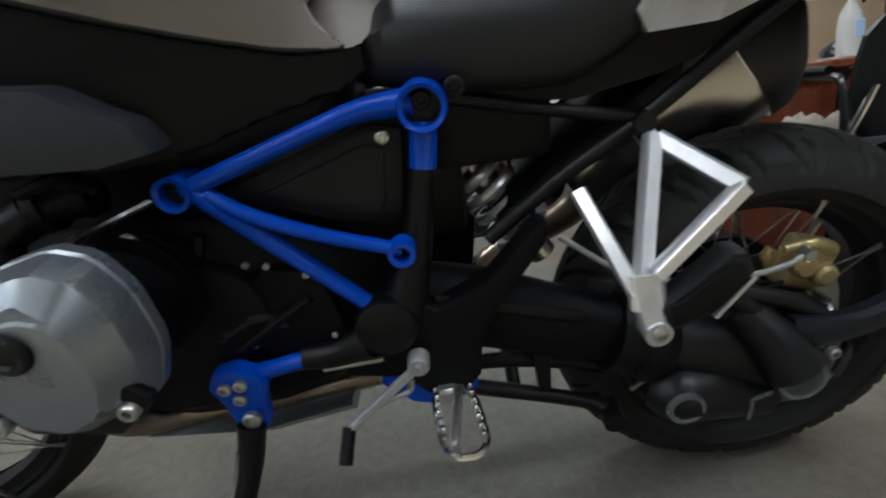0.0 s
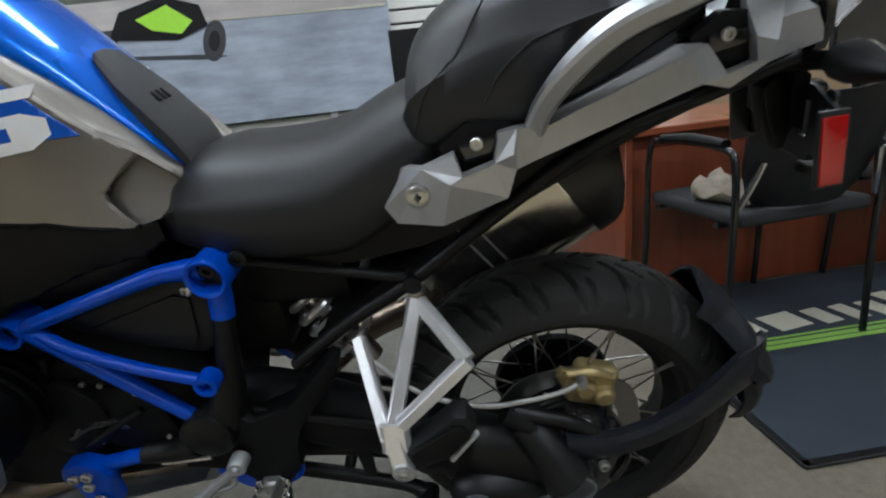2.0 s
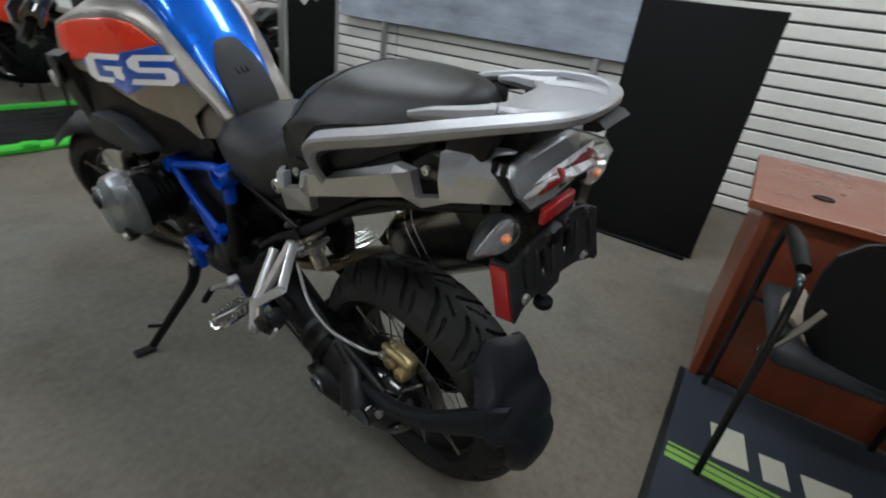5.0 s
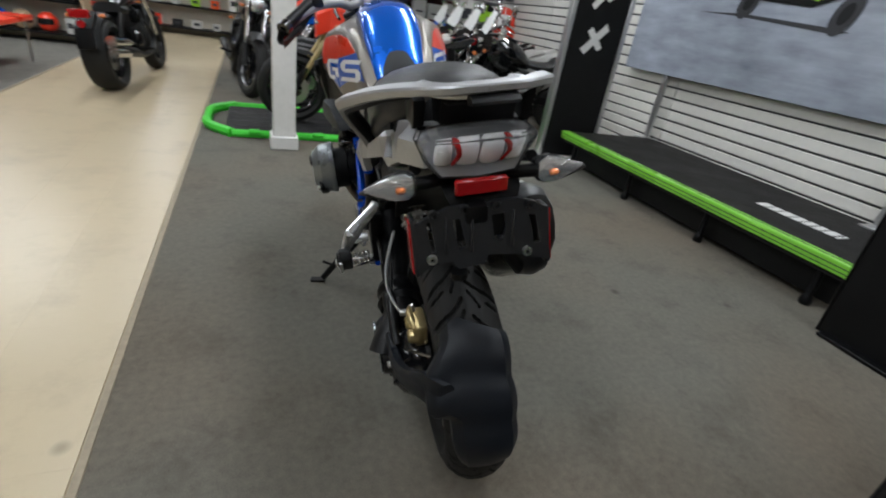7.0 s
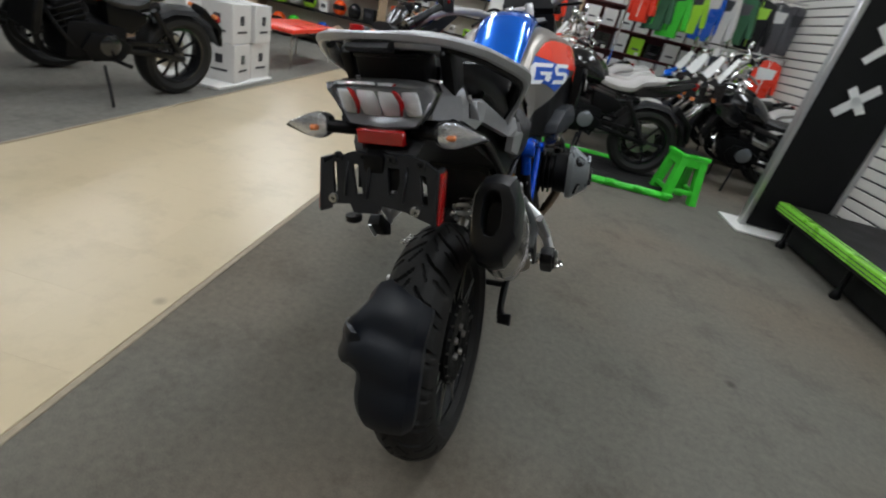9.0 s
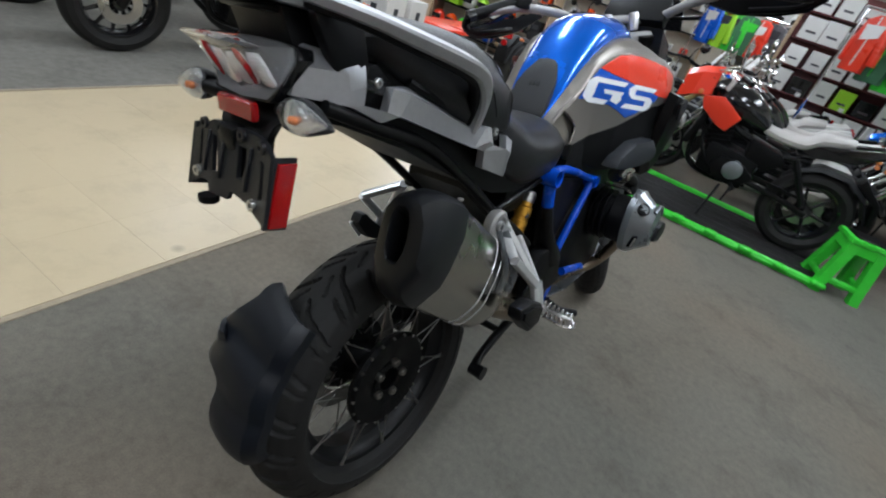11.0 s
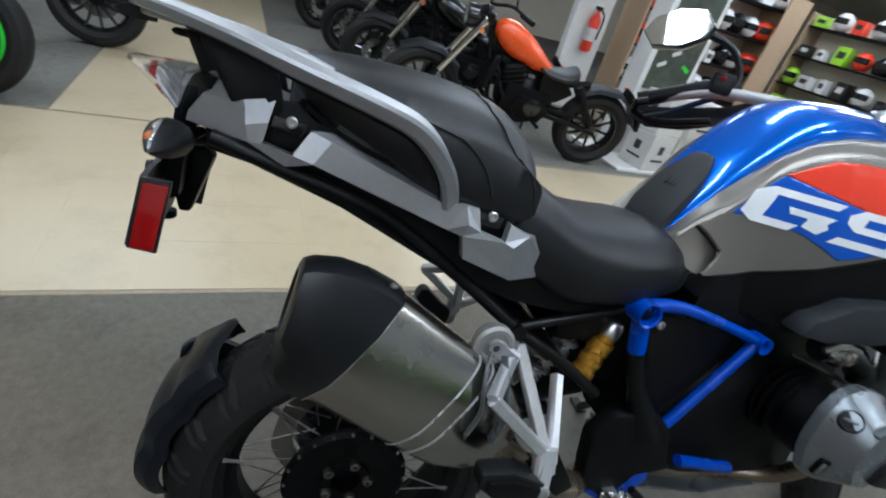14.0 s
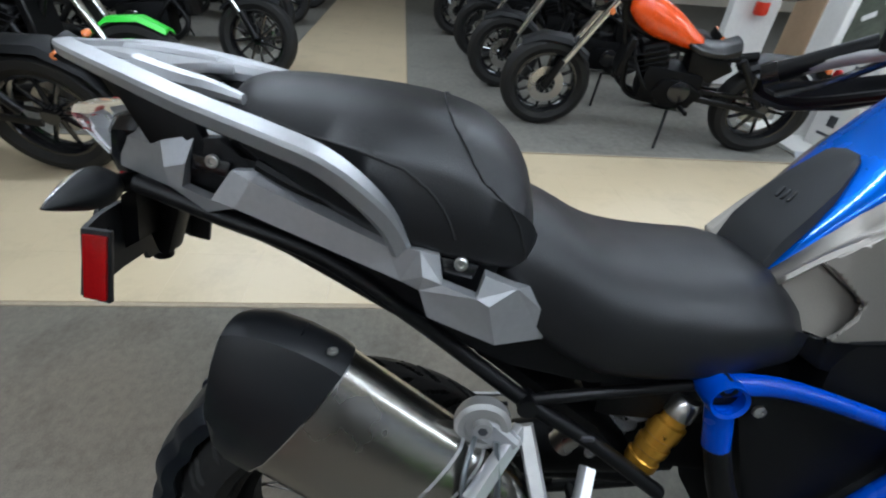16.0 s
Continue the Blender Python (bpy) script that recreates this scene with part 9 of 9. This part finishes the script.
# clothes racks
def clothes_rack(m, label, n, cols):
    r = thing("clothes_rack", label, "clothes rack", m, "clothes racks")
    for s in (-1, 1):
        part("upright", rod((s * 0.75, 0, 0), (s * 0.75, 0, 1.55), 0.016, 8), M["chrome"], r)
        part("foot", box((s * 0.75, 0, 0.015), (0.05, 0.5, 0.03), None, 0.006), M["chrome"], r)
    part("rail", rod((-0.75, 0, 1.55), (0.75, 0, 1.55), 0.014, 8), M["chrome"], r)
    for k in range(n):
        x = -0.68 + 1.36 * k / (n - 1)
        w, l = rnd.uniform(0.19, 0.25), rnd.uniform(0.65, 0.95)
        pr = [(-0.05, 1.50), (-w, 1.42), (-w - 0.04, 1.05), (-w + 0.06, 1.05), (-w + 0.05, 1.5 - l), (w - 0.05, 1.5 - l), (w - 0.06, 1.05), (w + 0.04, 1.05), (w, 1.42), (0.05, 1.50)]
        part("jacket", prism(pr, x - 0.025, x + 0.025, 0.012), M[cols[k % len(cols)]], r)
        part("jacket_panel", prism([(-w * 0.5, 1.38), (w * 0.5, 1.38), (w * 0.4, 1.22), (-w * 0.4, 1.22)], x - 0.030, x - 0.026, 0.0), M[cols[(k + 2) % len(cols)]], r)
    return r


def hung_row(m, label, items, top):
    """A rail of clothes on wall brackets; items give place, width, length, turn, colour and trim."""
    r = thing("clothes_rail", label, "clothes rail", m, "clothes racks")
    x0, x1 = items[0][0] - 0.2, items[-1][0] + 0.2
    part("rail", rod((x0, 0, top), (x1, 0, top), 0.013, 8), M["chrome"], r)
    for x in (x0 + 0.02, x1 - 0.02):
        part("upright", rod((x, 0.03, 0), (x, 0.03, top), 0.016, 8), M["chrome"], r)
        part("foot", box((x, 0.03, 0.015), (0.05, 0.5, 0.03), None, 0.006), M["chrome"], r)
    for x, w, l, turn, col, trim in items:
        jm = Matrix.Translation((x, 0, top)) @ pose(0, 0, 0, 0, 0, turn)
        out = [(-0.05, -0.04), (-w * 0.8, -0.09), (-w * 1.15, -0.42), (-w * 1.2, -l * 0.85), (-w * 0.85, -l * 0.86), (-w * 0.72, -0.34), (-w * 0.70, -l), (w * 0.70, -l), (w * 0.72, -0.34), (w * 0.85, -l * 0.86), (w * 1.2, -l * 0.85), (w * 1.15, -0.42), (w * 0.8, -0.09), (0.05, -0.04)]
        jk = part("jacket", prism(out, -0.035, 0.035, 0.015), M[col], r, m=jm @ pose(0, 0, 0, 0, 0, 90))
        part("jacket_panel", prism([(-w * 0.6, -0.14), (w * 0.6, -0.14), (w * 0.5, -0.30), (-w * 0.55, -0.26)], -0.041, 0.041, 0.0), M[trim], jk)
        part("jacket_zip", box((0, 0, -l * 0.5), (0.084, 0.012, l * 0.82), None, 0), M[trim], jk)
        part("hanger_hook", tube([(0, 0, -0.05), (0, 0, -0.01), (0, 0.012, 0.012)], 0.004, 6), M["chrome"], jk)
    return r


JC = [("red_paint", "white_print"), ("dark_plastic", "lime"), ("decal_blue", "card_white"), ("jacket_green", "green_plastic"), ("jacket_grey", "white_print"), ("card_white", "ink"), ("green_plastic", "ink"), ("jacket_grey", "ink"), ("jacket_green", "jacket_grey"), ("lime", "ink")]
hung_row(ROOM @ pose(0, 6.55, 0), "chrome rail of green, checked and dark jackets hung high", [(1.25 + 0.21 * k, 0.20, 0.62 + 0.05 * (k % 3), (-52 + 13 * (k % 5)), *JC[(k * 3) % 10]) for k in range(10)], 2.05)
hung_row(ROOM @ pose(0, 6.35, 0), "chrome rail with a white, a black and a red vest", [(2.40, 0.17, 0.55, -15, "card_white", "ink"), (2.72, 0.19, 0.60, 10, "dark_plastic", "lime"), (3.05, 0.19, 0.52, -8, "red_paint", "white_print")], 1.38)
hung_row(ROOM @ pose(0, 9.6, 0), "chrome rail of mixed riding jackets", [(-0.6 + 0.2 * k, 0.20, 0.65, -40 + 17 * (k % 4), *JC[(k * 7 + 2) % 10]) for k in range(9)], 1.9)

# maroon display wall with rows of small white boxes
bw = thing("box_display", "maroon display wall with rows of white boxes and a tan edge", "display", ROOM)
part("board", box((1.85, 7.86, 1.15), (2.56, 0.05, 2.30), None, 0.004), M["maroon"], bw)
part("board_edge", box((0.55, 7.83, 1.15), (0.04, 0.14, 2.30), None, 0.004), M["tan_board"], bw)
for k in range(5):
    part("shelf", box((1.85, 7.76, 0.66 + 0.33 * k), (2.50, 0.17, 0.02), None, 0.003), M["maroon"], bw)
    for j in range(9):
        w, h = rnd.uniform(0.205, 0.255), rnd.uniform(0.20, 0.285)
        g = thing("shelf_box", "small white box on the maroon display wall", "box", ROOM @ pose(0.74 + 0.275 * j + rnd.uniform(-0.02, 0.02), 7.745, 0.671 + 0.33 * k, 0, 0, rnd.uniform(-6, 6)), "white boxes on the wall")
        part("carton", box((0, 0, h / 2), (w, 0.13, h), None, 0.004), M["white_print" if rnd.random() < 0.88 else rnd.choice(["red_paint", "lime", "black_gloss"])], g)
        part("printed_bar", box((0.0, -0.0665, h * 0.35), (w * 0.5, 0.003, h * 0.10), None, 0), M["jacket_grey"], g)
        if j % 2:
            part("price_card", box((w * 0.2, -0.082, h * 0.1), (0.06, 0.002, 0.05), None, 0), M["white_print"], g)

# free-standing goods shelves beyond the bench
shelf_unit(ROOM @ pose(-3.75, 7.6, 0, 0, 0, 90), "wooden shelf packed with coloured goods", 2.2)
shelf_unit(ROOM @ pose(-5.4, 6.3, 0, 0, 0, 90), "wooden shelf packed with coloured goods", 2.2)
for cx, cy in ((-3.75, 7.5), (-5.4, 6.2)):
    for k in range(5):
        for j in range(8):
            goods(ROOM @ pose(cx - 0.96 + 0.27 * j, cy, 0.135 + 0.40 * k, 0, 0, 90 + rnd.uniform(-12, 12)), "helmet" if rnd.random() < 0.4 else "box", rnd.choice(PAL + ["green_plastic", "orange_paint", "tan_board", "red_paint"]), "goods on the tall shelves")

# ---- vinyl tiles, each a piece of its own where the camera passes nearest ----
TS = 0.305
tiles = tagged(part("floor_tiles", box(((TX0 + TX1) / 2, (Y0 + Y1) / 2, -0.0045), (TX1 - TX0, Y1 - Y0, 0.003), None, 0), M["tile_joint"], None, "cream marbled vinyl floor tiles", ROOM, sharp=0), "", "tiled floor", "", "structure")
tile0 = None
rest = bmesh.new()
count = 0


def lay(x, y):
    global tile0, count
    if -2.6 < x < -0.9 and -4.2 < y < 8.6 or (x < -2.5 and x > -5.0):
        if tile0 is None:
            tile0 = part("tile", box((0, 0, 0), (TS - 0.0006, TS - 0.0006, 0.004), None, 0), M["tile"], tiles, m=Matrix.Translation((x, y, -0.001)), sharp=0)
        else:
            again(tile0, Matrix.Translation((x, y, -0.001)) @ pose(0, 0, 0, 0, 0, 90 * (count % 4)))
        count += 1
    else:
        vs = [rest.verts.new((x + a * (TS / 2 - 0.0006), y + b * (TS / 2 - 0.0006), 0.001)) for a, b in ((-1, -1), (1, -1), (1, 1), (-1, 1))]
        rest.faces.new(vs)


for i in range(5):
    y = Y0 + TS / 2
    while y < Y1:
        lay(TX1 - 0.012 - TS / 2 - i * TS, y)
        y += TS
x = TX0 - 0.012 - TS / 2
while x > X0:
    for j in range(4):
        lay(x, CY0 + TS / 2 + j * TS)
    x -= TS
tagged(part("tile_field", rest, M["tile"], tiles, "far vinyl tiles", sharp=0), "", "", "", "stuff")
cross = tagged(part("floor_screed", box(((X0 + TX0) / 2 - 0.01, (CY0 + CY1) / 2, -0.0045), (TX0 - X0 - 0.02, CY1 - CY0, 0.003), None, 0), M["tile_joint"], None, "dark joints under the cross aisle tiles", ROOM, sharp=0), "", "tiled floor", "", "structure")
